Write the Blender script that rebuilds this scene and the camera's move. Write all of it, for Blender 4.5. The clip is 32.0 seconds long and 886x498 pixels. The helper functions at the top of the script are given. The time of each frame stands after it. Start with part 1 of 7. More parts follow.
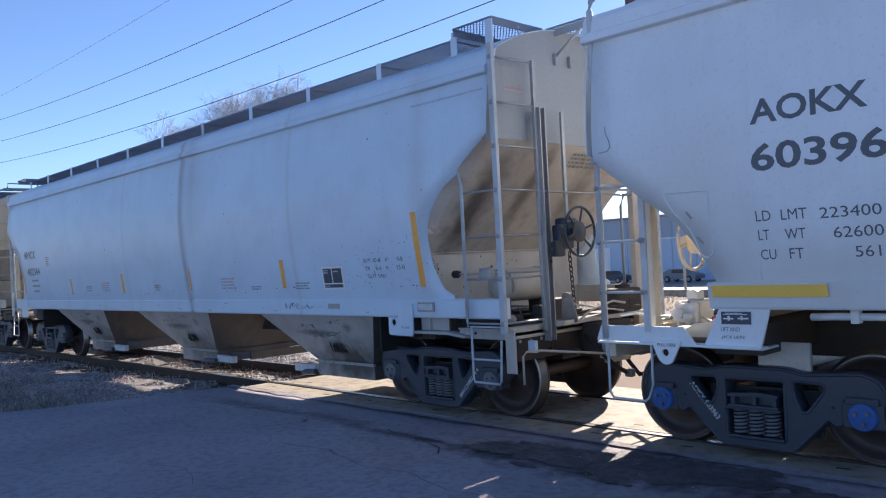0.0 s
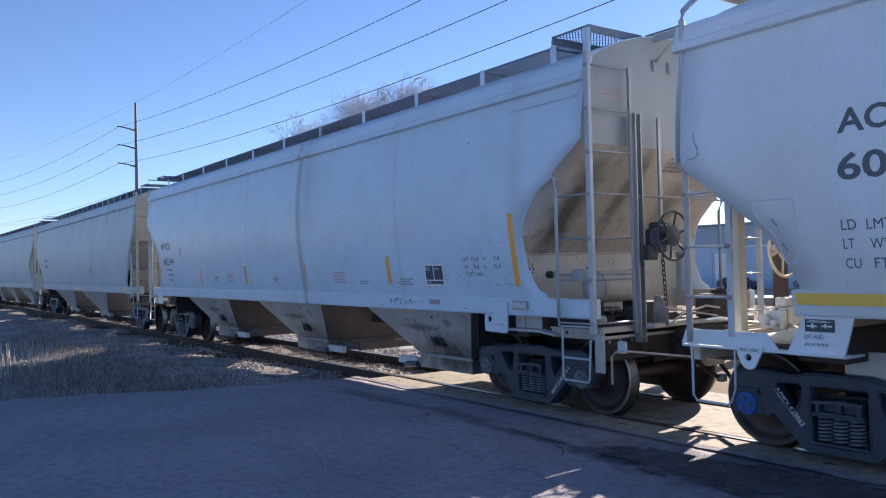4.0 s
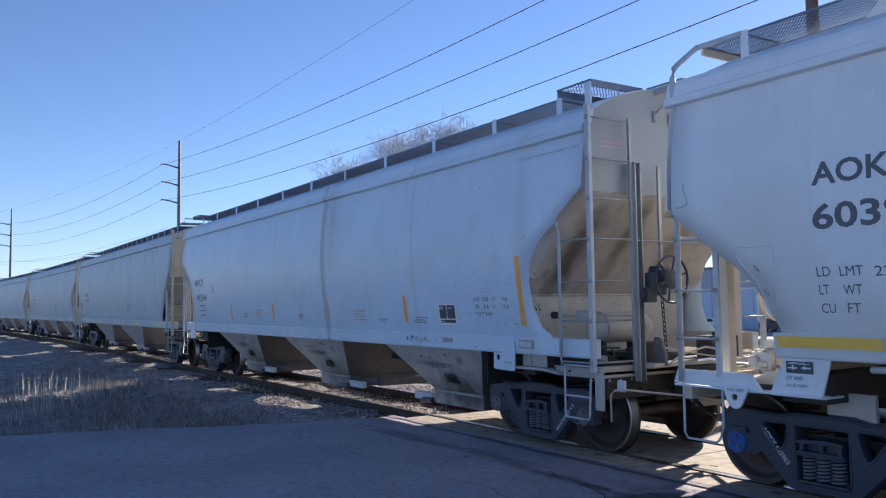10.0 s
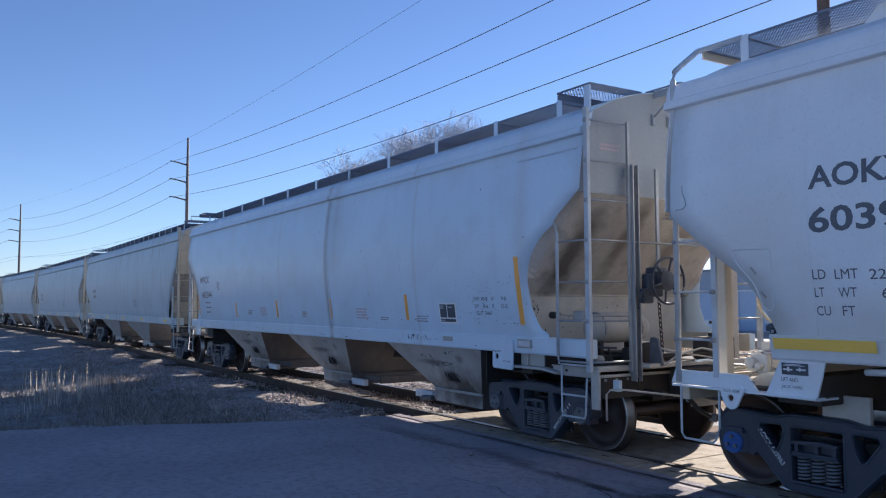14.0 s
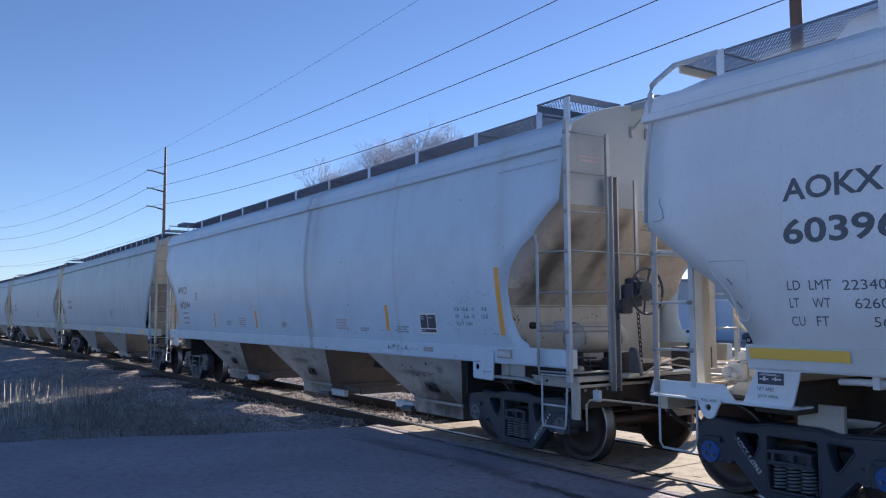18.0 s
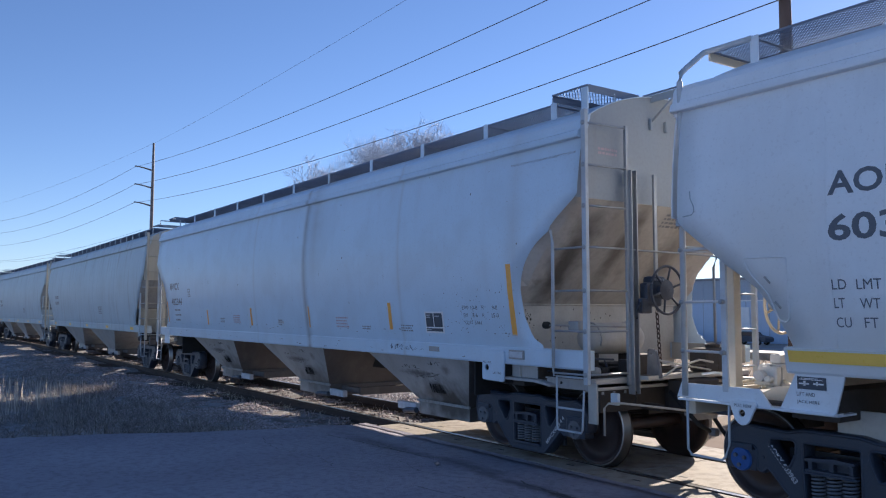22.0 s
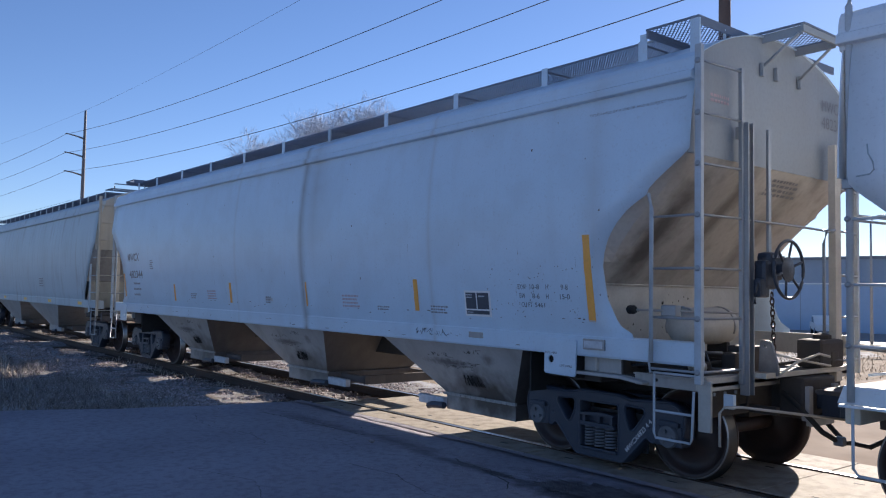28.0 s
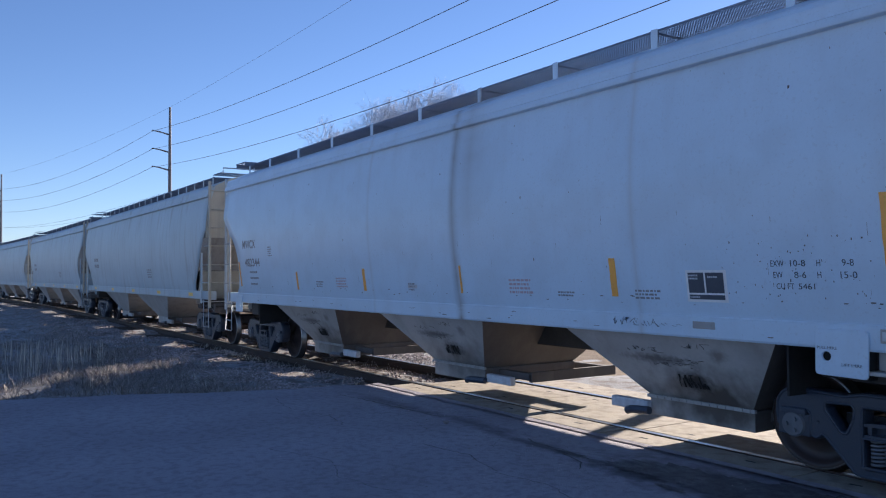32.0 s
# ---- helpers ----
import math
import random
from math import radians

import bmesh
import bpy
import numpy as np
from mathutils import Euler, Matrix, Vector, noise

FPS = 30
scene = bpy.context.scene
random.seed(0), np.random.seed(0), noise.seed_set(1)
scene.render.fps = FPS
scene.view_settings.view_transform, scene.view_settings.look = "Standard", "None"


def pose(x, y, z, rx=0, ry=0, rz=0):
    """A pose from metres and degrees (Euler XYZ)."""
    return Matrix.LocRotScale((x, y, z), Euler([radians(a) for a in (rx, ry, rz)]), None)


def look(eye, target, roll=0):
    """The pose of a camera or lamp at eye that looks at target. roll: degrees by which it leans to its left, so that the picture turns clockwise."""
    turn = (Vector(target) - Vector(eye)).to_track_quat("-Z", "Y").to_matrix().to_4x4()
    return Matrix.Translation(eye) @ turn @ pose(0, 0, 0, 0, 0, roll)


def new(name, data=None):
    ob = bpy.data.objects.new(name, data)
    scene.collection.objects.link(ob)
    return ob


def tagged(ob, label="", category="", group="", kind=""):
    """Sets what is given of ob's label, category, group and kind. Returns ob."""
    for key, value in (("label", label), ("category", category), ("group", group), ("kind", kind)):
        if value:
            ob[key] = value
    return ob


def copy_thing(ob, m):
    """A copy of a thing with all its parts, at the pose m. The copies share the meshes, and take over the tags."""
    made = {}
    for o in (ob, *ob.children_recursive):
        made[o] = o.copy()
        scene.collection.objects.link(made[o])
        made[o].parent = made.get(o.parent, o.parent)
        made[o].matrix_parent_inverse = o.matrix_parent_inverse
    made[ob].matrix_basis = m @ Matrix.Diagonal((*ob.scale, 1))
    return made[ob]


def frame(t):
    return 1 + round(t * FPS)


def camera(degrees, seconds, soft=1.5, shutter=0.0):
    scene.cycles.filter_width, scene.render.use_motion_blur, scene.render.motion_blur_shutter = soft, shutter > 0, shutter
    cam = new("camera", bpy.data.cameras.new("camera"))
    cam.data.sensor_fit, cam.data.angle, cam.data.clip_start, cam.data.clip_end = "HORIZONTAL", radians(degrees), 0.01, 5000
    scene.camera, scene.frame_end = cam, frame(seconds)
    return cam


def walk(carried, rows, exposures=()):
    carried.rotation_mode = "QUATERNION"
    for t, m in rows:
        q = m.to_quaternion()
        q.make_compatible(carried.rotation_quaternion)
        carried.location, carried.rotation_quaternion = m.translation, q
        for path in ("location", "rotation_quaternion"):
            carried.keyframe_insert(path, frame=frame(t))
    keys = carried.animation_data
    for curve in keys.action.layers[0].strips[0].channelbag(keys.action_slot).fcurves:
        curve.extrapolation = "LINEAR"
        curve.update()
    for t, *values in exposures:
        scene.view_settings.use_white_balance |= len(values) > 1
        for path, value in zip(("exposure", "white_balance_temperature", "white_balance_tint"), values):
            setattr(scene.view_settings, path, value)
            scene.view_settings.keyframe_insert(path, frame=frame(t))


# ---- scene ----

# ---- camera: a phone held by someone standing on the road ----
cam = camera(57.8, 32.0, soft=1.15)


def aim(yaw, pitch, roll, x, y, z):
    """Pose of a level camera that is turned by yaw (from +x), pitch and roll in degrees."""
    a, p = radians(yaw), radians(pitch)
    way = Vector((math.cos(a) * math.cos(p), math.sin(a) * math.cos(p), math.sin(p)))
    return look((x, y, z), Vector((x, y, z)) + way, roll)


# seconds, place in metres, yaw, pitch and roll in degrees
STAND = (
    (0, 7.013, -7.890, 1.853, 136.24, 0.89, -2.94),
    (0.5, 6.995, -7.910, 1.845, 137.95, 1.05, -2.36),
    (1, 6.988, -7.926, 1.841, 139.27, 1.32, -1.61),
    (1.5, 6.963, -7.943, 1.851, 140.16, 1.54, -0.97),
    (2, 6.951, -7.955, 1.848, 141.10, 1.65, -0.40),
    (2.5, 6.935, -7.965, 1.847, 141.97, 1.58, -0.17),
    (3, 6.947, -7.972, 1.845, 142.81, 1.36, -0.43),
    (3.5, 6.940, -7.963, 1.837, 143.67, 1.14, -0.95),
    (5.5, 6.886, -7.981, 1.860, 146.88, 1.88, -1.36),
    (6, 6.881, -7.986, 1.866, 147.32, 1.83, -0.93),
    (6.5, 6.891, -7.992, 1.859, 147.49, 1.57, -0.56),
    (7, 6.896, -7.996, 1.856, 147.51, 1.27, -0.33),
    (7.5, 6.892, -7.993, 1.847, 147.50, 1.13, -0.31),
    (8, 6.871, -7.988, 1.837, 147.43, 1.32, -0.30),
    (8.5, 6.875, -7.988, 1.849, 147.24, 1.79, -0.44),
    (9, 6.887, -7.991, 1.857, 147.09, 2.46, -0.58),
    (9.5, 6.884, -7.992, 1.855, 147.02, 3.26, -0.70),
    (10, 6.882, -7.988, 1.857, 147.08, 3.91, -0.78),
    (10.5, 6.892, -7.991, 1.860, 147.24, 4.34, -0.77),
    (11, 6.881, -7.998, 1.854, 147.41, 4.50, -0.56),
    (11.5, 6.874, -7.993, 1.858, 147.55, 4.40, -0.37),
    (12, 6.869, -7.989, 1.858, 147.59, 4.24, -0.20),
    (12.5, 6.866, -7.987, 1.855, 147.59, 4.09, -0.11),
    (13, 6.869, -7.990, 1.857, 147.59, 4.00, -0.13),
    (13.5, 6.871, -7.989, 1.854, 147.62, 3.91, -0.18),
    (15.5, 6.859, -7.991, 1.850, 147.17, 3.91, -0.40),
    (16, 6.875, -7.997, 1.850, 146.87, 4.04, -0.35),
    (16.5, 6.887, -8.005, 1.853, 146.59, 4.17, -0.26),
    (17, 6.896, -8.018, 1.853, 146.33, 4.27, -0.21),
    (17.5, 6.905, -8.016, 1.858, 146.21, 4.39, -0.22),
    (18, 6.907, -8.022, 1.864, 146.08, 4.55, -0.32),
    (18.5, 6.905, -8.012, 1.863, 145.98, 4.73, -0.47),
    (19, 6.908, -8.008, 1.860, 145.82, 4.93, -0.66),
    (19.5, 6.921, -8.004, 1.860, 145.67, 5.00, -0.67),
    (20, 6.904, -8.009, 1.856, 145.50, 5.03, -0.58),
    (20.5, 6.887, -8.001, 1.859, 145.43, 4.95, -0.44),
    (21, 6.879, -8.000, 1.863, 145.35, 4.83, -0.29),
    (21.5, 6.878, -7.992, 1.854, 145.32, 4.71, -0.08),
    (22, 6.878, -7.990, 1.856, 145.29, 4.48, 0.10),
    (22.5, 6.873, -7.988, 1.853, 145.34, 4.28, 0.25),
    (23, 6.882, -7.989, 1.855, 145.44, 4.02, 0.37),
    (23.5, 6.875, -7.988, 1.851, 145.45, 3.82, 0.45),
    (24, 6.872, -7.981, 1.854, 145.24, 3.63, 0.35),
    (24.5, 6.893, -7.957, 1.862, 144.81, 3.42, 0.21),
    (25, 6.881, -7.947, 1.858, 144.20, 3.22, 0.19),
    (25.5, 6.879, -7.939, 1.847, 143.56, 3.03, 0.32),
    (27.5, 6.867, -7.920, 1.855, 141.41, 2.84, 0.79),
    (28, 6.842, -7.933, 1.857, 141.05, 2.95, 0.99),
    (28.5, 6.860, -7.934, 1.852, 140.96, 3.06, 1.24),
    (29, 6.869, -7.929, 1.858, 141.17, 3.01, 1.31),
    (29.5, 6.853, -7.925, 1.856, 141.57, 2.84, 1.13),
    (30, 6.859, -7.918, 1.855, 142.14, 2.63, 0.88),
    (30.5, 6.861, -7.915, 1.853, 142.83, 2.44, 0.56),
    (31, 6.891, -7.900, 1.847, 143.78, 2.31, 0.33),
    (31.5, 6.942, -7.871, 1.840, 145.12, 2.14, 0.02),
    (32, 6.939, -7.862, 1.842, 146.64, 1.75, -0.33),
)
walk(cam, [(t, aim(yaw, pitch, roll, x, y, z)) for t, x, y, z, yaw, pitch, roll in STAND],
     exposures=((0.0, 1.58, 5350, 20), (3.0, 1.45, 5300, 20), (8.0, 1.47, 5350, 20), (12.0, 1.32, 5250, 20), (19.0, 1.26, 5250, 20), (25.0, 1.24, 5250, 20), (28.0, 1.13, 5250, 20), (30.0, 1.26, 5250, 20), (32.0, 1.25, 5200, 20)))

# how far the train has rolled along the track: seconds, the main car and those behind it, the car ahead
ROLL = (
    (0, -0.000, -0.000),
    (0.5, -0.074, -0.076),
    (1, -0.148, -0.153),
    (1.5, -0.222, -0.231),
    (2, -0.294, -0.307),
    (2.5, -0.365, -0.379),
    (3, -0.433, -0.446),
    (3.5, -0.494, -0.509),
    (5.5, -0.759, -0.783),
    (6, -0.819, -0.846),
    (6.5, -0.875, -0.902),
    (7, -0.930, -0.957),
    (7.5, -0.990, -1.018),
    (8, -1.046, -1.075),
    (8.5, -1.089, -1.117),
    (9, -1.127, -1.154),
    (9.5, -1.166, -1.190),
    (10, -1.205, -1.225),
    (10.5, -1.243, -1.258),
    (11, -1.279, -1.290),
    (11.5, -1.312, -1.323),
    (12, -1.340, -1.349),
    (12.5, -1.365, -1.357),
    (13, -1.380, -1.356),
    (13.5, -1.380, -1.352),
    (15.5, -1.389, -1.359),
    (16, -1.381, -1.357),
    (16.5, -1.379, -1.354),
    (17, -1.378, -1.350),
    (17.5, -1.369, -1.345),
    (18, -1.358, -1.340),
    (18.5, -1.356, -1.338),
    (19, -1.349, -1.328),
    (19.5, -1.328, -1.299),
    (20, -1.287, -1.250),
    (20.5, -1.214, -1.176),
    (21, -1.118, -1.079),
    (21.5, -1.001, -0.958),
    (22, -0.873, -0.825),
    (22.5, -0.743, -0.691),
    (23, -0.612, -0.556),
    (23.5, -0.485, -0.429),
    (24, -0.351, -0.293),
    (24.5, -0.200, -0.137),
    (25, -0.026, 0.043),
    (25.5, 0.182, 0.254),
    (27.5, 1.127, 1.187),
    (28, 1.372, 1.425),
    (28.5, 1.623, 1.672),
    (29, 1.883, 1.929),
    (29.5, 2.151, 2.195),
    (30, 2.431, 2.473),
    (30.5, 2.731, 2.771),
    (31, 3.040, 3.079),
    (31.5, 3.349, 3.387),
    (32, 3.660, 3.697),
)

# ---- light: a low winter sun behind the train, clear sky ----
SUN_AZ, SUN_EL = 110.0, 20.8
world = bpy.data.worlds.new("sky")
scene.world = world
world.use_nodes = True
wn = world.node_tree
sky = wn.nodes.new("ShaderNodeTexSky")
sky.sky_type, sky.sun_disc = "NISHITA", False
sky.sun_elevation, sky.sun_rotation = radians(SUN_EL), radians(90 - SUN_AZ)
sky.air_density, sky.dust_density, sky.ozone_density = 1.0, 0.2, 1.5
sky.altitude = 1500
wn.links.new(sky.outputs[0], wn.nodes["Background"].inputs[0])
wn.nodes["Background"].inputs[1].default_value = 0.049
sun_data = bpy.data.lights.new("sun", "SUN")
sun_data.energy, sun_data.angle, sun_data.color = 5.0, radians(0.55), (1.0, 0.81, 0.53)
sun = new("sun", sun_data)
sun_way = Vector((math.cos(radians(SUN_AZ)) * math.cos(radians(SUN_EL)), math.sin(radians(SUN_AZ)) * math.cos(radians(SUN_EL)), math.sin(radians(SUN_EL))))
sun.matrix_world = look(sun_way * 60, (0, 0, 0))

# ---- materials ----
def material(name, color, rough=0.6, metal=0.0, second=None, scale=1.2, amount=0.35, fine=22.0, fine_amount=0.25, bump=0.0, bump_scale=60.0,
             streak=None, streak_amount=0.0, spec=0.5, mottle=None, specks=None):
    """Principled paint or earth with two scales of variation, and vertical streaks where asked for."""
    m = bpy.data.materials.new(name)
    m.use_nodes = True
    nt = m.node_tree
    nodes, links = nt.nodes, nt.links
    bsdf = nodes["Principled BSDF"]
    coord = nodes.new("ShaderNodeTexCoord")
    src = coord.outputs["Object"]

    def noise_of(sc, stretch=None, detail=5.0):
        tex = nodes.new("ShaderNodeTexNoise")
        tex.inputs["Scale"].default_value, tex.inputs["Detail"].default_value = sc, detail
        if stretch:
            mp = nodes.new("ShaderNodeMapping")
            mp.inputs["Scale"].default_value = stretch
            links.new(src, mp.inputs["Vector"])
            links.new(mp.outputs[0], tex.inputs["Vector"])
        else:
            links.new(src, tex.inputs["Vector"])
        return tex.outputs["Fac"]

    def ramp(fac, lo, hi):
        r = nodes.new("ShaderNodeMapRange")
        r.inputs["From Min"].default_value, r.inputs["From Max"].default_value = lo, hi
        links.new(fac, r.inputs["Value"])
        return r.outputs["Result"]

    def mix(fac, a, b, gain):
        mul = nodes.new("ShaderNodeMath")
        mul.operation = "MULTIPLY"
        mul.inputs[1].default_value = gain
        links.new(fac, mul.inputs[0])
        mx = nodes.new("ShaderNodeMix")
        mx.data_type = "RGBA"
        links.new(mul.outputs[0], mx.inputs["Factor"])
        for sock, v in ((mx.inputs["A"], a), (mx.inputs["B"], b)):
            if isinstance(v, tuple):
                sock.default_value = (*v, 1)
            else:
                links.new(v, sock)
        return mx.outputs["Result"]

    dark = second or tuple(c * 0.6 for c in color)
    out = mix(ramp(noise_of(scale), 0.35, 0.7), color, dark, amount)
    out = mix(ramp(noise_of(fine, detail=8), 0.45, 0.75), out, tuple(c * 0.55 for c in color), fine_amount)
    if streak:
        out = mix(ramp(noise_of(1.0, (5.5, 5.5, 0.35)), 0.52, 0.8), out, streak, streak_amount)
    if mottle:
        out = mix(ramp(noise_of(mottle[0], detail=7), 0.47, 0.62), out, mottle[1], mottle[2])
    if specks:
        out = mix(ramp(noise_of(specks[0], detail=3), 0.60, 0.68), out, specks[1], specks[2])
    links.new(out, bsdf.inputs["Base Color"])
    bsdf.inputs["Metallic"].default_value = metal
    bsdf.inputs["Specular IOR Level"].default_value = spec
    rr = nodes.new("ShaderNodeMapRange")
    rr.inputs["To Min"].default_value, rr.inputs["To Max"].default_value = max(0.03, rough - 0.1), min(1, rough + 0.12)
    links.new(noise_of(fine * 0.4), rr.inputs["Value"])
    links.new(rr.outputs["Result"], bsdf.inputs["Roughness"])
    if bump:
        b = nodes.new("ShaderNodeBump")
        b.inputs["Strength"].default_value, b.inputs["Distance"].default_value = 1.0, bump
        links.new(noise_of(bump_scale, detail=6), b.inputs["Height"])
        links.new(b.outputs[0], bsdf.inputs["Normal"])
    return m


def shade_by_piece(m, lo, hi):
    """Lets each object that uses m be a little lighter or darker, by Object Info's Random."""
    nt = m.node_tree
    bsdf = nt.nodes["Principled BSDF"]
    src = bsdf.inputs["Base Color"].links[0].from_socket
    info = nt.nodes.new("ShaderNodeObjectInfo")
    mr = nt.nodes.new("ShaderNodeMapRange")
    mr.inputs["To Min"].default_value, mr.inputs["To Max"].default_value = lo, hi
    nt.links.new(info.outputs["Random"], mr.inputs["Value"])
    mx = nt.nodes.new("ShaderNodeMix")
    mx.data_type, mx.blend_type = "RGBA", "MULTIPLY"
    mx.inputs["Factor"].default_value = 1.0
    nt.links.new(src, mx.inputs["A"])
    nt.links.new(mr.outputs["Result"], mx.inputs["B"])
    nt.links.new(mx.outputs["Result"], bsdf.inputs["Base Color"])
    return m


def by_island(m, lo, hi):
    """The same for the loose pieces of one mesh, by Geometry's Random Per Island."""
    shade_by_piece(m, lo, hi)
    nt = m.node_tree
    mr = [n for n in nt.nodes if n.bl_idname == "ShaderNodeMapRange"][-1]
    nt.links.new(nt.nodes.new("ShaderNodeNewGeometry").outputs["Random Per Island"], mr.inputs["Value"])
    return m


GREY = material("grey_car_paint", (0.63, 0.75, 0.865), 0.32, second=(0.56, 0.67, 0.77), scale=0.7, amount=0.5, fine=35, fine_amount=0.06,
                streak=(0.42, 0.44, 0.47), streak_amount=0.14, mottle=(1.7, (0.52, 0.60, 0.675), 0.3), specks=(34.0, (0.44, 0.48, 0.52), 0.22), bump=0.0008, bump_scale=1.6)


def stain(m, centre, width, top, colour, gain):
    """A dirty upright band on the sheet, at an x of the car's own space, uneven along its edge."""
    nt = m.node_tree
    nodes, links = nt.nodes, nt.links
    bsdf = nodes["Principled BSDF"]
    src = bsdf.inputs["Base Color"].links[0].from_socket
    sep = nodes.new("ShaderNodeSeparateXYZ")
    links.new(nodes.new("ShaderNodeTexCoord").outputs["Object"], sep.inputs[0])
    ns = nodes.new("ShaderNodeTexNoise")
    ns.inputs["Scale"].default_value, ns.inputs["Detail"].default_value = 2.2, 6

    def op(kind, a, b):
        n = nodes.new("ShaderNodeMath")
        n.operation = kind
        for sock, v in zip(n.inputs, (a, b)):
            if isinstance(v, float):
                sock.default_value = v
            else:
                links.new(v, sock)
        return n.outputs[0]
    dist = op("ABSOLUTE", op("SUBTRACT", sep.outputs["X"], centre), 0.0)
    fall = op("MAXIMUM", op("SUBTRACT", 1.0, op("DIVIDE", dist, width)), 0.0)
    fall = op("MULTIPLY", op("MULTIPLY", fall, fall), op("MULTIPLY", ns.outputs["Fac"], gain * 2))
    if top:
        fall = op("MULTIPLY", fall, op("MINIMUM", op("MAXIMUM", op("SUBTRACT", sep.outputs["Z"], top), 0.0), 1.0))
    mx = nodes.new("ShaderNodeMix")
    mx.data_type = "RGBA"
    links.new(fall, mx.inputs["Factor"])
    links.new(src, mx.inputs["A"])
    mx.inputs["B"].default_value = (*colour, 1)
    links.new(mx.outputs["Result"], bsdf.inputs["Base Color"])


def smear(m, x, z, rx, rz, colour, gain, rough_edge=5.0, flat=False):
    """A blotch of colour round x, z of the car's own space (x, y on the flat), broken up by noise."""
    nt = m.node_tree
    nodes, links = nt.nodes, nt.links
    bsdf = nodes["Principled BSDF"]
    src = bsdf.inputs["Base Color"].links[0].from_socket
    mp = nodes.new("ShaderNodeMapping")
    mp.vector_type = "TEXTURE"
    mp.inputs["Location"].default_value, mp.inputs["Scale"].default_value = ((x, z, 0), (rx, rz, 1000)) if flat else ((x, 0, z), (rx, 1000, rz))
    co = nodes.new("ShaderNodeTexCoord").outputs["Object"]
    links.new(co, mp.inputs["Vector"])
    ln = nodes.new("ShaderNodeVectorMath")
    ln.operation = "LENGTH"
    links.new(mp.outputs[0], ln.inputs[0])
    ns = nodes.new("ShaderNodeTexNoise")
    ns.inputs["Scale"].default_value, ns.inputs["Detail"].default_value = rough_edge, 8
    links.new(co, ns.inputs["Vector"])
    add = nodes.new("ShaderNodeMath")
    add.operation = "MULTIPLY_ADD"
    links.new(ns.outputs["Fac"], add.inputs[0])
    add.inputs[1].default_value = 1.6
    links.new(ln.outputs["Value"], add.inputs[2])
    mr = nodes.new("ShaderNodeMapRange")
    mr.inputs["From Min"].default_value, mr.inputs["From Max"].default_value = 2.05, 1.05
    mr.inputs["To Max"].default_value = gain
    links.new(add.outputs[0], mr.inputs["Value"])
    mx = nodes.new("ShaderNodeMix")
    mx.data_type = "RGBA"
    links.new(mr.outputs["Result"], mx.inputs["Factor"])
    links.new(src, mx.inputs["A"])
    mx.inputs["B"].default_value = (*colour, 1)
    links.new(mx.outputs["Result"], bsdf.inputs["Base Color"])


stain(GREY, 1.39, 0.16, 0.0, (0.25, 0.24, 0.23), 0.75)
stain(GREY, 1.74, 0.75, 2.0, (0.33, 0.33, 0.33), 0.55)
stain(GREY, 7.41, 0.35, 0.0, (0.48, 0.48, 0.48), 0.3)
stain(GREY, 4.69, 0.10, 0.0, (0.45, 0.45, 0.45), 0.35)
stain(GREY, -1.11, 0.10, 0.0, (0.45, 0.45, 0.45), 0.3)
WHITE = material("white_car_paint", (0.84, 0.885, 0.92), 0.40, second=(0.79, 0.835, 0.87), scale=0.6, amount=0.4, fine=30, fine_amount=0.05,
                 streak=(0.60, 0.62, 0.64), streak_amount=0.2, mottle=(1.6, (0.70, 0.74, 0.77), 0.3), specks=(34.0, (0.58, 0.60, 0.62), 0.25), bump=0.002, bump_scale=2.0)
# beige blotches, one along the lower side and one near its left end
smear(WHITE, -5.6, 1.55, 3.2, 0.62, (0.60, 0.56, 0.48), 0.55, 1.4)
smear(WHITE, -7.9, 2.3, 0.7, 0.8, (0.62, 0.58, 0.50), 0.35, 1.6)
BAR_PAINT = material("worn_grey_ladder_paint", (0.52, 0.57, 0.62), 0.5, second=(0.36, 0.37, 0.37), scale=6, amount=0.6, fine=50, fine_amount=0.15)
LADDER_WHITE = material("worn_white_ladder_paint", (0.60, 0.63, 0.655), 0.5, second=(0.46, 0.46, 0.44), scale=6, amount=0.6, fine=50, fine_amount=0.15)
CREAM = material("faded_car_paint", (0.53, 0.61, 0.655), 0.45, second=(0.43, 0.49, 0.52), scale=0.6, amount=0.5, fine=30, fine_amount=0.08,
                 streak=(0.30, 0.29, 0.27), streak_amount=0.65, bump=0.002, bump_scale=2.0)
GRIMY = material("grimy_grey_paint", (0.44, 0.43, 0.41), 0.6, second=(0.30, 0.27, 0.24), scale=1.4, amount=0.6, fine=26, fine_amount=0.25,
                 streak=(0.20, 0.17, 0.15), streak_amount=0.6)
RUSTY = material("rusty_slope_paint", (0.55, 0.525, 0.48), 0.65, second=(0.38, 0.345, 0.30), scale=1.1, amount=0.7, fine=20, fine_amount=0.3,
                 streak=(0.22, 0.17, 0.13), streak_amount=0.5)
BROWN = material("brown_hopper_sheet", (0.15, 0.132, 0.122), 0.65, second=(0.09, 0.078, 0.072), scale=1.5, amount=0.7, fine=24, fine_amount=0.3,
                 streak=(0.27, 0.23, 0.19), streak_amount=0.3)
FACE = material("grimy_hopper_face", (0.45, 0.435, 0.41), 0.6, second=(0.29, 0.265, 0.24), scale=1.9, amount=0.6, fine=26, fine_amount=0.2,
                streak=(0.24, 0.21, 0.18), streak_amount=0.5)
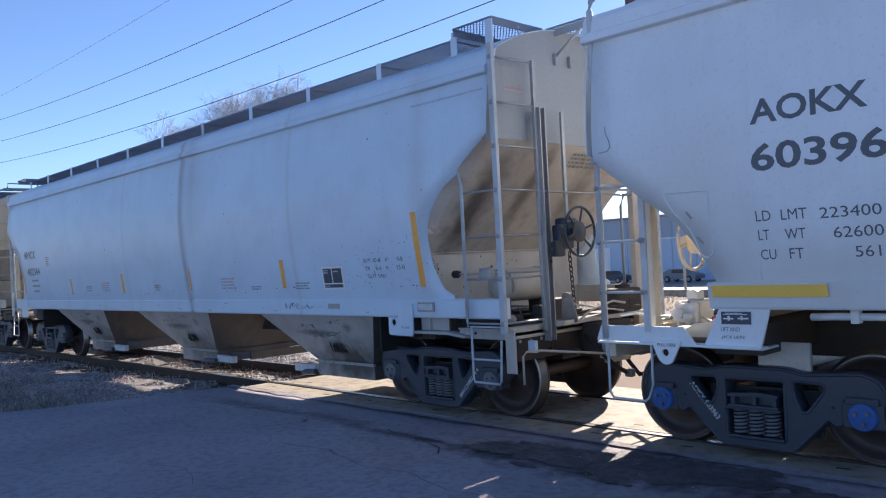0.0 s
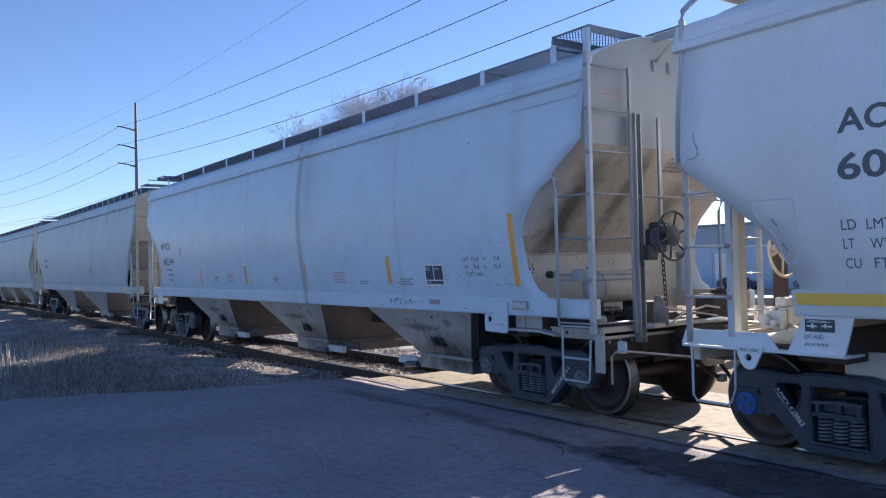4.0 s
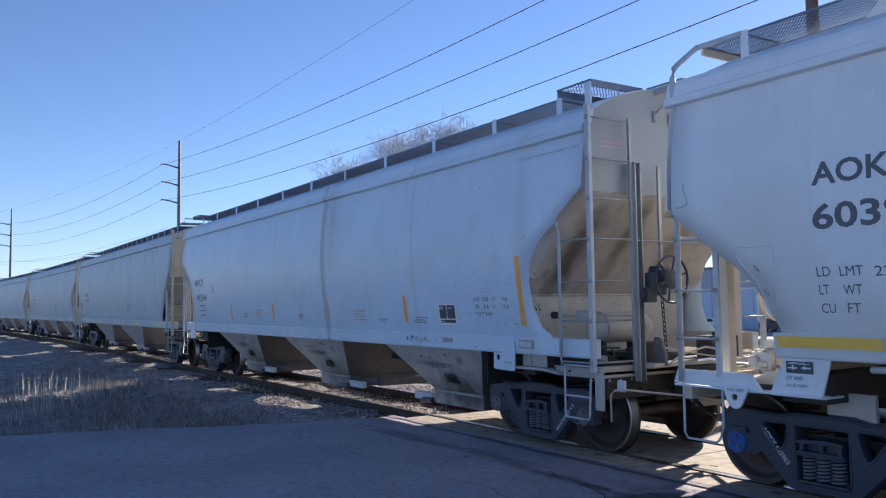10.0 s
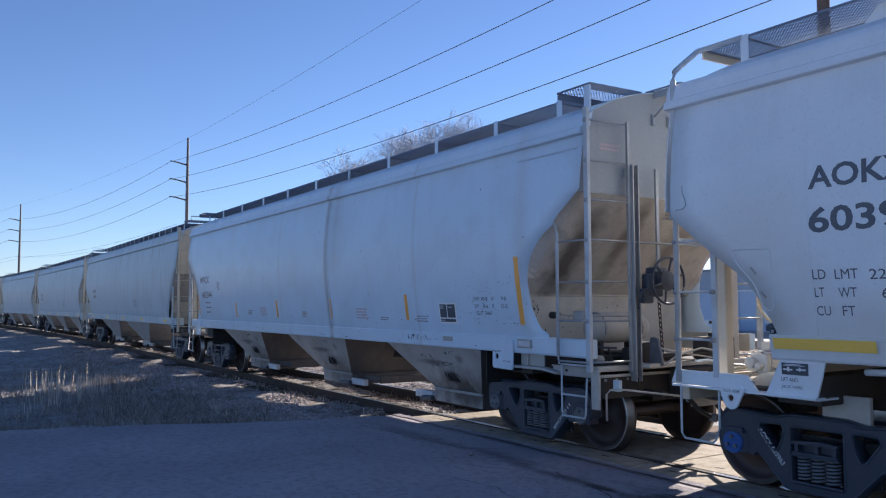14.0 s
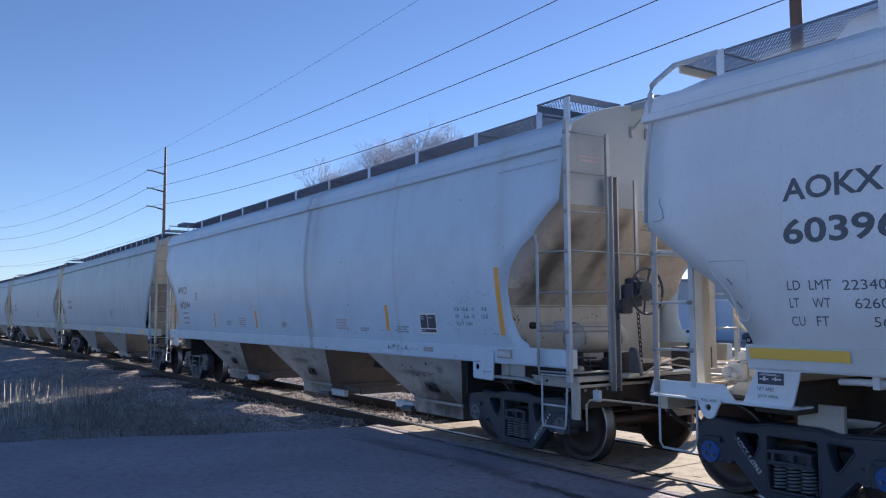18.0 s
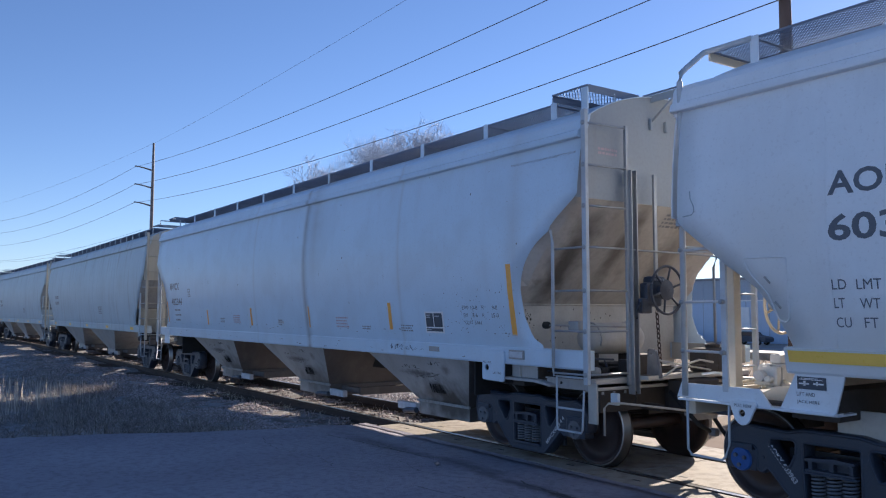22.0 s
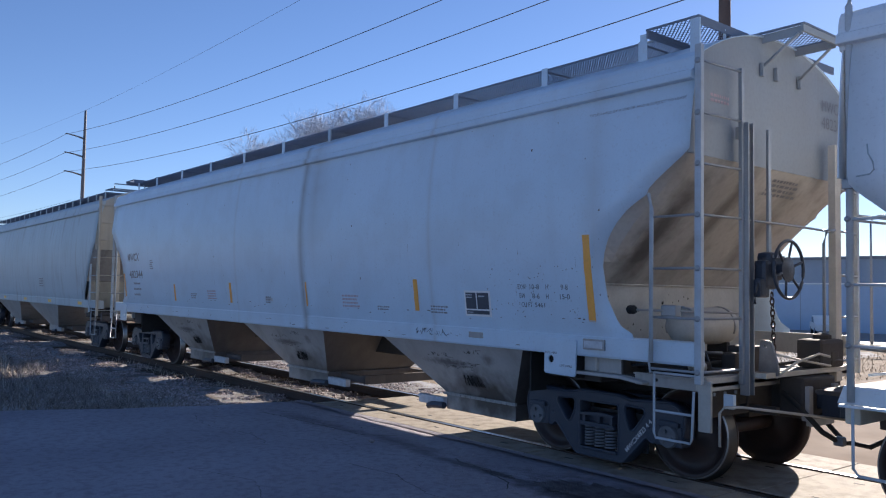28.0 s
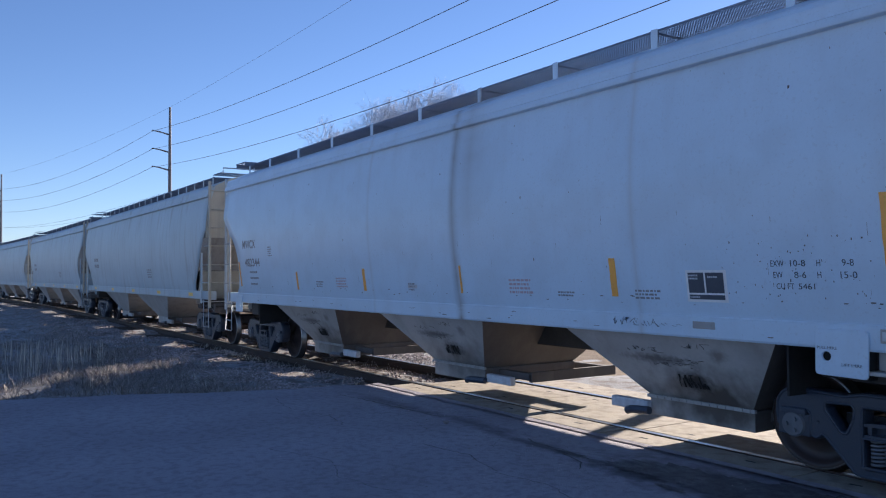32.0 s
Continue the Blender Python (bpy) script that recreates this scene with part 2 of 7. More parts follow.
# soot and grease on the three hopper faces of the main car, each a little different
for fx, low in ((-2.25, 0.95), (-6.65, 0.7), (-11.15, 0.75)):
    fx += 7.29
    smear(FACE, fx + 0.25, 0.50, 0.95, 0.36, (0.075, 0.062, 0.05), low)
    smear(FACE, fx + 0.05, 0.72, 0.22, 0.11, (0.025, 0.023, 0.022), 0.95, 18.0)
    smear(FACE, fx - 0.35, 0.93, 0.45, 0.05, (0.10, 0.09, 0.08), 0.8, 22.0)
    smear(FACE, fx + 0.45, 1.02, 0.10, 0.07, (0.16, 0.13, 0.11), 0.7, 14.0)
# darker than the side paint: shade on the end put into colour, plus dirt
END_PAINT = material("weathered_shaded_end_paint", (0.335, 0.37, 0.40), 0.6, second=(0.33, 0.34, 0.34), scale=1.3, amount=0.6, fine=24, fine_amount=0.18,
                     streak=(0.27, 0.25, 0.22), streak_amount=0.45)
CREAM_END = material("cream_end_paint", (0.60, 0.56, 0.46), 0.6, second=(0.45, 0.40, 0.31), scale=1.6, amount=0.6, fine=24, fine_amount=0.2,
                     streak=(0.24, 0.19, 0.14), streak_amount=0.5)
WALK = material("galvanised_walkway", (0.21, 0.245, 0.31), 0.7, second=(0.14, 0.165, 0.21), scale=3, amount=0.5, fine=40, fine_amount=0.2)
TANK = material("dusty_tank_paint", (0.56, 0.535, 0.48), 0.6, second=(0.40, 0.37, 0.32), scale=3, amount=0.6, fine=30, fine_amount=0.25)
smear(RUSTY, 7.74, -1.15, 0.65, 0.24, (0.07, 0.06, 0.052), 0.85, 4.0, True)
smear(RUSTY, 8.04, -0.40, 0.60, 0.14, (0.09, 0.078, 0.066), 0.7, 4.0, True)
smear(RUSTY, 7.89, 0.55, 0.5, 0.2, (0.11, 0.095, 0.08), 0.6, 4.0, True)
STEEL_DARK = material("dark_cast_steel", (0.034, 0.046, 0.072), 0.36, second=(0.060, 0.063, 0.072), scale=5, amount=0.5, fine=60, fine_amount=0.4, bump=0.003, bump_scale=90)
# grime black, also on backings that stand for shade in holes and gaps
BLACK = material("black_grime_and_shade", (0.02, 0.02, 0.02), 0.8, second=(0.04, 0.035, 0.03), scale=3, amount=0.5)
WHEEL = material("wheel_steel", (0.030, 0.021, 0.020), 0.5, second=(0.075, 0.040, 0.032), scale=4, amount=0.6, fine=50, fine_amount=0.3)
RIM_EDGE = material("bright_rim_edge", (0.50, 0.49, 0.48), 0.35, metal=0.8, scale=8, amount=0.4)
STEEL_WORN = material("worn_cast_steel", (0.15, 0.16, 0.18), 0.45, second=(0.075, 0.075, 0.08), scale=9, amount=0.6, fine=60, fine_amount=0.4, bump=0.002, bump_scale=80)
# black lettering turned grey: the veil of glare is put into its colour
SLATE = material("veiled_black_lettering", (0.11, 0.125, 0.15), 0.5, second=(0.16, 0.175, 0.20), scale=6, amount=0.5, fine=60, fine_amount=0.2)
TREAD = material("polished_tread", (0.22, 0.21, 0.20), 0.36, metal=1.0, scale=6, amount=0.2)
GALV = material("galvanised_steel", (0.38, 0.40, 0.42), 0.45, metal=0.6, second=(0.28, 0.29, 0.30), scale=4, amount=0.5, fine=40, fine_amount=0.15)
ORANGE = material("orange_reflector", (0.95, 0.46, 0.08), 0.35, second=(0.78, 0.36, 0.08), scale=5, amount=0.4, fine=40, fine_amount=0.2)
YELLOW = material("yellow_reflector", (1.0, 0.66, 0.12), 0.3, second=(0.97, 0.60, 0.11), scale=6, amount=0.3, fine=60, fine_amount=0.08)
BLUE = material("blue_bearing_cap", (0.035, 0.12, 0.40), 0.45, second=(0.03, 0.07, 0.22), scale=14, amount=0.7)
INK = material("dark_stencil", (0.06, 0.07, 0.09), 0.5, second=(0.11, 0.12, 0.14), scale=8, amount=0.4, fine=60, fine_amount=0.2)
FADED_INK = material("faded_stencil", (0.22, 0.22, 0.24), 0.5, second=(0.35, 0.35, 0.36), scale=18, amount=0.6, fine=70, fine_amount=0.2)
RED_INK = material("faded_red_stencil", (0.52, 0.36, 0.38), 0.5, second=(0.55, 0.48, 0.5), scale=20, amount=0.7)
PALE_INK = material("pale_stencil", (0.62, 0.63, 0.65), 0.6, second=(0.4, 0.4, 0.42), scale=14, amount=0.6)
GRIME_PATCH = material("grease_stain", (0.10, 0.09, 0.085), 0.7, second=(0.3, 0.28, 0.26), scale=9, amount=0.7)
RAIL_HEAD = material("polished_rail_head", (0.36, 0.35, 0.34), 0.33, metal=1.0, scale=3, amount=0.25)
RAIL_SIDE = material("rusty_rail_side", (0.045, 0.03, 0.024), 0.75, second=(0.07, 0.045, 0.033), scale=4, amount=0.6, fine=40)
ASPHALT = material("worn_asphalt", (0.42, 0.395, 0.44), 0.85, second=(0.30, 0.28, 0.315), scale=0.45, amount=0.9, fine=55, fine_amount=0.55, bump=0.02, bump_scale=90, spec=0.25,
                   mottle=(12.0, (0.19, 0.172, 0.18), 0.38), specks=(75.0, (0.48, 0.46, 0.46), 0.6))
for sx, sy, srx, sry, sg in ((2.35, -2.0, 1.35, 0.5, 0.92), (3.3, -1.85, 0.9, 0.45, 0.9), (1.6, -2.15, 0.5, 0.28, 0.8), (-1.2, -2.05, 0.9, 0.16, 0.5), (0.2, -2.2, 1.2, 0.12, 0.55), (-3.2, -2.1, 1.2, 0.18, 0.45), (4.6, -2.2, 1.2, 0.5, 0.7)):
    smear(ASPHALT, sx, sy, srx, sry, (0.036, 0.033, 0.035), sg, 4.0, True)
OIL = material("oil_soaked_crust", (0.09, 0.084, 0.09), 0.7, second=(0.19, 0.178, 0.19), scale=3.5, amount=0.9, fine=50, fine_amount=0.6, bump=0.02, bump_scale=90, spec=0.25, mottle=(12.0, (0.05, 0.047, 0.05), 0.5), specks=(75.0, (0.32, 0.30, 0.30), 0.5))
TAR = material("tar_patch", (0.035, 0.032, 0.033), 0.6, second=(0.05, 0.047, 0.048), scale=2.5, amount=0.6, fine=50, fine_amount=0.4, bump=0.006, bump_scale=80)
CONCRETE = material("crossing_concrete", (0.42, 0.37, 0.295), 0.8, second=(0.33, 0.285, 0.22), scale=1.4, amount=0.6, fine=30, fine_amount=0.3, bump=0.006, bump_scale=70, spec=0.3, mottle=(5.0, (0.21, 0.18, 0.14), 0.6), specks=(60.0, (0.15, 0.13, 0.10), 0.5))
EARTH = material("dry_earth", (0.41, 0.41, 0.415), 0.9, second=(0.17, 0.155, 0.14), scale=0.7, amount=0.7, fine=18, fine_amount=0.5, bump=0.03, bump_scale=24, spec=0.1, mottle=(4.0, (0.17, 0.135, 0.105), 0.7))
LOT = material("pale_lot_paving", (0.20, 0.148, 0.11), 0.85, second=(0.14, 0.105, 0.08), scale=0.12, amount=0.6, fine=3, fine_amount=0.3, spec=0.05)
BALLAST = material("ballast_stone", (0.50, 0.43, 0.41), 0.85, second=(0.17, 0.125, 0.11), scale=9, amount=0.7, fine=60, fine_amount=0.3)
TIE = material("weathered_timber_tie", (0.10, 0.08, 0.065), 0.85, second=(0.06, 0.05, 0.04), scale=4, amount=0.7, fine=40, fine_amount=0.4, bump=0.006, bump_scale=40)
STRAW = material("dry_grass_straw", (0.36, 0.32, 0.285), 0.8, second=(0.18, 0.16, 0.145), scale=2.0, amount=0.7, fine=10, fine_amount=0.3)
IVORY = material("ivory_paint", (0.72, 0.64, 0.50), 0.55, second=(0.58, 0.50, 0.38), scale=2, amount=0.5, fine=30, fine_amount=0.15)
PALE_STRAW = material("bleached_stalk", (0.66, 0.59, 0.49), 0.8, second=(0.45, 0.39, 0.31), scale=3, amount=0.5)
TAN_GRASS = material("tan_turf", (0.30, 0.215, 0.12), 0.85, second=(0.20, 0.145, 0.085), scale=1.5, amount=0.7)
TAN_EARTH = material("tan_earth", (0.25, 0.19, 0.13), 0.9, second=(0.16, 0.12, 0.085), scale=0.6, amount=0.7, fine=14, fine_amount=0.5, bump=0.03, bump_scale=20, spec=0.1, mottle=(3.0, (0.13, 0.10, 0.07), 0.6))
# bark with pale blue haze of the distance mixed into its colour
BARK = material("hazed_tree_bark", (0.38, 0.42, 0.52), 0.85, second=(0.29, 0.32, 0.40), scale=6, amount=0.6)
# steel of the far poles, haze painted in as a lighter grey
FAR_POLE = material("hazed_steel_pole", (0.15, 0.15, 0.165), 0.7, second=(0.11, 0.11, 0.12), scale=1.2, amount=0.6)
# oily dirt, made darker so its colour also carries shade under the car
DIRTY = material("oily_dirt_and_shade", (0.060, 0.052, 0.046), 0.75, second=(0.038, 0.032, 0.028), scale=2.5, amount=0.7, fine=30, fine_amount=0.4)
POLE = material("weathering_steel_pole", (0.085, 0.062, 0.058), 0.7, second=(0.06, 0.045, 0.042), scale=1.2, amount=0.6)
WIRE = material("dark_wire", (0.035, 0.035, 0.04), 0.5)
PALE_WALL = material("pale_blue_metal_wall", (0.50, 0.60, 0.74), 0.5, second=(0.44, 0.53, 0.66), scale=0.1, amount=0.5, fine=2, fine_amount=0.1)
PAVING = material("pale_lot_concrete", (0.36, 0.325, 0.285), 0.7, second=(0.27, 0.24, 0.21), scale=0.12, amount=0.6, fine=3, fine_amount=0.3)
BUILDING = material("blue_grey_metal_wall", (0.36, 0.42, 0.50), 0.5, second=(0.31, 0.365, 0.44), scale=0.1, amount=0.5, fine=2, fine_amount=0.1)
ROOF = material("pale_metal_roof", (0.24, 0.25, 0.28), 0.5, scale=0.2, amount=0.2)
WHITE_PLAIN = material("white_enamel", (0.86, 0.86, 0.85), 0.4, scale=2, amount=0.1)
GLASS_DARK = material("dark_glazing", (0.03, 0.035, 0.045), 0.08, scale=2, amount=0.2)
TYRE = material("rubber_tyre", (0.025, 0.025, 0.025), 0.8)
RED_PAINT = material("dull_red_paint", (0.28, 0.05, 0.04), 0.5)

by_island(STRAW, 0.35, 1.5)
by_island(BALLAST, 0.45, 1.45)
by_island(TAN_GRASS, 0.5, 1.4)

# ---- mesh tools ----
def part(name, bm, mat, parent=None, label="", smooth=False, at=None):
    """Links a bmesh as one mesh object under a thing or under a part."""
    bmesh.ops.recalc_face_normals(bm, faces=bm.faces)
    me = bpy.data.meshes.new(name)
    bm.to_mesh(me)
    bm.free()
    if smooth:
        me.polygons.foreach_set("use_smooth", [True] * len(me.polygons))
    for mt in (mat if isinstance(mat, (list, tuple)) else [mat]):
        me.materials.append(mt)
    ob = new(name, me)
    if parent:
        ob.parent = parent
    if at is not None:
        ob.matrix_basis = at
    if label:
        tagged(ob, label)
    return ob


def shared(name, me, parent, m):
    """One more object on a mesh that is already there."""
    ob = new(name, me)
    ob.parent = parent
    ob.matrix_basis = m
    return ob


def thing(name, label, category, group="", kind="", at=None):
    ob = new(name)
    ob.empty_display_size = 0.3
    if at is not None:
        ob.matrix_basis = at
    return tagged(ob, label, category, group, kind)


def box(bm, x0, x1, y0, y1, z0, z1, bevel=0.0, mi=0):
    v = [bm.verts.new((x, y, z)) for x in (x0, x1) for y in (y0, y1) for z in (z0, z1)]
    fs = [bm.faces.new([v[i] for i in q]) for q in ((0, 1, 3, 2), (4, 6, 7, 5), (0, 4, 5, 1), (2, 3, 7, 6), (0, 2, 6, 4), (1, 5, 7, 3))]
    for f in fs:
        f.material_index = mi
    if bevel:
        bmesh.ops.bevel(bm, geom=list({e for f in fs for e in f.edges}), offset=bevel, segments=2, affect="EDGES", profile=0.6, clamp_overlap=True)
    return bm


def prism(bm, pts, axis, a, b, mi=0):
    """A polygon, given in the two other axes, drawn out along axis from a to b."""
    def spot(p, w):
        return {"x": (w, p[0], p[1]), "y": (p[0], w, p[1]), "z": (p[0], p[1], w)}[axis]
    lo = [bm.verts.new(spot(p, a)) for p in pts]
    hi = [bm.verts.new(spot(p, b)) for p in pts]
    n = len(pts)
    fs = [bm.faces.new(lo), bm.faces.new(hi[::-1])]
    fs += [bm.faces.new((lo[i], hi[i], hi[(i + 1) % n], lo[(i + 1) % n])) for i in range(n)]
    for f in fs:
        f.material_index = mi
    return bm


def tube(bm, pts, r, seg=8, closed=False, r1=None):
    """A round bar along a line of points, with ends."""
    pts = [Vector(p) for p in pts]
    n = len(pts)
    rings = []
    up = Vector((0, 0, 1))
    for i, p in enumerate(pts):
        if closed:
            d = pts[(i + 1) % n] - pts[i - 1]
        else:
            d = pts[min(i + 1, n - 1)] - pts[max(i - 1, 0)]
        d.normalize()
        ref = up if abs(d.z) < 0.95 else Vector((0, 1, 0))
        a = d.cross(ref).normalized()
        b = d.cross(a).normalized()
        rad = r if r1 is None else r + (r1 - r) * i / max(1, n - 1)
        rings.append([bm.verts.new(p + a * math.cos(2 * math.pi * k / seg) * rad + b * math.sin(2 * math.pi * k / seg) * rad) for k in range(seg)])
    for i in range(n if closed else n - 1):
        q, s = rings[i], rings[(i + 1) % n]
        for k in range(seg):
            bm.faces.new((q[k], q[(k + 1) % seg], s[(k + 1) % seg], s[k]))
    if not closed:
        bm.faces.new(rings[0][::-1])
        bm.faces.new(rings[-1])
    return bm


def lathe(bm, prof, seg=32, axis="y", mats=None):
    """Turns a profile of (radius, along) pairs about an axis."""
    rings = []
    for r, w in prof:
        ring = []
        for k in range(seg):
            c, s = math.cos(2 * math.pi * k / seg) * r, math.sin(2 * math.pi * k / seg) * r
            ring.append(bm.verts.new({"y": (c, w, s), "x": (w, c, s), "z": (c, s, w)}[axis]))
        rings.append(ring)
    for i in range(len(rings) - 1):
        for k in range(seg):
            f = bm.faces.new((rings[i][k], rings[i][(k + 1) % seg], rings[i + 1][(k + 1) % seg], rings[i + 1][k]))
            if mats:
                f.material_index = mats[i]
    bm.faces.new(rings[0][::-1])
    bm.faces.new(rings[-1])
    return bm


def grid(bm, rows, mi=0):
    """A sheet through rows of points."""
    vs = [[bm.verts.new(p) for p in r] for r in rows]
    for a, b in zip(vs, vs[1:]):
        for i in range(len(a) - 1):
            f = bm.faces.new((a[i], a[i + 1], b[i + 1], b[i]))
            f.material_index = mi
    return bm


def thick(ob, w, offset=-1.0):
    """Gives a sheet its thickness; sheets of the ground face upwards first."""
    if ob.parent is None and sum(p.normal.z for p in ob.data.polygons) < 0:
        ob.data.flip_normals()
    m = ob.modifiers.new("sheet", "SOLIDIFY")
    m.thickness, m.offset = w, offset
    return ob


def lerp_table(tab, z):
    for (z0, a), (z1, b) in zip(tab, tab[1:]):
        if z <= z1:
            return a + (b - a) * (z - z0) / (z1 - z0) if z > z0 else a
    return tab[-1][1]

# ---- ground, road and track ----
def bend(x):
    """How far the track swings off its straight line: it curves beyond 31 m."""
    return -0.00075 * (-31 - x) ** 2 if x < -31 else 0.0


def track_pose(x):
    s = 0.0015 * (-31 - x) if x < -31 else 0.0
    return pose(x, bend(x), 0, 0, 0, math.degrees(math.atan(s)))


def road_edge(y):
    """The road's left edge, a little slanted to the track."""
    return -5.2 + (y + 2.0) * 0.33 + 0.1 * math.sin(y * 1.3) + 0.05 * math.sin(y * 4.1)


bm = bmesh.new()
lim = 1500.0
xs = [-lim, -600, -250, -160, -120, -90, -70, -55, -45] + [-40 + i for i in range(0, 70)] + [35, 45, 60, 90, 160, 400, lim]
ys = [-lim, -300, -100, -50, -30, -20] + [-16 + 0.5 * i for i in range(0, 52)] + [12, 14, 18, 25, 26, 32, 40, 48, 60, 80, 200, 600, lim]


def ground_height(x, y):
    yy = y - bend(x)
    z = -0.30
    if x > road_edge(y) - 0.6 and y < 26:
        z = -0.12
    elif abs(yy) < 4.5:
        z += 0.12 * max(0, 1 - max(0, abs(yy) - 2.2) / 2.3)
    if y > 26:
        z -= 1.5 * min(1.0, (y - 26) / 34)
    if x < -6 and -40 < y < 26:
        z += 0.13 * noise.noise(Vector((x * 0.5, y * 0.5, 0))) + 0.07 * noise.noise(Vector((x * 1.7, y * 1.7, 3)))
    return z


grid(bm, [[(x, y, ground_height(x, y)) for x in xs] for y in ys])
ground = tagged(part("ground", bm, EARTH, smooth=True), "dry brown winter earth beside the track", "ground", kind="structure")

# road: asphalt up to the concrete crossing panels
bm = bmesh.new()
ys = [-40 + 1.0 * i for i in range(0, 36)] + [-4 + 0.25 * i for i in range(0, 11)]
ys = [y for y in ys if y <= -1.3] + [-1.275]
ncol = 60


def road_row(y, z):
    a, b = road_edge(y), 40.0
    return [(a + (b - a) * (i / ncol) ** 1.6, y, z + 0.012 * noise.noise(Vector((a + (b - a) * (i / ncol) ** 1.6, y, 0)) * 0.6)) for i in range(ncol + 1)]


grid(bm, [road_row(y, -0.020) for y in ys])
road = tagged(thick(part("road", bm, ASPHALT, smooth=True), 0.3), "worn dark asphalt road leading over the crossing", "road", kind="structure")
bm = bmesh.new()
grid(bm, [[(x, y, -0.06 + 0.01 * noise.noise(Vector((x, y, 5)))) for x in (-1.5, 1, 4, 10, 20, 40)] for y in (1.56, 3, 5, 9, 14, 22, 34)])
tagged(thick(part("road_far_side", bm, LOT), 0.3), "sunlit pale paved road beyond the track", "road", kind="structure")

# rails
RAIL = [(-0.036, 0.0), (0.036, 0.0), (0.036, -0.035), (0.010, -0.05), (0.010, -0.145), (0.075, -0.165), (0.075, -0.175), (-0.075, -0.175), (-0.075, -0.165), (-0.010, -0.145), (-0.010, -0.05), (-0.036, -0.035)]


def rail(name, y):
    bm = bmesh.new()
    xs = [-160 + 4 * i for i in range(0, 33)] + [-28, -20, -10, 0, 10, 30, 60, 120]
    rings = [[bm.verts.new((x, y + bend(x) + p, q)) for p, q in RAIL] for x in xs]
    n = len(RAIL)
    for a, b in zip(rings, rings[1:]):
        for k in range(n):
            f = bm.faces.new((a[k], a[(k + 1) % n], b[(k + 1) % n], b[k]))
            f.material_index = 0 if k == 0 else 1
    bm.faces.new(rings[0])
    bm.faces.new(rings[-1])
    return tagged(part(name, bm, [RAIL_HEAD, RAIL_SIDE]), "steel rail with a bright worn head and rusty web", "rail", "rails", "structure")


rail("rail_near", -0.753)
rail("rail_far", 0.753)

# ---- covered hopper cars ----
# half width of the body at a height: straight sill, bulging side, eave
SIDE = [(1.20, 1.49), (1.36, 1.50), (1.56, 1.545), (1.85, 1.585), (2.15, 1.625), (2.45, 1.650), (2.75, 1.660), (3.05, 1.650), (3.35, 1.625), (3.65, 1.585), (3.93, 1.53), (4.0, 1.50)]
# how far the side sheet stops short of the end, by height
CUT = [(1.33, 0.74), (1.47, 0.76), (1.54, 0.90), (1.80, 1.02), (2.12, 1.05), (2.28, 1.02), (2.43, 0.95), (2.56, 0.85), (2.66, 0.74), (2.75, 0.60), (2.80, 0.50), (2.88, 0.46), (3.17, 0.06), (3.2, 0.04), (4.1, 0.04)]
CUT_SMOOTH = [(1.40, 1.29), (1.563, 1.257), (1.708, 1.19), (1.904, 1.087), (2.08, 0.955), (2.18, 0.83), (2.28, 0.68), (2.45, 0.474), (2.70, 0.165), (2.76, 0.14), (4.1, 0.14)]
CUT_SECOND = [(1.30, 1.36), (1.60, 1.22), (2.01, 0.82), (2.35, 0.55), (2.63, 0.34), (2.85, 0.16), (3.0, 0.05), (4.1, 0.05)]
STEPPED = (CUT, CUT_SECOND)
AXLE_R = 0.457


def half(z):
    return lerp_table(SIDE, z)


def wheel_mesh():
    bm = bmesh.new()
    lathe(bm, [(0.10, 0.075), (0.13, 0.07), (0.15, 0.03), (0.30, 0.0), (0.385, 0.012), (0.40, 0.062), (0.440, 0.066), (0.455, 0.058), (0.461, -0.02), (0.487, -0.035), (0.487, -0.062),
               (0.40, -0.066), (0.38, -0.03), (0.30, -0.035), (0.15, -0.06), (0.12, -0.09), (0.10, -0.09)], 48, "y", [0] * 6 + [2, 1, 1] + [0] * 8)
    bmesh.ops.recalc_face_normals(bm, faces=bm.faces)
    me = bpy.data.meshes.new("wheel")
    bm.to_mesh(me)
    bm.free()
    me.materials.append(WHEEL)
    me.materials.append(TREAD)
    me.materials.append(RIM_EDGE)
    me.polygons.foreach_set("use_smooth", [True] * len(me.polygons))
    return me


def cap_mesh(mat):
    bm = bmesh.new()
    lathe(bm, [(0.05, -0.26), (0.085, -0.25), (0.108, -0.06), (0.114, -0.015), (0.104, 0.003), (0.03, 0.006)], 28, "y")
    for k in range(3):
        a = 2 * math.pi * k / 3 + 0.4
        prism(bm, [(math.cos(a) * 0.055 + 0.019 * math.cos(b), math.sin(a) * 0.055 + 0.019 * math.sin(b)) for b in [i * math.pi / 3 for i in range(6)]], "y", 0.003, 0.028, 1)
    bmesh.ops.recalc_face_normals(bm, faces=bm.faces)
    me = bpy.data.meshes.new("bearing_cap")
    bm.to_mesh(me)
    bm.free()
    me.materials.append(mat)
    me.materials.append(STEEL_WORN)
    return me


WHEEL_ME = wheel_mesh()
CAP_DARK, CAP_BLUE = cap_mesh(STEEL_WORN), cap_mesh(BLUE)


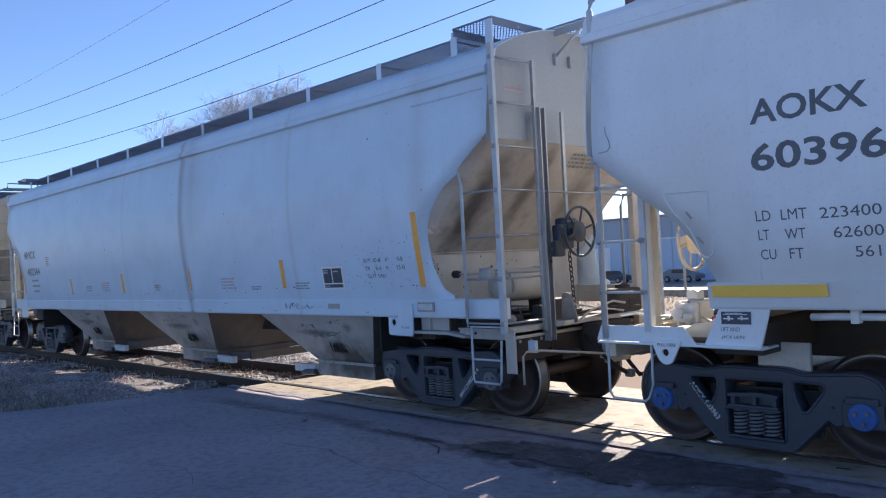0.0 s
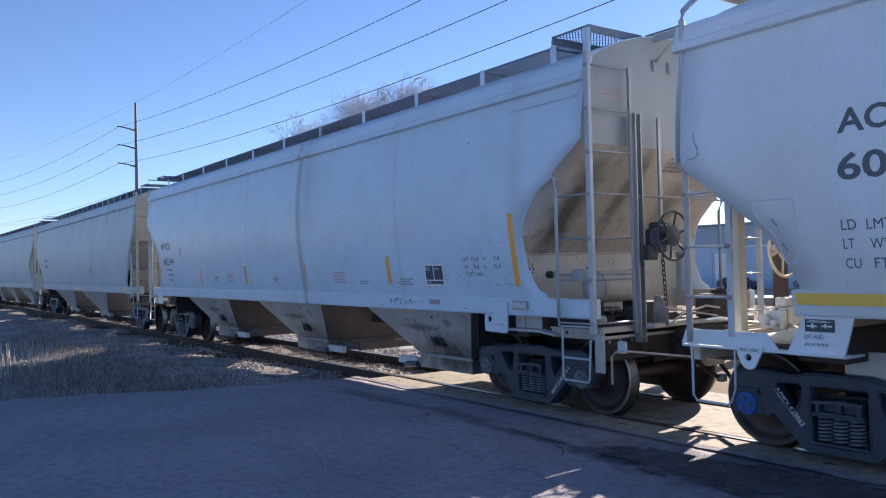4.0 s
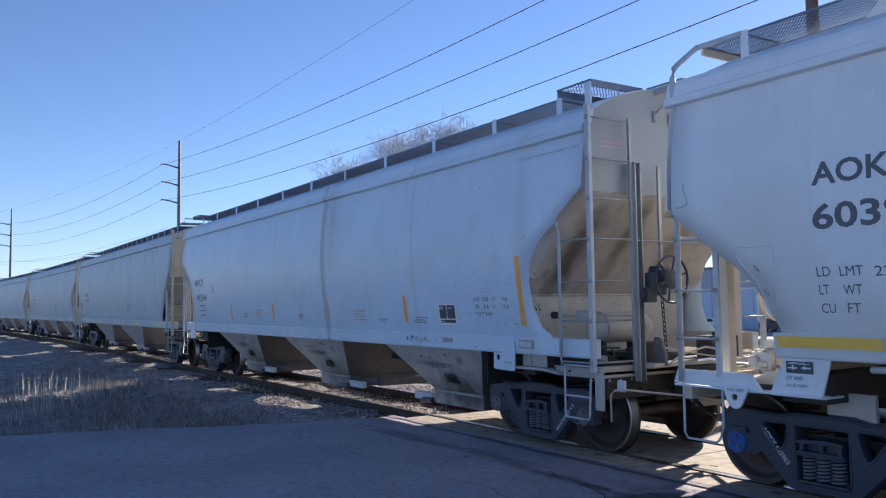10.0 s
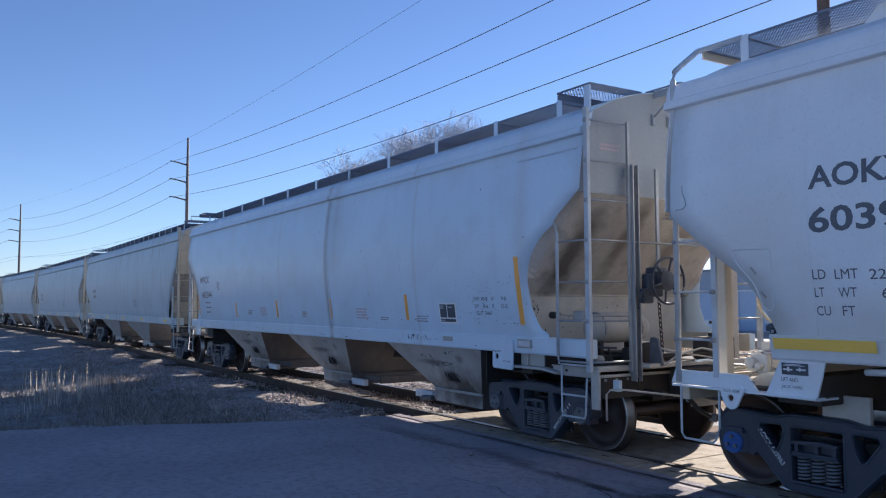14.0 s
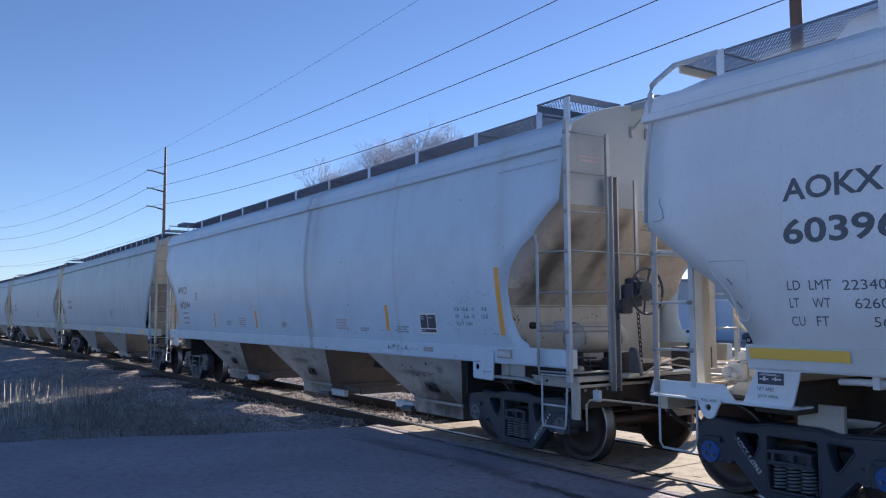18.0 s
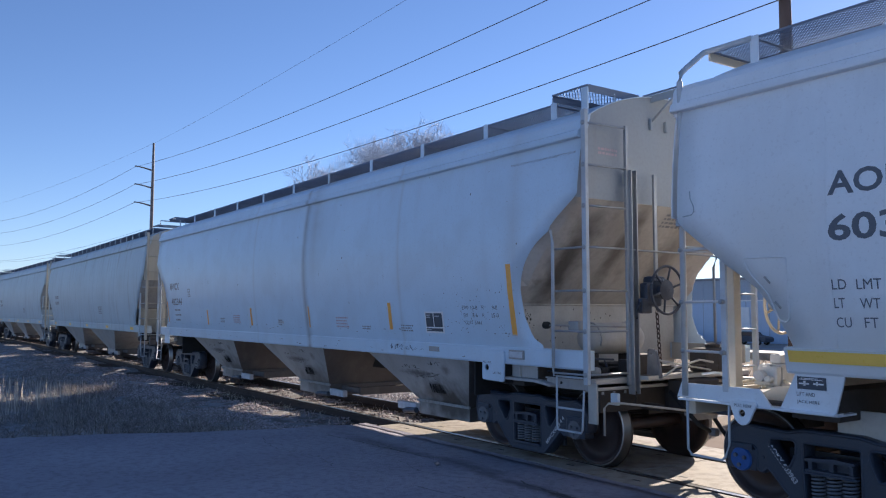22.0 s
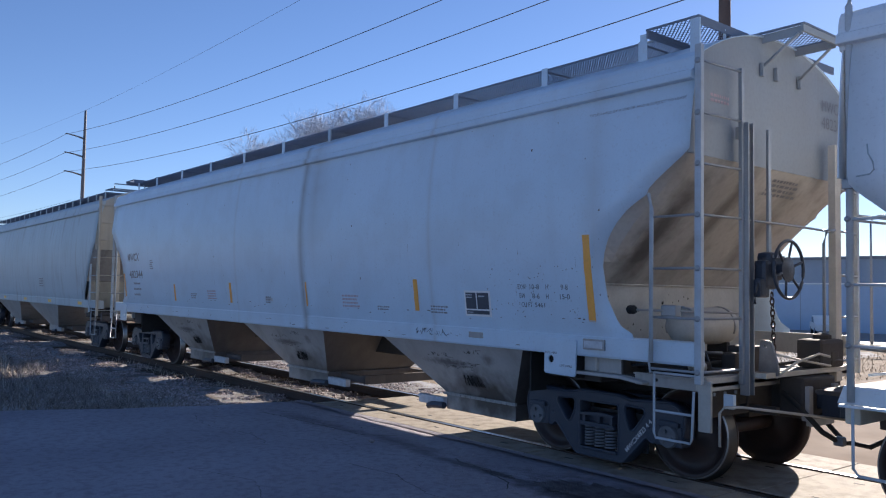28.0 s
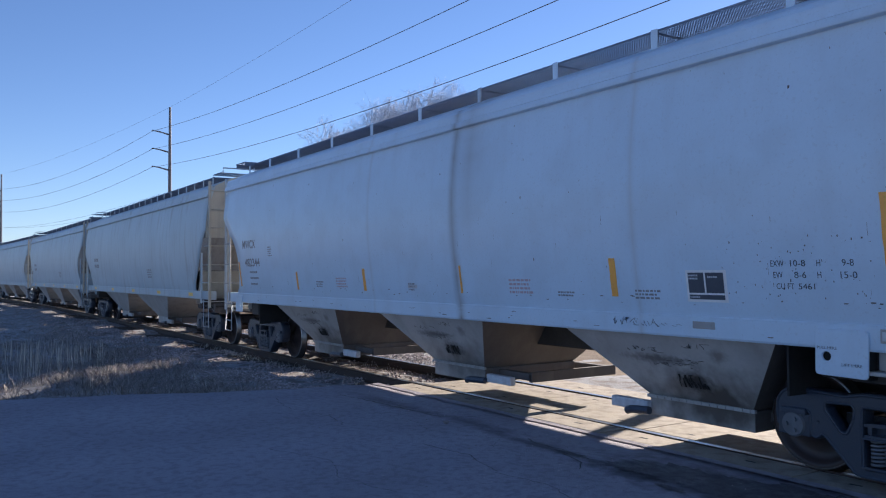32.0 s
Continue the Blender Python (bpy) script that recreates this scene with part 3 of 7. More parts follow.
def cast_plate(name, outline, holes, half_w, round_by, mat):
    """A plate in x and z with holes, drawn out along y, with rounded edges."""
    cu = bpy.data.curves.new(name, "CURVE")
    cu.dimensions, cu.fill_mode, cu.extrude, cu.bevel_depth, cu.bevel_resolution = "2D", "BOTH", half_w - round_by, round_by, 1
    for ring in [outline] + list(holes):
        sp = cu.splines.new("POLY")
        sp.points.add(len(ring) - 1)
        for q, (x, z) in zip(sp.points, ring):
            q.co = (x, z, 0, 1)
        sp.use_cyclic_u = True
    tmp = bpy.data.objects.new(name, cu)
    scene.collection.objects.link(tmp)
    bpy.context.view_layer.update()
    me = bpy.data.meshes.new_from_object(tmp)
    bpy.data.objects.remove(tmp)
    me.name = name
    me.transform(Matrix.Rotation(radians(90), 4, "X"))
    me.materials.clear()
    me.materials.append(mat)
    return me


def rounded(pts, r=0.03, n=4):
    """The same ring with its corners rounded."""
    out = []
    m = len(pts)
    for i in range(m):
        p, a, b = Vector(pts[i]), Vector(pts[i - 1]), Vector(pts[(i + 1) % m])
        da, db = (a - p), (b - p)
        k = min(r, da.length * 0.45, db.length * 0.45)
        s0, s1 = p + da.normalized() * k, p + db.normalized() * k
        for j in range(n + 1):
            t = j / n
            q = s0 * (1 - t) ** 2 + p * 2 * t * (1 - t) + s1 * t ** 2
            out.append((q.x, q.y))
    return out


def side_frame_mesh():
    """Cast side frame, seen along y, centred between the axles."""
    left = [(-0.32, 0.105), (-0.62, 0.415), (-0.68, 0.36), (-0.73, 0.38), (-0.735, 0.57), (-0.77, 0.60), (-0.99, 0.60), (-1.005, 0.45), (-1.05, 0.44), (-1.07, 0.56), (-1.06, 0.67), (-1.0, 0.745), (-0.90, 0.785), (-0.72, 0.775), (-0.42, 0.755), (-0.26, 0.79)]
    ring = left + [(-x, z) for x, z in left[::-1]]
    holes = [rounded([(s * 0.335, 0.70), (s * 0.59, 0.69), (s * 0.605, 0.635), (s * 0.455, 0.44), (s * 0.40, 0.44), (s * 0.335, 0.58)], 0.05) for s in (-1, 1)]
    holes.append(rounded([(-0.265, 0.175), (0.265, 0.175), (0.265, 0.69), (-0.265, 0.69)], 0.03))
    holes += [[(s * 0.66 + 0.022 * math.cos(k * math.pi / 4), 0.50 + 0.022 * math.sin(k * math.pi / 4)) for k in range(8)] for s in (-1, 1)]
    edge = bmesh.new()
    for loop in [rounded(ring, 0.04)] + holes[:3]:
        for y in (-0.080, 0.080):
            tube(edge, [(x, y, z) for x, z in loop], 0.015, 5, True)
    return cast_plate("side_frame", rounded(ring, 0.04), holes, 0.085, 0.018, STEEL_DARK), edge


def spring_bm():
    bm = bmesh.new()
    pts = [(0.060 * math.cos(a), 0.060 * math.sin(a), 0.20 + 0.225 * a / (2 * math.pi * 7)) for a in [i * 2 * math.pi / 12 for i in range(85)]]
    tube(bm, pts, 0.0125, 6)
    return bm


def mesh_of(name, bm, mat, smooth=False):
    bmesh.ops.recalc_face_normals(bm, faces=bm.faces)
    me = bpy.data.meshes.new(name)
    bm.to_mesh(me)
    bm.free()
    me.materials.append(mat)
    if smooth:
        me.polygons.foreach_set("use_smooth", [True] * len(me.polygons))
    return me


FRAME_ME, edge_bm = side_frame_mesh()
FRAME_EDGE_ME = mesh_of("frame_edge", edge_bm, STEEL_DARK, True)
SPRING_ME = mesh_of("spring", spring_bm(), STEEL_WORN, True)
bm = bmesh.new()
box(bm, -0.20, 0.20, -1.10, 1.10, 0.44, 0.55, 0.02)
box(bm, -0.30, 0.30, -0.5, 0.5, 0.50, 0.74, 0.03)
for s in (-1, 1):
    # black plate behind the springs
    box(bm, -0.50, 0.50, s * 0.95 - 0.02, s * 0.95 + 0.02, 0.20, 0.60, 0.006, 1)
    box(bm, -0.24, 0.24, s * 1.10 - 0.09, s * 1.10 + 0.09, 0.425, 0.445, 0.006)
BOLSTER_ME = mesh_of("bolster", bm, STEEL_DARK)
BOLSTER_ME.materials.append(BLACK)
bm = bmesh.new()
box(bm, -0.125, 0.125, -0.12, 0.12, 0.55, 0.605, 0.01)
box(bm, -0.155, 0.155, -0.10, 0.055, 0.36, 0.56, 0.012)
# bolster end: bottom lip, two cheeks round dark pockets, a leaning top plate
bmx = bmesh.new()
box(bmx, -0.225, 0.225, -0.085, 0.06, 0.445, 0.468, 0.006)
box(bmx, -0.205, -0.165, -0.07, 0.06, 0.465, 0.545, 0.008)
box(bmx, 0.165, 0.205, -0.07, 0.06, 0.465, 0.545, 0.008)
box(bmx, -0.02, 0.02, -0.05, 0.06, 0.465, 0.545, 0.006)
prism(bmx, [(-0.225, 0.535), (0.225, 0.55), (0.225, 0.572), (0.05, 0.585), (-0.225, 0.562)], "y", -0.085, 0.06)
BOLSTER_END_ME = mesh_of("bolster_end", bmx, STEEL_DARK)
bmx = bmesh.new()
box(bmx, -0.255, 0.255, -0.08, 0.08, 0.172, 0.197, 0.006)
SPRING_SEAT_ME = mesh_of("spring_seat", bmx, STEEL_DARK)
ADAPTER_ME = mesh_of("bearing_adapter", bm, STEEL_DARK)
bm = bmesh.new()
lathe(bm, [(0.082, -0.95), (0.085, -0.5), (0.078, 0.0), (0.085, 0.5), (0.082, 0.95)], 16, "y")
AXLE_ME = mesh_of("axle", bm, WHEEL, True)


def truck(car, cx, caps):
    """Two wheelsets, two side frames, a bolster and its springs, round cx in the car's space."""
    for ax in (-0.889, 0.889):
        shared("axle", AXLE_ME, car, pose(cx + ax, 0, AXLE_R))
        for s in (-1, 1):
            w = shared("wheel", WHEEL_ME, car, pose(cx + ax, s * 0.755, AXLE_R, 0, 0, 0 if s > 0 else 180))
            w["roll_side"] = s
            cap = shared("bearing_cap", caps, w, pose(0, 0.425, 0))
            if caps == CAP_BLUE:
                tagged(cap, "blue bearing end cap with three bolts")
    for s in (-1, 1):
        fr = shared("side_frame", FRAME_ME, car, pose(cx, s * 1.06, 0))
        shared("frame_edge", FRAME_EDGE_ME, fr, pose(0, 0, 0))
        for ax in (-0.889, 0.889):
            shared("bearing_adapter", ADAPTER_ME, car, pose(cx + ax, s * 1.06, 0))
        shared("bolster_end", BOLSTER_END_ME, car, pose(cx, s * 1.105, 0, 0, 0, 0 if s < 0 else 180))
        shared("spring_seat", SPRING_SEAT_ME, car, pose(cx, s * 1.09, 0))
        for k in (-1, 0, 1):
            shared("spring", SPRING_ME, car, pose(cx + 0.142 * k, s * 1.10, 0))
    shared("bolster", BOLSTER_ME, car, pose(cx, 0, 0))


def conform(ob_mesh, car, name, mat, x0, z0, label="", lift=0.006, parent=None):
    """Lays a flat mesh, in x and y, onto the near side of the body at x0, z0."""
    for v in ob_mesh.vertices:
        x, y = v.co.x, v.co.y
        z = z0 + y
        v.co = (x0 + x, -(half(z) + lift), z)
    ob_mesh.materials.clear()
    ob_mesh.materials.append(mat)
    ob = new(name, ob_mesh)
    ob.parent = car
    if label:
        tagged(ob, label)
    return ob


def words(text, size, stretch=1.0, gap=1.0, bold=0.0):
    """The flat mesh of a line of writing in the built-in font."""
    cu = bpy.data.curves.new("writing", "FONT")
    cu.body, cu.size, cu.space_character, cu.resolution_u = text, size, gap, 3
    cu.offset = bold
    tmp = bpy.data.objects.new("writing", cu)
    scene.collection.objects.link(tmp)
    bpy.context.view_layer.update()
    me = bpy.data.meshes.new_from_object(tmp)
    bpy.data.objects.remove(tmp)
    me.transform(Matrix.Diagonal((stretch, 1, 1, 1)))
    return me


def patch(w, h, n=6, lean=0.0, ragged=0.0, seed=0):
    """A flat rectangle, in rows so that it can follow the bulge, leaning by so much at its top."""
    bm = bmesh.new()
    rnd = random.Random(seed)
    rows = []
    for i in range(n + 1):
        a, b = rnd.uniform(0, ragged), rnd.uniform(0, ragged)
        rows.append([(lean * i / n + a, h * i / n, 0), (lean * i / n + w - b, h * i / n, 0)])
    grid(bm, rows)
    me = bpy.data.meshes.new("patch")
    bm.to_mesh(me)
    bm.free()
    return me


def bars(lines, w, h, seed=0):
    """Short plain bars in place of small writing."""
    bm = bmesh.new()
    rnd = random.Random(seed)
    pitch = h / lines
    for i in range(lines):
        x, end = 0.0, w * rnd.uniform(0.7, 1.0)
        y = h - pitch * (i + 0.8)
        while x < end:
            l = rnd.uniform(0.05, 0.16) * w
            v = [bm.verts.new(p) for p in ((x, y, 0), (x + l, y, 0), (x + l, y + pitch * 0.55, 0), (x, y + pitch * 0.55, 0))]
            bm.faces.new(v)
            x += l + 0.035 * w
    me = bpy.data.meshes.new("bars")
    bm.to_mesh(me)
    bm.free()
    return me


def lattice(car, x0, x1, y0, y1, z, paint, step=0.036, strand=0.0055, slants=((-0.95, 1, 0.0025), (0.30, 1, 0.005))):
    """Expanded-metal walkway: two sets of slanting strands in an edge frame; each set has its slant, its spacing in steps and its depth."""
    y0, y1 = min(y0, y1), max(y0, y1)
    w = y1 - y0
    vs, fs = [], []
    for lean, every, deep in slants:
        d = lean * w
        gap = step * every
        flat = 1 / math.hypot(1, lean)
        ux, uy = strand * flat, -strand * lean * flat
        for i in range(int((x1 - x0 + abs(d)) / gap) + 1):
            a = (x0 - d if d > 0 else x0) + i * gap
            # keep the strand inside the frame
            u, v = sorted(((x0 - a) / d, (x1 - a) / d))
            t0, t1 = max(0.0, u), min(1.0, v)
            if t1 - t0 < 0.04:
                continue
            p, q = (a + d * t0, y0 + w * t0), (a + d * t1, y0 + w * t1)
            k = len(vs)
            for zz in (z - deep, z):
                vs += [(p[0] - ux, p[1] - uy, zz), (p[0] + ux, p[1] + uy, zz), (q[0] + ux, q[1] + uy, zz), (q[0] - ux, q[1] - uy, zz)]
            fs += [(k, k + 1, k + 2, k + 3), (k + 7, k + 6, k + 5, k + 4), (k, k + 4, k + 5, k + 1), (k + 2, k + 6, k + 7, k + 3), (k + 1, k + 5, k + 6, k + 2), (k, k + 3, k + 7, k + 4)]
    me = bpy.data.meshes.new("walk_grating")
    me.from_pydata(vs, [], fs)
    me.materials.append(WALK)
    g = new("walk_grating", me)
    g.parent = car
    bm = bmesh.new()
    for y in (y0, y1):
        box(bm, x0, x1, y - 0.006, y + 0.006, z - 0.018, z + 0.004)
    for x in (x0, x1):
        box(bm, x - 0.006, x + 0.006, y0, y1, z - 0.018, z + 0.004)
    part("edge_frame", bm, WALK, g)
    return g


def hopper_car(label, xl, xr, paint, cut_l, cut_r, truck_in=1.49, caps=CAP_DARK, posts=(), board_z=4.48, hoppers=(), rib=None, seams=(), roof_round=0.0, sill=(1.20, 1.42), sill_in=0.0):
    """One covered hopper between its end sills at xl and xr; everything is written in the line's x and moved to the car's middle."""
    mid = (xl + xr) / 2
    car = thing("covered_hopper_car", label, "rail car", "cars of the train", at=track_pose(mid))
    L, R = xl - mid, xr - mid
    car["ends"] = (xl, xr)

    # side sheets
    for s in (-1, 1):
        bm = bmesh.new()
        zs = [1.33 + i * (4.0 - 1.33) / 40 for i in range(41)]
        rows = []
        for z in zs:
            a, b = L + lerp_table(cut_l, z), R - lerp_table(cut_r, z)
            row = []
            cols = sorted({a + (b - a) * i / 48 for i in range(49)} | ({rib - mid + k for k in (-0.2, -0.12, -0.06, 0, 0.06, 0.12, 0.2)} if rib is not None else set())
                          | {q - mid + k for q in seams for k in (-0.03, 0, 0.03)})
            for x in cols:
                y = half(z)
                if rib is not None:
                    y += 0.022 * math.exp(-((x + mid - rib) / 0.10) ** 2) - 0.012 * math.exp(-((x + mid - rib - 0.3) / 0.2) ** 2)
                for q in seams:
                    y -= 0.010 * math.exp(-((x + mid - q) / 0.03) ** 2)
                row.append((x, s * y, z))
            rows.append(row)
        grid(bm, rows)
        thick(part("side_sheet", bm, paint, car, smooth=True), 0.006, 0)

    # sill, with a lower lip
    for s in (-1, 1):
        bm = bmesh.new()
        z0, z1 = sill
        w0, w1 = half(z0) + 0.016, half(z1) + 0.016
        prism(bm, [(s * 1.38, z0), (s * w0, z0), (s * (w0 + 0.012), z0 + 0.02), (s * w1, z1 - 0.012), (s * (w1 - 0.02), z1), (s * 1.38, z1)], "x", L + sill_in, R - sill_in)
        part("side_sill", bm, paint, car)
        # eave rail
        bm = bmesh.new()
        prism(bm, [(s * 1.50, 3.800), (s * 1.548, 3.812), (s * 1.552, 3.842), (s * 1.618, 3.850), (s * 1.622, 3.862), (s * 1.606, 3.925), (s * 1.575, 3.945), (s * 1.555, 4.06), (s * 1.51, 4.12), (s * 1.40, 4.135)], "x", L + 0.04, R - 0.04)
        part("eave_rail", bm, paint, car)

    # roof
    bm = bmesh.new()
    prof = [(-1.50, 4.10)] + [(-1.44 + 2.88 * i / 16, 4.13 + 0.39 * (1 - (abs(-1.44 + 2.88 * i / 16) / 1.44) ** 2.2)) for i in range(17)] + [(1.50, 4.10)]
    xs = [L + 0.04, L + 0.3, 0, R - 0.3, R - 0.04]
    if roof_round:
        xs = [L + 0.04 + roof_round * q for q in (0, 0.1, 0.3, 0.6, 1.0)] + [0] + [R - 0.04 - roof_round * q for q in (1.0, 0.6, 0.3, 0.1, 0)]

    def drop(x):
        if not roof_round:
            return 0.0
        q = min(x - (L + 0.04), (R - 0.04) - x) / roof_round
        return 0.0 if q >= 1 else (1 - math.sqrt(max(0, 1 - (1 - q) ** 2))) * 0.34
    grid(bm, [[(x, y, max(4.07, z - drop(x) * (0.3 + 0.7 * (z - 4.10) / 0.42))) for y, z in prof] for x in xs])
    thick(part("roof", bm, paint, car, smooth=True), 0.01)
    # hatch trough along the middle
    bm = bmesh.new()
    n = 9
    for i in range(n):
        a = L + 0.9 + (R - L - 1.8) * i / n
        b = L + 0.9 + (R - L - 1.8) * (i + 1) / n - 0.06
        box(bm, a, b, -0.30, 0.30, 4.46, 4.53, 0.03)
    part("hatch_cover", bm, paint, car)

    # ends: upright sheet, sloping sheet, lower bulkhead
    for e, s in ((L, 1), (R, -1)):
        cut = cut_l if s > 0 else cut_r
        zt = 3.16 if cut is CUT else 2.80 if cut is CUT_SECOND else 2.78
        bm = bmesh.new()
        zs = [zt + (4.10 - zt) * i / 10 for i in range(11)]
        x = e + s * 0.06
        ring = [(-half(z) + 0.01, z) for z in zs] + [(p, q - 0.01 - drop(x)) for p, q in prof[1:-1]] + [(half(z) - 0.01, z) for z in zs[::-1]]
        prism(bm, ring, "x", x, x + s * 0.012)
        part("end_sheet", bm, END_PAINT if paint is GREY else CREAM_END if cut is CUT_SECOND else paint, car)
        bm = bmesh.new()
        xb, zb = e + s * (0.06 + zt - 1.95), 1.95
        rows = []
        if cut not in STEPPED:
            xb, zb = e + s * (lerp_table(cut, 1.42) + 0.03), 1.42
        for i in range(17):
            z = zt + (zb - zt) * i / 16
            flat = (0.066 + (abs(xb - e) - 0.066) * i / 16) if cut in STEPPED else lerp_table(cut, z) + 0.03
            # the sheet folds inwards to meet the cut edge of the side
            rim = max(flat, lerp_table(cut, z) + 0.004)
            w = half(z) - 0.004
            rows.append([(e + s * (rim if abs(k) == 1 else flat + (rim - flat) * 0.35 if abs(k) > 0.9 else flat), w * k, z) for k in (-1, -0.93, -0.84, -0.6, -0.3, 0, 0.3, 0.6, 0.84, 0.93, 1)])
        grid(bm, rows)
        tan = cut in STEPPED
        thick(part("slope_sheet", bm, RUSTY if cut is CUT else GRIMY if tan else paint, car, "tan grimy sloping end sheet" if cut is CUT else ""), 0.012, 0)
        bm = bmesh.new()
        if cut is CUT_SECOND:
            prism(bm, [(xb - 0.01, zb), (xb + 0.01, zb), (xb + s * 0.52 + 0.01, 1.05), (xb + s * 0.52 - 0.01, 1.05)], "y", -1.49, 1.49)
        else:
            box(bm, xb - 0.01, xb + 0.01, -1.46, 1.46, 1.05, zb + 0.01)
        part("bulkhead", bm, TANK if paint is GREY else IVORY if paint is WHITE else CREAM_END if cut is CUT_SECOND else CREAM, car)
        bm = bmesh.new()
        tube(bm, [(xb - s * 0.02, -1.46, zb), (xb - s * 0.02, 1.46, zb)], 0.014, 6)
        part("weld_seam", bm, RUSTY, car)
        # deck over the truck
        bm = bmesh.new()
        box(bm, min(e, xb), max(e, xb), -1.40, 1.40, 1.0, 1.05, 0.008)
        part("end_deck", bm, DIRTY, car)
        bm = bmesh.new()
        box(bm, min(e, e + s * 0.12), max(e, e + s * 0.12), -1.42, 1.42, 0.97 if paint is GREY else 0.86, 1.10, 0.012)
        part("end_sill", bm, TANK if paint is GREY else IVORY if paint is WHITE else BROWN, car)
        # coupler and draft gear
        bm = bmesh.new()
        box(bm, min(e - s * 0.25, e + s * 0.5), max(e - s * 0.25, e + s * 0.5), -0.2, 0.2, 0.66, 0.98, 0.02)
        part("draft_sill", bm, DIRTY, car)
        bm = bmesh.new()
        box(bm, min(e - s * 0.2, e - s * 0.48), max(e - s * 0.2, e - s * 0.48), -0.07, 0.07, 0.76, 0.92, 0.02)
        k = e - s * 0.55
        prism(bm, [(k + s * 0.12, -0.13), (k + s * 0.12, 0.14), (k, 0.17), (k - s * 0.10, 0.10), (k - s * 0.04, 0.03), (k, -0.04), (k - s * 0.11, -0.10), (k - s * 0.06, -0.17)], "z", 0.70, 0.98)
        part("coupler", bm, STEEL_DARK, car)
        bm = bmesh.new()
        tube(bm, [(e - s * 0.15, 0.28, 0.75), (e - s * 0.3, 0.3, 0.55), (e - s * 0.5, 0.2, 0.42), (e - s * 0.62, 0.1, 0.45)], 0.025, 6)
        part("air_hose", bm, BLACK, car)

    # centre sill
    for a, b in ((L + 0.3, L + 4.2), (R - 4.2, R - 0.3)) if paint is CREAM else ((L + 0.3, R - 0.3),):
        bm = bmesh.new()
        box(bm, a, b, -0.24, 0.24, 0.80, 1.19, 0.01)
        part("centre_sill", bm, DIRTY, car)

    # hopper bays
    for a0, a1, b0, b1 in hoppers:
        top = [(a0 - mid, -1.44), (a1 - mid, -1.44), (a1 - mid, 1.44), (a0 - mid, 1.44)]
        far = 0.65 if paint is GREY else 1.04
        low = [(b0 - mid, -1.04), (b1 - mid, -1.04), (b1 - mid, far), (b0 - mid, far)]
        bm = bmesh.new()
        tv = [bm.verts.new((x, y, 1.235)) for x, y in top]
        lv = [bm.verts.new((x, y, 0.49)) for x, y in low]
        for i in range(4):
            # sheets across the car take the second, darker material
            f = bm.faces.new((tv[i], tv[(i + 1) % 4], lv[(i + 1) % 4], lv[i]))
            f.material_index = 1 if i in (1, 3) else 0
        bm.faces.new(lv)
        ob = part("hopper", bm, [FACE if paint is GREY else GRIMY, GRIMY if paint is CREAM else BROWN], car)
        thick(ob, 0.012, 0)
        bm = bmesh.new()
        box(bm, b0 - mid - 0.03, b1 - mid + 0.03, -1.05, far + 0.01, 0.28, 0.485, 0.01)
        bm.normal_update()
        # front face takes the first material, every other face the darker brown
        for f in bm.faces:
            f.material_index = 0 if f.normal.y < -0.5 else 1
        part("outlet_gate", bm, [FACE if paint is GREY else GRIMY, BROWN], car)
        # drive box before or behind the gate, with its capstan
        lead = paint is GREY and a0 > -5
        q = b0 - mid - 0.56 if lead else b1 - mid + 0.15
        bm = bmesh.new()
        box(bm, q, q + 0.54, -1.12, -1.03, 0.315, 0.43, 0.01)
        part("gate_drive_box", bm, PALE_INK if paint is GREY else GRIMY, car)
        bm = bmesh.new()
        c0, c1 = (q + 0.28, q + 0.60) if lead else (q - 0.42, q + 0.02)
        tube(bm, [(c0, -1.16, 0.30), (c0 + 0.07, -1.16, 0.32), (c1, -1.15, 0.335)], 0.045, 8)
        part("gate_capstan", bm, STEEL_DARK, car)
        bm = bmesh.new()
        for y in (-0.75, 0.75):
            box(bm, b1 - mid - 0.1, b1 - mid + 0.75, y - 0.05, y + 0.05, 0.36, 0.46, 0.008)
        box(bm, b1 - mid + 0.70, b1 - mid + 0.76, -0.80, 0.80, 0.34, 0.48, 0.008)
        part("gate_rack", bm, BROWN, car)

    # trucks
    for cx in (L + truck_in, R - truck_in):
        truck(car, cx, caps)
        bm = bmesh.new()
        box(bm, cx - 0.22, cx + 0.22, -1.38, 1.38, 0.93, 1.20, 0.02)
        part("body_bolster", bm, DIRTY, car)

    # roof walk: gratings on brackets along both eaves, crossings at the ends
    for s in (-1, 1):
        for x in posts:
            bm = bmesh.new()
            box(bm, x - mid - 0.045, x - mid + 0.045, s * 1.15 - 0.006, s * 1.15 + 0.006, 4.20, board_z + 0.01, 0.003)
            box(bm, x - mid - 0.006, x - mid + 0.006, min(s * 0.5, s * 1.145), max(s * 0.5, s * 1.145), board_z - 0.036, board_z - 0.014, 0.0, 1)
            part("walk_bracket", bm, [paint, WALK], car)
        a, b = min(posts) - mid - 0.25, max(posts) - mid + (0.22 if paint is GREY else 0.02)
        a -= 0.27 if paint is WHITE else 0.0
        lattice(car, a, b, s * 0.48, s * 1.13, board_z, paint)
    return car, mid

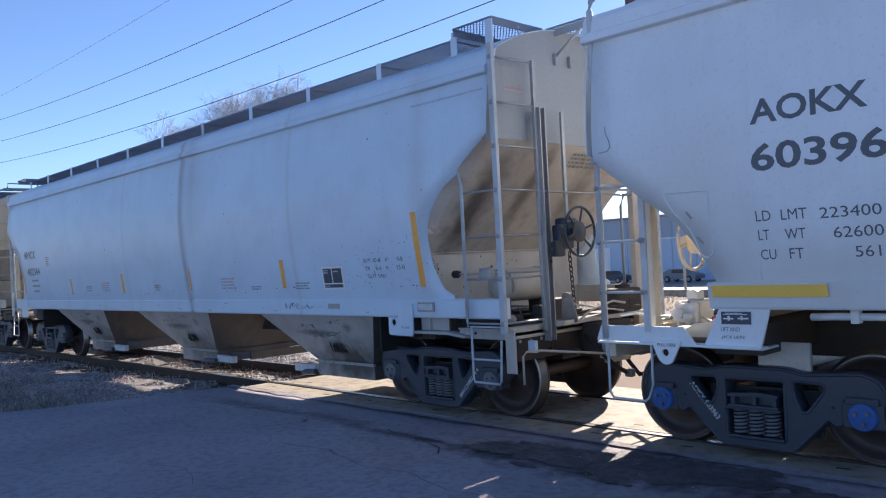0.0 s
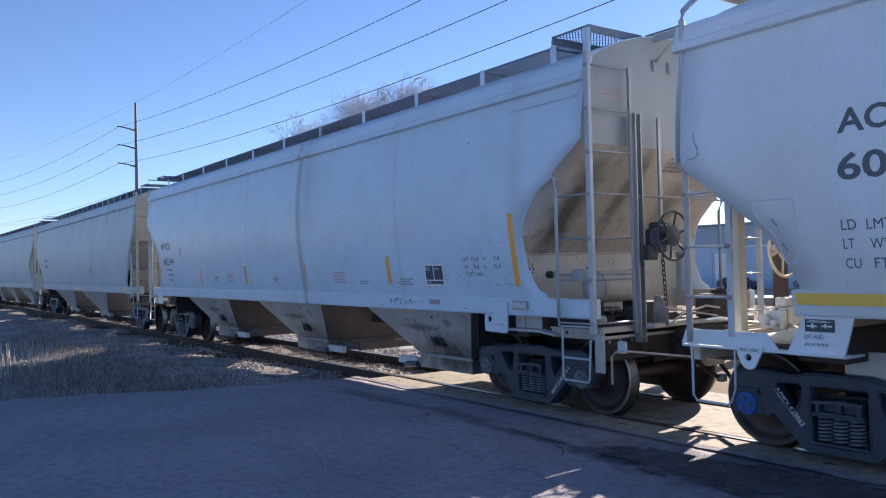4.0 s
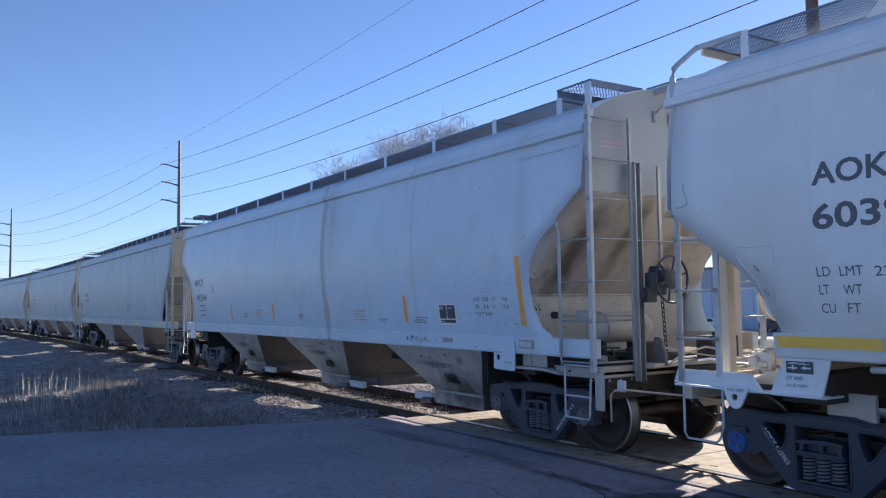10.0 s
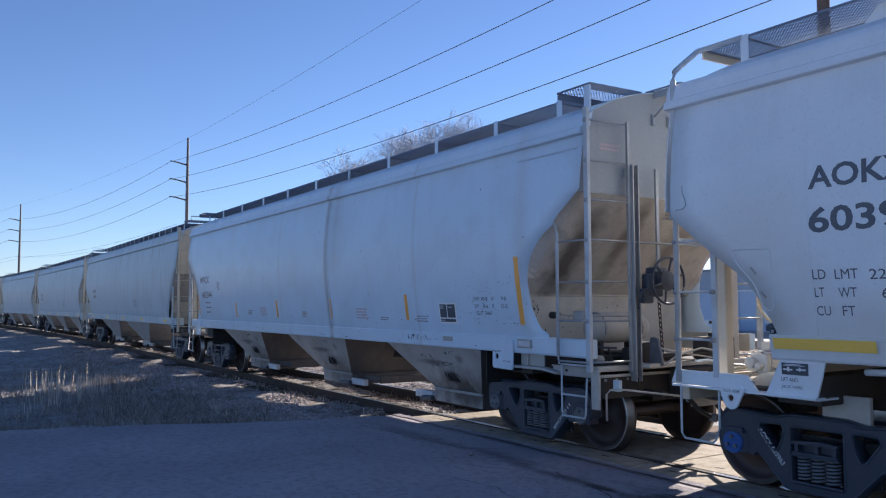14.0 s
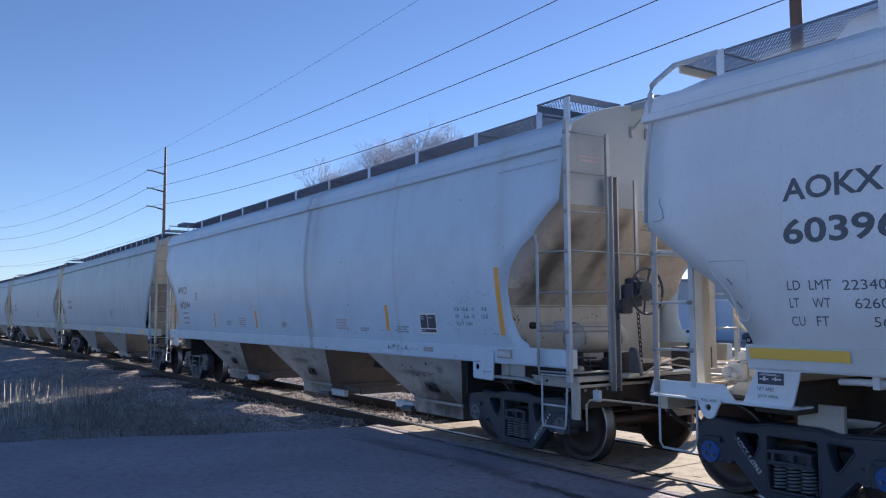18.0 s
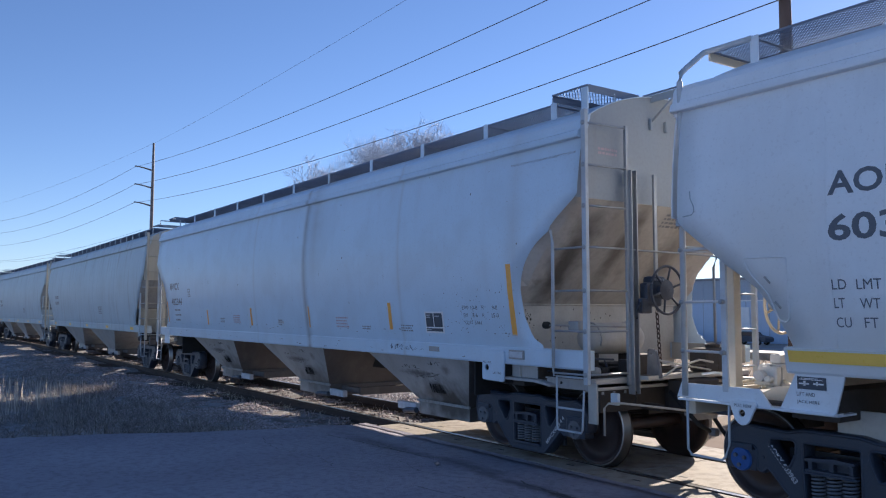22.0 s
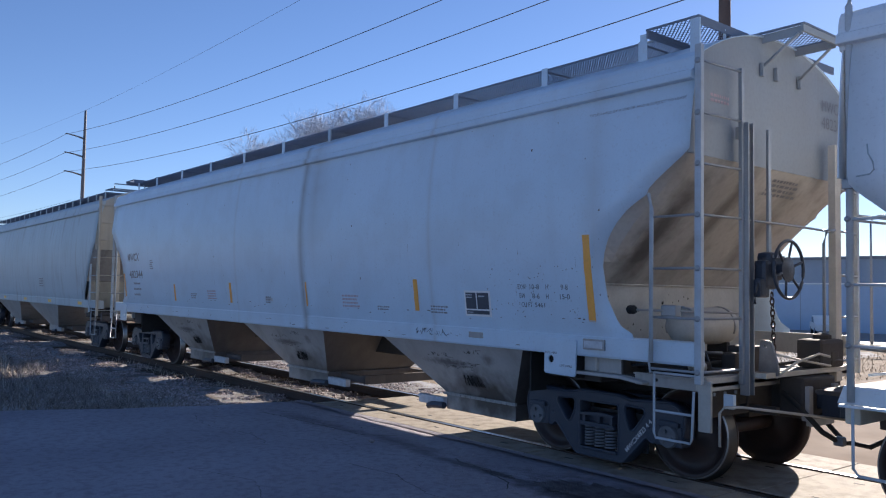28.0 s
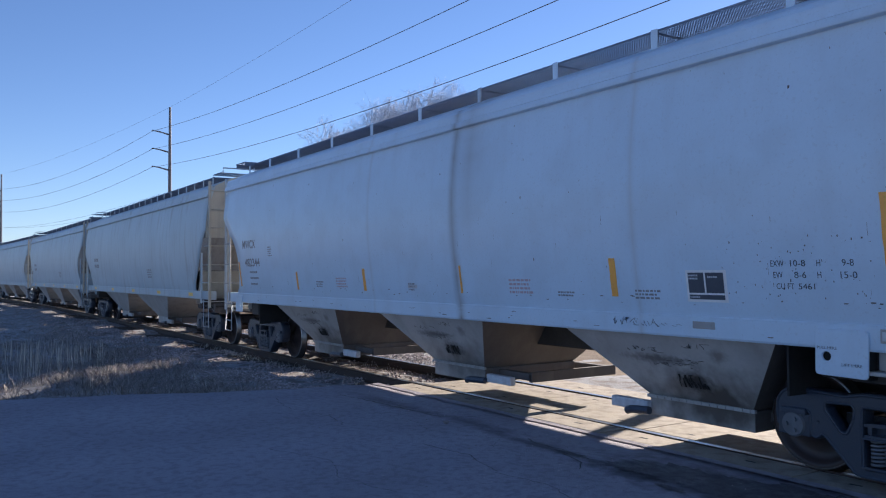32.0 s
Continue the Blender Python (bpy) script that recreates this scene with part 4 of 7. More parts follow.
HOPPERS = ((-3.92, -1.08, -2.88, -1.62), (-8.46, -5.52, -7.28, -6.02), (-13.0, -10.1, -11.80, -10.55))
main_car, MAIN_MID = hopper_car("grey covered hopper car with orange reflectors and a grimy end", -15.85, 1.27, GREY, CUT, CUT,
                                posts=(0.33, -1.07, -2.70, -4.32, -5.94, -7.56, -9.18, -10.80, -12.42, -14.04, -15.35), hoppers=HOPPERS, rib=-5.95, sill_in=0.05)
ahead_car, AHEAD_MID = hopper_car("white covered hopper car with large black lettering and blue bearing caps", 2.45, 20.4, WHITE, CUT_SMOOTH, CUT_SMOOTH, 1.33, CAP_BLUE,
                                  posts=tuple(3.15 + 1.66 * i for i in range(10)), board_z=4.54, hoppers=((6.0, 8.9, 6.4, 7.6), (10, 13, 10.8, 12), (14.2, 17, 15, 16.2)), roof_round=0.5, sill=(1.33, 1.56), sill_in=1.17)
second_car, SECOND_MID = hopper_car("faded pale grey covered hopper car, streaked with dirt", -34.6, -17.16, CREAM, CUT_SMOOTH, CUT_SECOND, 1.4,
                                    posts=tuple(-18.2 - 0.85 * i for i in range(19)), hoppers=((-25.9, -21.7, -24.3, -23.2), (-31.3, -27.1, -29.8, -28.7)), seams=(-21, -24.3, -27.6, -30.9))
third_car, THIRD_MID = hopper_car("weathered grey covered hopper car with upright seams", -53.0, -35.8, CREAM, CUT, CUT,
                                  posts=tuple(-36.5 - 1.6 * i for i in range(11)), hoppers=((-41, -38, -40, -39), (-46, -43, -45, -44), (-51, -48, -50, -49)), seams=(-38.5, -41.2, -43.9, -46.6, -49.3))
fourth_car = copy_thing(third_car, track_pose(-62.9))
fifth_car = copy_thing(third_car, track_pose(-81.3))
sixth_car = copy_thing(third_car, track_pose(-99.7))
TRAIN = [(main_car, MAIN_MID, 1), (ahead_car, AHEAD_MID, 2), (second_car, SECOND_MID, 1), (third_car, THIRD_MID, 1), (fourth_car, -62.9, 1), (fifth_car, -81.3, 1), (sixth_car, -99.7, 1)]

# ---- fittings of the main car (written in the line's x) ----
def fit(name, bm, mat, car, mid, label="", smooth=False):
    bmesh.ops.translate(bm, vec=(-mid, 0, 0), verts=bm.verts)
    return part(name, bm, mat, car, label, smooth)


def bar(name, pts, r, mat, car, mid, label="", seg=8):
    return fit(name, tube(bmesh.new(), pts, r, seg), mat, car, mid, label, True)


def slab(name, x0, x1, y0, y1, z0, z1, mat, car, mid, label="", bevel=0.006):
    return fit(name, box(bmesh.new(), x0, x1, y0, y1, z0, z1, bevel), mat, car, mid, label)


def plate(name, outline, holes, y, half_w, mat, car, mid, label="", round_by=0.006):
    me = cast_plate(name, outline, holes, half_w, round_by, mat)
    me.transform(Matrix.Translation((-mid, y, 0)))
    ob = new(name, me)
    ob.parent = car
    return tagged(ob, label) if label else ob


def disc(cx, cz, r, n=16):
    return [(cx + r * math.cos(2 * math.pi * k / n), cz + r * math.sin(2 * math.pi * k / n)) for k in range(n)]


def end_ladder(car, mid, x, inner, rungs, paint, top, foot, side=-1):
    """Corner rail and inner rail on the car's end with the rungs between them."""
    lad = fit("end_ladder", box(bmesh.new(), x - 0.035, x + 0.035, side * 1.585, side * 1.535, foot, top, 0.008), paint, car, mid, "painted steel end ladder")
    fit("ladder_rail", box(bmesh.new(), inner[0] - 0.02, inner[0] + 0.02, inner[1] - 0.035, inner[1] + 0.01, 1.02, rungs[0] + 0.03, 0.006), GALV, lad, mid)
    for z in rungs:
        bar("rung", [(x + 0.02, side * 1.56, z), (inner[0], inner[1], z)], 0.0125, GALV, lad, mid)
        fit("rung_bolt", lathe(bmesh.new(), [(0.016, side * 1.60), (0.030, side * 1.592), (0.030, side * 1.53)], 8, "y"), GALV, lad, mid).location = (x, 0, z)
    return lad


def brake_wheel(car, mid, x, y, z, r, mat, label):
    bm = bmesh.new()
    tube(bm, [(x, y + r * math.cos(2 * math.pi * k / 28), z + r * math.sin(2 * math.pi * k / 28)) for k in range(28)], 0.016, 8, True)
    bm2 = lathe(bmesh.new(), [(0.05, -0.10), (0.06, 0.0), (0.12, 0.005), (0.12, 0.015), (0.03, 0.03)], 18, "x")
    bmesh.ops.translate(bm2, vec=(x - 0.02, y, z), verts=bm2.verts)
    w = fit("brake_wheel", bm, mat, car, mid, label, True)
    fit("hub", bm2, mat, w, mid)
    for k in range(6):
        a = 2 * math.pi * k / 6 + 0.3
        bar("spoke", [(x - 0.02, y + 0.05 * math.cos(a), z + 0.05 * math.sin(a)), (x, y + r * math.cos(a), z + r * math.sin(a))], 0.013, mat, w, mid, "", 6)
    return w


M, C = MAIN_MID, main_car
RUNGS = (4.005, 3.523, 3.055, 2.585, 2.097, 1.639, 1.158)
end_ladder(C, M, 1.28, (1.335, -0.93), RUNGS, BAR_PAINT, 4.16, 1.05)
slab("roof_corner_post", 1.075, 1.175, -1.40, -1.375, 3.95, 4.48, GREY, C, M)
slab("ladder_foot", 1.23, 1.36, -1.50, -1.47, 0.62, 1.08, TANK, C, M, "tan bracket under the ladder")
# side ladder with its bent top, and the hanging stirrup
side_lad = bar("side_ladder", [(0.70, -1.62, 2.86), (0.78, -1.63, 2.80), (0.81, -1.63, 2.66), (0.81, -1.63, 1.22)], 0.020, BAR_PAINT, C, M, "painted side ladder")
for z in RUNGS[3:]:
    bar("rung", [(0.80, -1.615, z), (1.28, -1.585, z)], 0.0125, GALV, side_lad, M)
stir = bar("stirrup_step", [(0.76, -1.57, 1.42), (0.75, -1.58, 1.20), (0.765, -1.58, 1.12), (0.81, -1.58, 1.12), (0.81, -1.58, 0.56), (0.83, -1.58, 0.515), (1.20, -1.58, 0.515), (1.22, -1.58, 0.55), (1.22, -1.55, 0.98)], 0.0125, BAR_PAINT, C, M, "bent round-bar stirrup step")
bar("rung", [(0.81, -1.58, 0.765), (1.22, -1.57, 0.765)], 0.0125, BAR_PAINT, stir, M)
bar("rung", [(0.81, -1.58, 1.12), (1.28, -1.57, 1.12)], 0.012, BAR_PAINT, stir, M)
# upright channels and hand rails on the end
post = fit("end_post", prism(bmesh.new(), [(1.31, -0.93), (1.40, -0.93), (1.40, -0.915), (1.325, -0.915), (1.325, -0.845), (1.40, -0.845), (1.40, -0.83), (1.31, -0.83)], "z", 0.92, 3.51), GALV, C, M, "upright steel channel")
slab("post_cleat", 1.26, 1.33, -0.93, -0.83, 3.36, 3.48, TANK, post, M)
slab("walk_post", 0.315, 0.40, -1.165, -1.153, 4.2, 4.555, GREY, C, M, bevel=0.003)
slab("brake_post", 1.335, 1.365, -0.50, -0.45, 2.1, 3.5, GALV, C, M)
slab("end_post", 1.31, 1.39, 0.84, 0.97, 0.95, 3.52, TANK, C, M)
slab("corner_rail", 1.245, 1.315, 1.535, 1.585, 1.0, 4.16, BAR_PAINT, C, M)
for z in RUNGS[1:]:
    bar("rung", [(1.30, 1.56, z), (1.34, 0.95, z)], 0.0125, GALV, C, M)
bar("end_hand_rail", [(1.36, -0.93, 2.575), (1.40, -0.3, 2.57), (1.40, 0.3, 2.565), (1.36, 0.95, 2.56)], 0.0125, GALV, C, M)
bar("grab_hoop", [(1.40, 0.55, 1.1), (1.40, 0.55, 2.42), (1.40, 0.62, 2.56), (1.40, 0.8, 2.58)], 0.017, GALV, C, M)
# end platform hung out over the coupler, on two braces
lattice(C, 1.10 - M, 1.66 - M, -0.36, 0.36, 4.54, GREY, 0.048, 0.0048, ((-0.95, 1, 0.003), (0.55, 1.5, 0.003)))
slab("platform_flange", 1.63, 1.66, -0.37, 0.37, 4.455, 4.535, END_PAINT, C, M)
for y in (-0.34, 0.34):
    slab("platform_beam", 1.10, 1.64, y - 0.006, y + 0.006, 4.43, 4.52, END_PAINT, C, M, bevel=0.003)
    bar("platform_brace", [(1.60, y, 4.45), (1.22, y * 1.1, 4.17)], 0.016, END_PAINT, C, M)
for y in (-0.38, -0.10, 0.38):
    slab("brace_lug", 1.215, 1.255, y - 0.02, y + 0.02, 4.08, 4.22, END_PAINT, C, M)
# crossing platforms over the roof ends
for end, sgn in ((1.14, 1), (-15.72, -1)):
    for a, b in ((-1.36, -0.48), (0.48, 1.36)):
        lattice(C, min(end, end - sgn * 0.60) - M, max(end, end - sgn * 0.60) - M, a, b, 4.515, GREY, 0.048, 0.0048, ((-0.95, 1, 0.003), (0.55, 1.5, 0.003)))
        for x in (end, end - sgn * 0.60):
            slab("platform_beam", x - 0.009, x + 0.009, a + 0.01, b - 0.01, 4.43, 4.496, WALK, C, M, bevel=0.003)
        bar("platform_strut", [(end, (a + b) / 2, 4.47), (end - sgn * 0.05, (a + b) / 2 * 0.9, 4.28)], 0.014, GREY, C, M)
# hand brake
brake_wheel(C, M, 1.62, -0.60, 2.11, 0.275, STEEL_DARK, "spoked steel hand-brake wheel")
gear = slab("brake_gear_box", 1.37, 1.50, -0.80, -0.54, 1.92, 2.20, STEEL_DARK, C, M, "dark brake gear housing", 0.04)
fit("gear_cover", box(bmesh.new(), 1.35, 1.51, -0.72, -0.48, 2.00, 2.28, 0.05), STEEL_DARK, gear, M)
fit("gear_arm", box(bmesh.new(), 1.41, 1.49, -0.88, -0.70, 1.84, 2.02, 0.03), STEEL_DARK, gear, M)
bar("release_handle", [(1.45, -0.85, 2.0), (1.47, -0.93, 1.9), (1.47, -0.95, 1.78)], 0.016, STEEL_DARK, gear, M)
for a in range(5):
    fit("gear_bolt", box(bmesh.new(), 1.51, 1.53, -0.70 + 0.045 * a, -0.68 + 0.045 * a, 2.22, 2.245, 0.004), GALV, gear, M)
bm = bmesh.new()
for i in range(13):
    z = 1.86 - i * 0.056
    o = [(0.018 * math.cos(t), 0.038 * math.sin(t)) for t in [k * math.pi / 5 for k in range(10)]]
    tube(bm, [(1.42 + (p if i % 2 else 0), -0.55 + (0 if i % 2 else p) + i * 0.004, z + q) for p, q in o], 0.0075, 5, True)
fit("brake_chain", bm, WHEEL, C, M)
plate("bell_crank", rounded([(1.33, 1.10), (1.53, 1.10), (1.51, 1.22), (1.45, 1.42), (1.35, 1.43)], 0.03), [disc(1.40, 1.37, 0.018)], -0.62, 0.02, STEEL_WORN, C, M)
# platform at the end, seen edge on
for i in range(3):
    slab("platform_slat", 1.30 + 0.068 * i, 1.345 + 0.068 * i, -0.80, 0.80, 1.11, 1.13, BROWN, C, M, bevel=0.003)
slab("platform_edge", 1.29, 1.51, -0.82, -0.80, 1.08, 1.13, TANK, C, M)
slab("platform_edge", 1.485, 1.505, -0.80, 0.80, 1.08, 1.13, TANK, C, M)
# solid sheet added beneath the slats so no sun falls through them
slab("platform_plate", 1.29, 1.485, -0.80, 0.80, 1.088, 1.104, DIRTY, C, M)
slab("striker_casting", 1.36, 1.62, -0.32, 0.32, 0.70, 1.07, DIRTY, C, M, "striker casting over the coupler, grimy and darkened for shade", 0.03)
slab("coupler_carrier", 1.58, 1.66, -0.30, -0.22, 0.66, 0.99, GRIMY, C, M, "worn grey carrier frame round the coupler")
slab("coupler_carrier", 1.58, 1.66, 0.22, 0.30, 0.66, 0.99, GRIMY, C, M)
slab("carrier_tie", 1.585, 1.655, -0.22, 0.22, 0.60, 0.68, GRIMY, C, M)
# deepens the centre sill over the truck, added to block sunlit ground beyond
slab("stub_sill", -1.7, 1.0, -0.24, 0.24, 0.61, 0.80, DIRTY, C, M)
slab("sill_lower", 1.14, 1.22, -1.30, 1.30, 0.72, 0.97, DIRTY, C, M)
slab("sill_web", -0.18, 0.30, -1.425, -1.40, 1.045, 1.21, GRIMY, C, M, "tan grimy web under the sill")
slab("sill_gusset", 0.30, 0.325, -1.425, -1.05, 1.045, 1.205, DIRTY, C, M)
plate("bolster_ledge", [(-0.22, 1.036), (0.34, 1.036), (0.62, 1.0), (0.62, 0.985), (0.34, 1.015), (-0.22, 1.015)], [], -1.42, 0.10, GRIMY, C, M)
slab("deck_channel", 0.46, 1.22, -1.415, -1.395, 0.965, 1.085, GRIMY, C, M, "grimy steel channel along the end deck")
slab("channel_lip", 0.46, 1.22, -1.44, -1.415, 1.07, 1.085, GRIMY, C, M, bevel=0.003)
bar("channel_bolt", [(0.72, -1.42, 1.03), (0.72, -1.432, 1.03)], 0.016, DIRTY, C, M)
# chipped and splashed dirt on the lower bulkhead
bm = bmesh.new()
rnd = random.Random(61)
for i in range(70):
    y = -1.37 + abs(rnd.gauss(0, 0.06)) if i < 48 else rnd.uniform(-1.3, 0.4)
    z, q = rnd.uniform(1.35, 1.9), rnd.uniform(0.004, 0.013)
    ring = [(y + q * rnd.uniform(0.6, 1.3) * math.cos(a), z + q * rnd.uniform(0.6, 2.2) * math.sin(a)) for a in [k * math.pi / 3 for k in range(6)]]
    prism(bm, ring, "x", 0.0105, 0.0125)
fit("dirt_specks", bm, DIRTY, C, M)
# air reservoir, release rod, pipes and valve under the slope
bm = lathe(bmesh.new(), [(0.04, -0.95), (0.14, -0.93), (0.185, -0.86), (0.195, -0.8), (0.195, -0.15), (0.185, -0.09), (0.14, -0.02), (0.04, 0.0)], 24, "y")
bmesh.ops.translate(bm, vec=(0.62, 0, 1.53), verts=bm.verts)
fit("air_reservoir", bm, TANK, C, M, "tan cylindrical air reservoir", True)
for y in (-0.85, -0.2):
    bar("reservoir_strap", [(0.62 + 0.2 * math.cos(t), y, 1.53 + 0.2 * math.sin(t)) for t in [k * math.pi / 8 for k in range(-1, 10)]], 0.012, GRIMY, C, M)
    slab("reservoir_stand", 0.50, 0.74, y - 0.03, y + 0.03, 1.05, 1.36, DIRTY, C, M)
bar("release_rod", [(0.35, -1.30, 1.695), (0.75, -1.15, 1.69), (1.1, -0.6, 1.68)], 0.011, GRIMY, C, M)
bm = lathe(bmesh.new(), [(0.03, -0.05), (0.045, -0.03), (0.045, 0.03), (0.03, 0.05)], 12, "x")
bmesh.ops.translate(bm, vec=(0.33, -1.30, 1.695), verts=bm.verts)
fit("release_knob", bm, BLACK, C, M)
slab("control_valve", 0.98, 1.22, -0.62, -0.30, 1.06, 1.36, DIRTY, C, M, "cast brake control valve", 0.03)
slab("valve_cover", 1.02, 1.18, -0.80, -0.62, 1.10, 1.30, DIRTY, C, M, "", 0.03)
for pts in ([(0.2, -1.2, 1.12), (0.9, -1.15, 1.12), (1.0, -0.9, 1.2), (1.05, -0.6, 1.2)], [(0.15, -0.9, 1.25), (0.7, -0.95, 1.18), (1.1, -0.95, 1.10)], [(0.3, -1.3, 1.20), (0.75, -1.3, 1.15), (1.15, -1.2, 1.10), (1.2, -0.4, 1.10)],
            [(1.36, -0.5, 1.18), (1.5, 0.1, 1.22), (1.55, 0.6, 1.2)]):
    bar("brake_pipe", pts, 0.016, DIRTY, C, M)
bar("dirt_collector", [(0.95, -1.2, 1.17), (1.10, -1.2, 1.17)], 0.05, GRIMY, C, M)
# clevis and casting on the end platform, more pipes and hangers
slab("rod_clevis", 0.60, 0.78, -1.20, -1.10, 1.63, 1.75, GALV, C, M, "steel rod clevis", 0.02)
cast = slab("relay_valve", 1.28, 1.54, 0.18, 0.70, 1.13, 1.42, DIRTY, C, M, "grimy cast relay valve", 0.04)
fit("valve_cap", lathe(bmesh.new(), [(0.05, 1.41), (0.09, 1.42), (0.09, 1.46), (0.03, 1.48)], 14, "z"), DIRTY, cast, M).location = (1.41, 0.48, 0)
fit("valve_flange", box(bmesh.new(), 1.27, 1.55, 0.40, 0.56, 1.16, 1.30, 0.02), DIRTY, cast, M)
for pts in ([(0.10, -1.33, 1.10), (0.5, -1.25, 1.16), (0.9, -1.05, 1.14), (1.22, -0.75, 1.14)], [(0.25, -1.0, 1.32), (0.6, -1.05, 1.30), (0.95, -0.95, 1.30), (1.0, -0.9, 1.10)], [(0.80, -1.35, 1.28), (1.05, -1.3, 1.32), (1.2, -1.05, 1.31)]):
    bar("brake_pipe", pts, 0.013, STEEL_DARK, C, M)
for x, y in ((0.35, -1.05), (0.55, -0.8), (0.86, -1.0)):
    slab("pipe_hanger", x, x + 0.16, y - 0.06, y + 0.06, 1.05, 1.21, DIRTY, C, M, "", 0.03)
# uncoupling lever
bar("uncoupling_lever", [(1.40, -1.42, 0.50), (1.40, -1.42, 0.80), (1.42, -1.38, 0.85), (1.50, -1.24, 0.85), (1.70, -0.72, 0.78), (1.93, -0.14, 0.70)], 0.0125, TANK, C, M, "bent steel uncoupling rod")
slab("lever_bracket", 1.33, 1.43, -1.25, -1.20, 0.82, 0.95, GREY, C, M)
# tan sheet added inside the sill: grime and warm bounce light as colour
for x0, x1 in ((0.05, 1.25), (-15.83, -14.63)):
    slab("sill_liner", x0, x1, 1.362, 1.377, 1.19, 1.425, TANK, C, M, bevel=0.003)
# black plates added to keep the gaps dark, hiding lit ground behind
for x in (-1.0, -14.0):
    slab("shear_plate", x - 0.012, x + 0.012, -1.40, 1.40, 0.74, 1.22, BLACK, C, M, "added black plate closing the gap beside the hopper", 0.004)
# jacking plate and card holder on the sill
plate("jacking_plate", rounded([(-0.645, 0.99), (-0.21, 0.98), (-0.20, 1.36), (-0.64, 1.36)], 0.03), [disc(-0.55, 1.14, 0.045)], -1.535, 0.012, GREY, C, M, "grey jacking plate with a round eye")
# black backing paints the shade inside the jacking plate's eye
slab("jack_pad", -0.62, -0.22, -1.50, -1.36, 0.96, 1.20, BLACK, C, M)
card = slab("card_holder", -0.10, 0.18, -1.55, -1.525, 1.275, 1.385, GRIMY, C, M, "dented metal card holder")
slab("card", -0.08, 0.16, -1.556, -1.5505, 1.295, 1.365, PALE_INK, card, M, bevel=0.0)
slab("route_board", -1.93, -1.67, -1.53, -1.505, 1.295, 1.365, GRIMY, C, M)
# sheet end under the bolster, corner plates
slab("sill_splice", 0.46, 1.26, -1.528, -1.520, 1.22, 1.40, GREY, C, M, bevel=0.0)
for x in (-14.98,):
    plate("jacking_plate", rounded([(x - 0.2, 0.99), (x + 0.22, 0.99), (x + 0.22, 1.36), (x - 0.2, 1.36)], 0.03), [disc(x + 0.1, 1.14, 0.045)], -1.535, 0.012, GREY, C, M)
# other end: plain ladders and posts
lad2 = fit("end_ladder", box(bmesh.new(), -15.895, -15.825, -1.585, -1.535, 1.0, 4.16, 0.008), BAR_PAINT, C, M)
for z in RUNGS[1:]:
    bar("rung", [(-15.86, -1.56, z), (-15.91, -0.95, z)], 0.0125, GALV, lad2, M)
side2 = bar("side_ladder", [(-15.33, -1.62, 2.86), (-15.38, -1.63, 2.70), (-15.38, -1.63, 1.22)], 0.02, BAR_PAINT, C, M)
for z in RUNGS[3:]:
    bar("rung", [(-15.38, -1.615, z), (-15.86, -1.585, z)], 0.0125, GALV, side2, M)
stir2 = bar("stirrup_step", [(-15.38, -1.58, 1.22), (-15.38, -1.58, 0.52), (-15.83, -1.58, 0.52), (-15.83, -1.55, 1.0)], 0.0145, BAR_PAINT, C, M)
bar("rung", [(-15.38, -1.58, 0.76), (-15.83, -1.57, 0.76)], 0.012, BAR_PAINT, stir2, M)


# ---- marks on the main car's side ----
def write(text, x, z, h, w, mat, car, mid, name="lettering", label="", lift=0.006):
    """One line of writing, w wide and h tall, with its lower left corner at x, z on the near side; large letters are parts of their own."""
    bold = 0.022 if h > 0.1 else 0.0
    me = words(text, 1.0, bold=bold)
    xs = [v.co.x for v in me.vertices]
    ys = [v.co.y for v in me.vertices]
    to = Matrix.Diagonal((w / (max(xs) - min(xs)), h / (max(ys) - min(ys)), 1, 1)) @ Matrix.Translation((-min(xs), -min(ys), 0))
    if h < 0.15:
        me.transform(to)
        return tagged(conform(me, car, name, mat, x - mid, z, label, lift), kind="stuff")
    for i, ch in enumerate(text):
        one = words(ch, 1.0, bold=bold)
        lead = words(text[:i] + ch, 1.0, bold=bold)
        shift = max(v.co.x for v in lead.vertices) - max(v.co.x for v in one.vertices)
        one.transform(to @ Matrix.Translation((shift, 0, 0)))
        ob = conform(one, car, "letter" if ch.isalpha() else "digit", mat, x - mid, z, label, lift)
    return ob


for text, x, w in (("EXW", -1.02, 0.13), ("10-8", -0.83, 0.14), ("H", -0.59, 0.035), ("9-8", -0.37, 0.10)):
    write(text, x, 1.885, 0.055, w, INK, C, M)
for text, x, w in (("EW", -1.00, 0.09), ("8-6", -0.80, 0.11), ("H", -0.59, 0.035), ("15-0", -0.39, 0.14)):
    write(text, x, 1.785, 0.055, w, INK, C, M)
for text, x, w in (("CU FT", -0.98, 0.17), ("5461", -0.77, 0.15)):
    write(text, x, 1.69, 0.05, w, INK, C, M)
write("TITLE IS HELD BY A LESSOR AND IS SUBJECT TO LEASE", 0.0, 3.665, 0.034, 1.16, FADED_INK, C, M)
write("MWCX", -14.42, 2.42, 0.19, 0.80, FADED_INK, C, M)
write("482344", -14.34, 2.02, 0.18, 0.92, FADED_INK, C, M)
for z, w in ((1.86, 0.55), (1.73, 0.55), (1.60, 0.5)):
    tagged(conform(bars(1, w, 0.075, int(z * 100)), C, "small_print", FADED_INK, -14.1 - M, z), kind="stuff")
tagged(conform(bars(4, 0.46, 0.2, 5), C, "small_print", RED_INK, -4.76 - M, 1.58), kind="stuff")
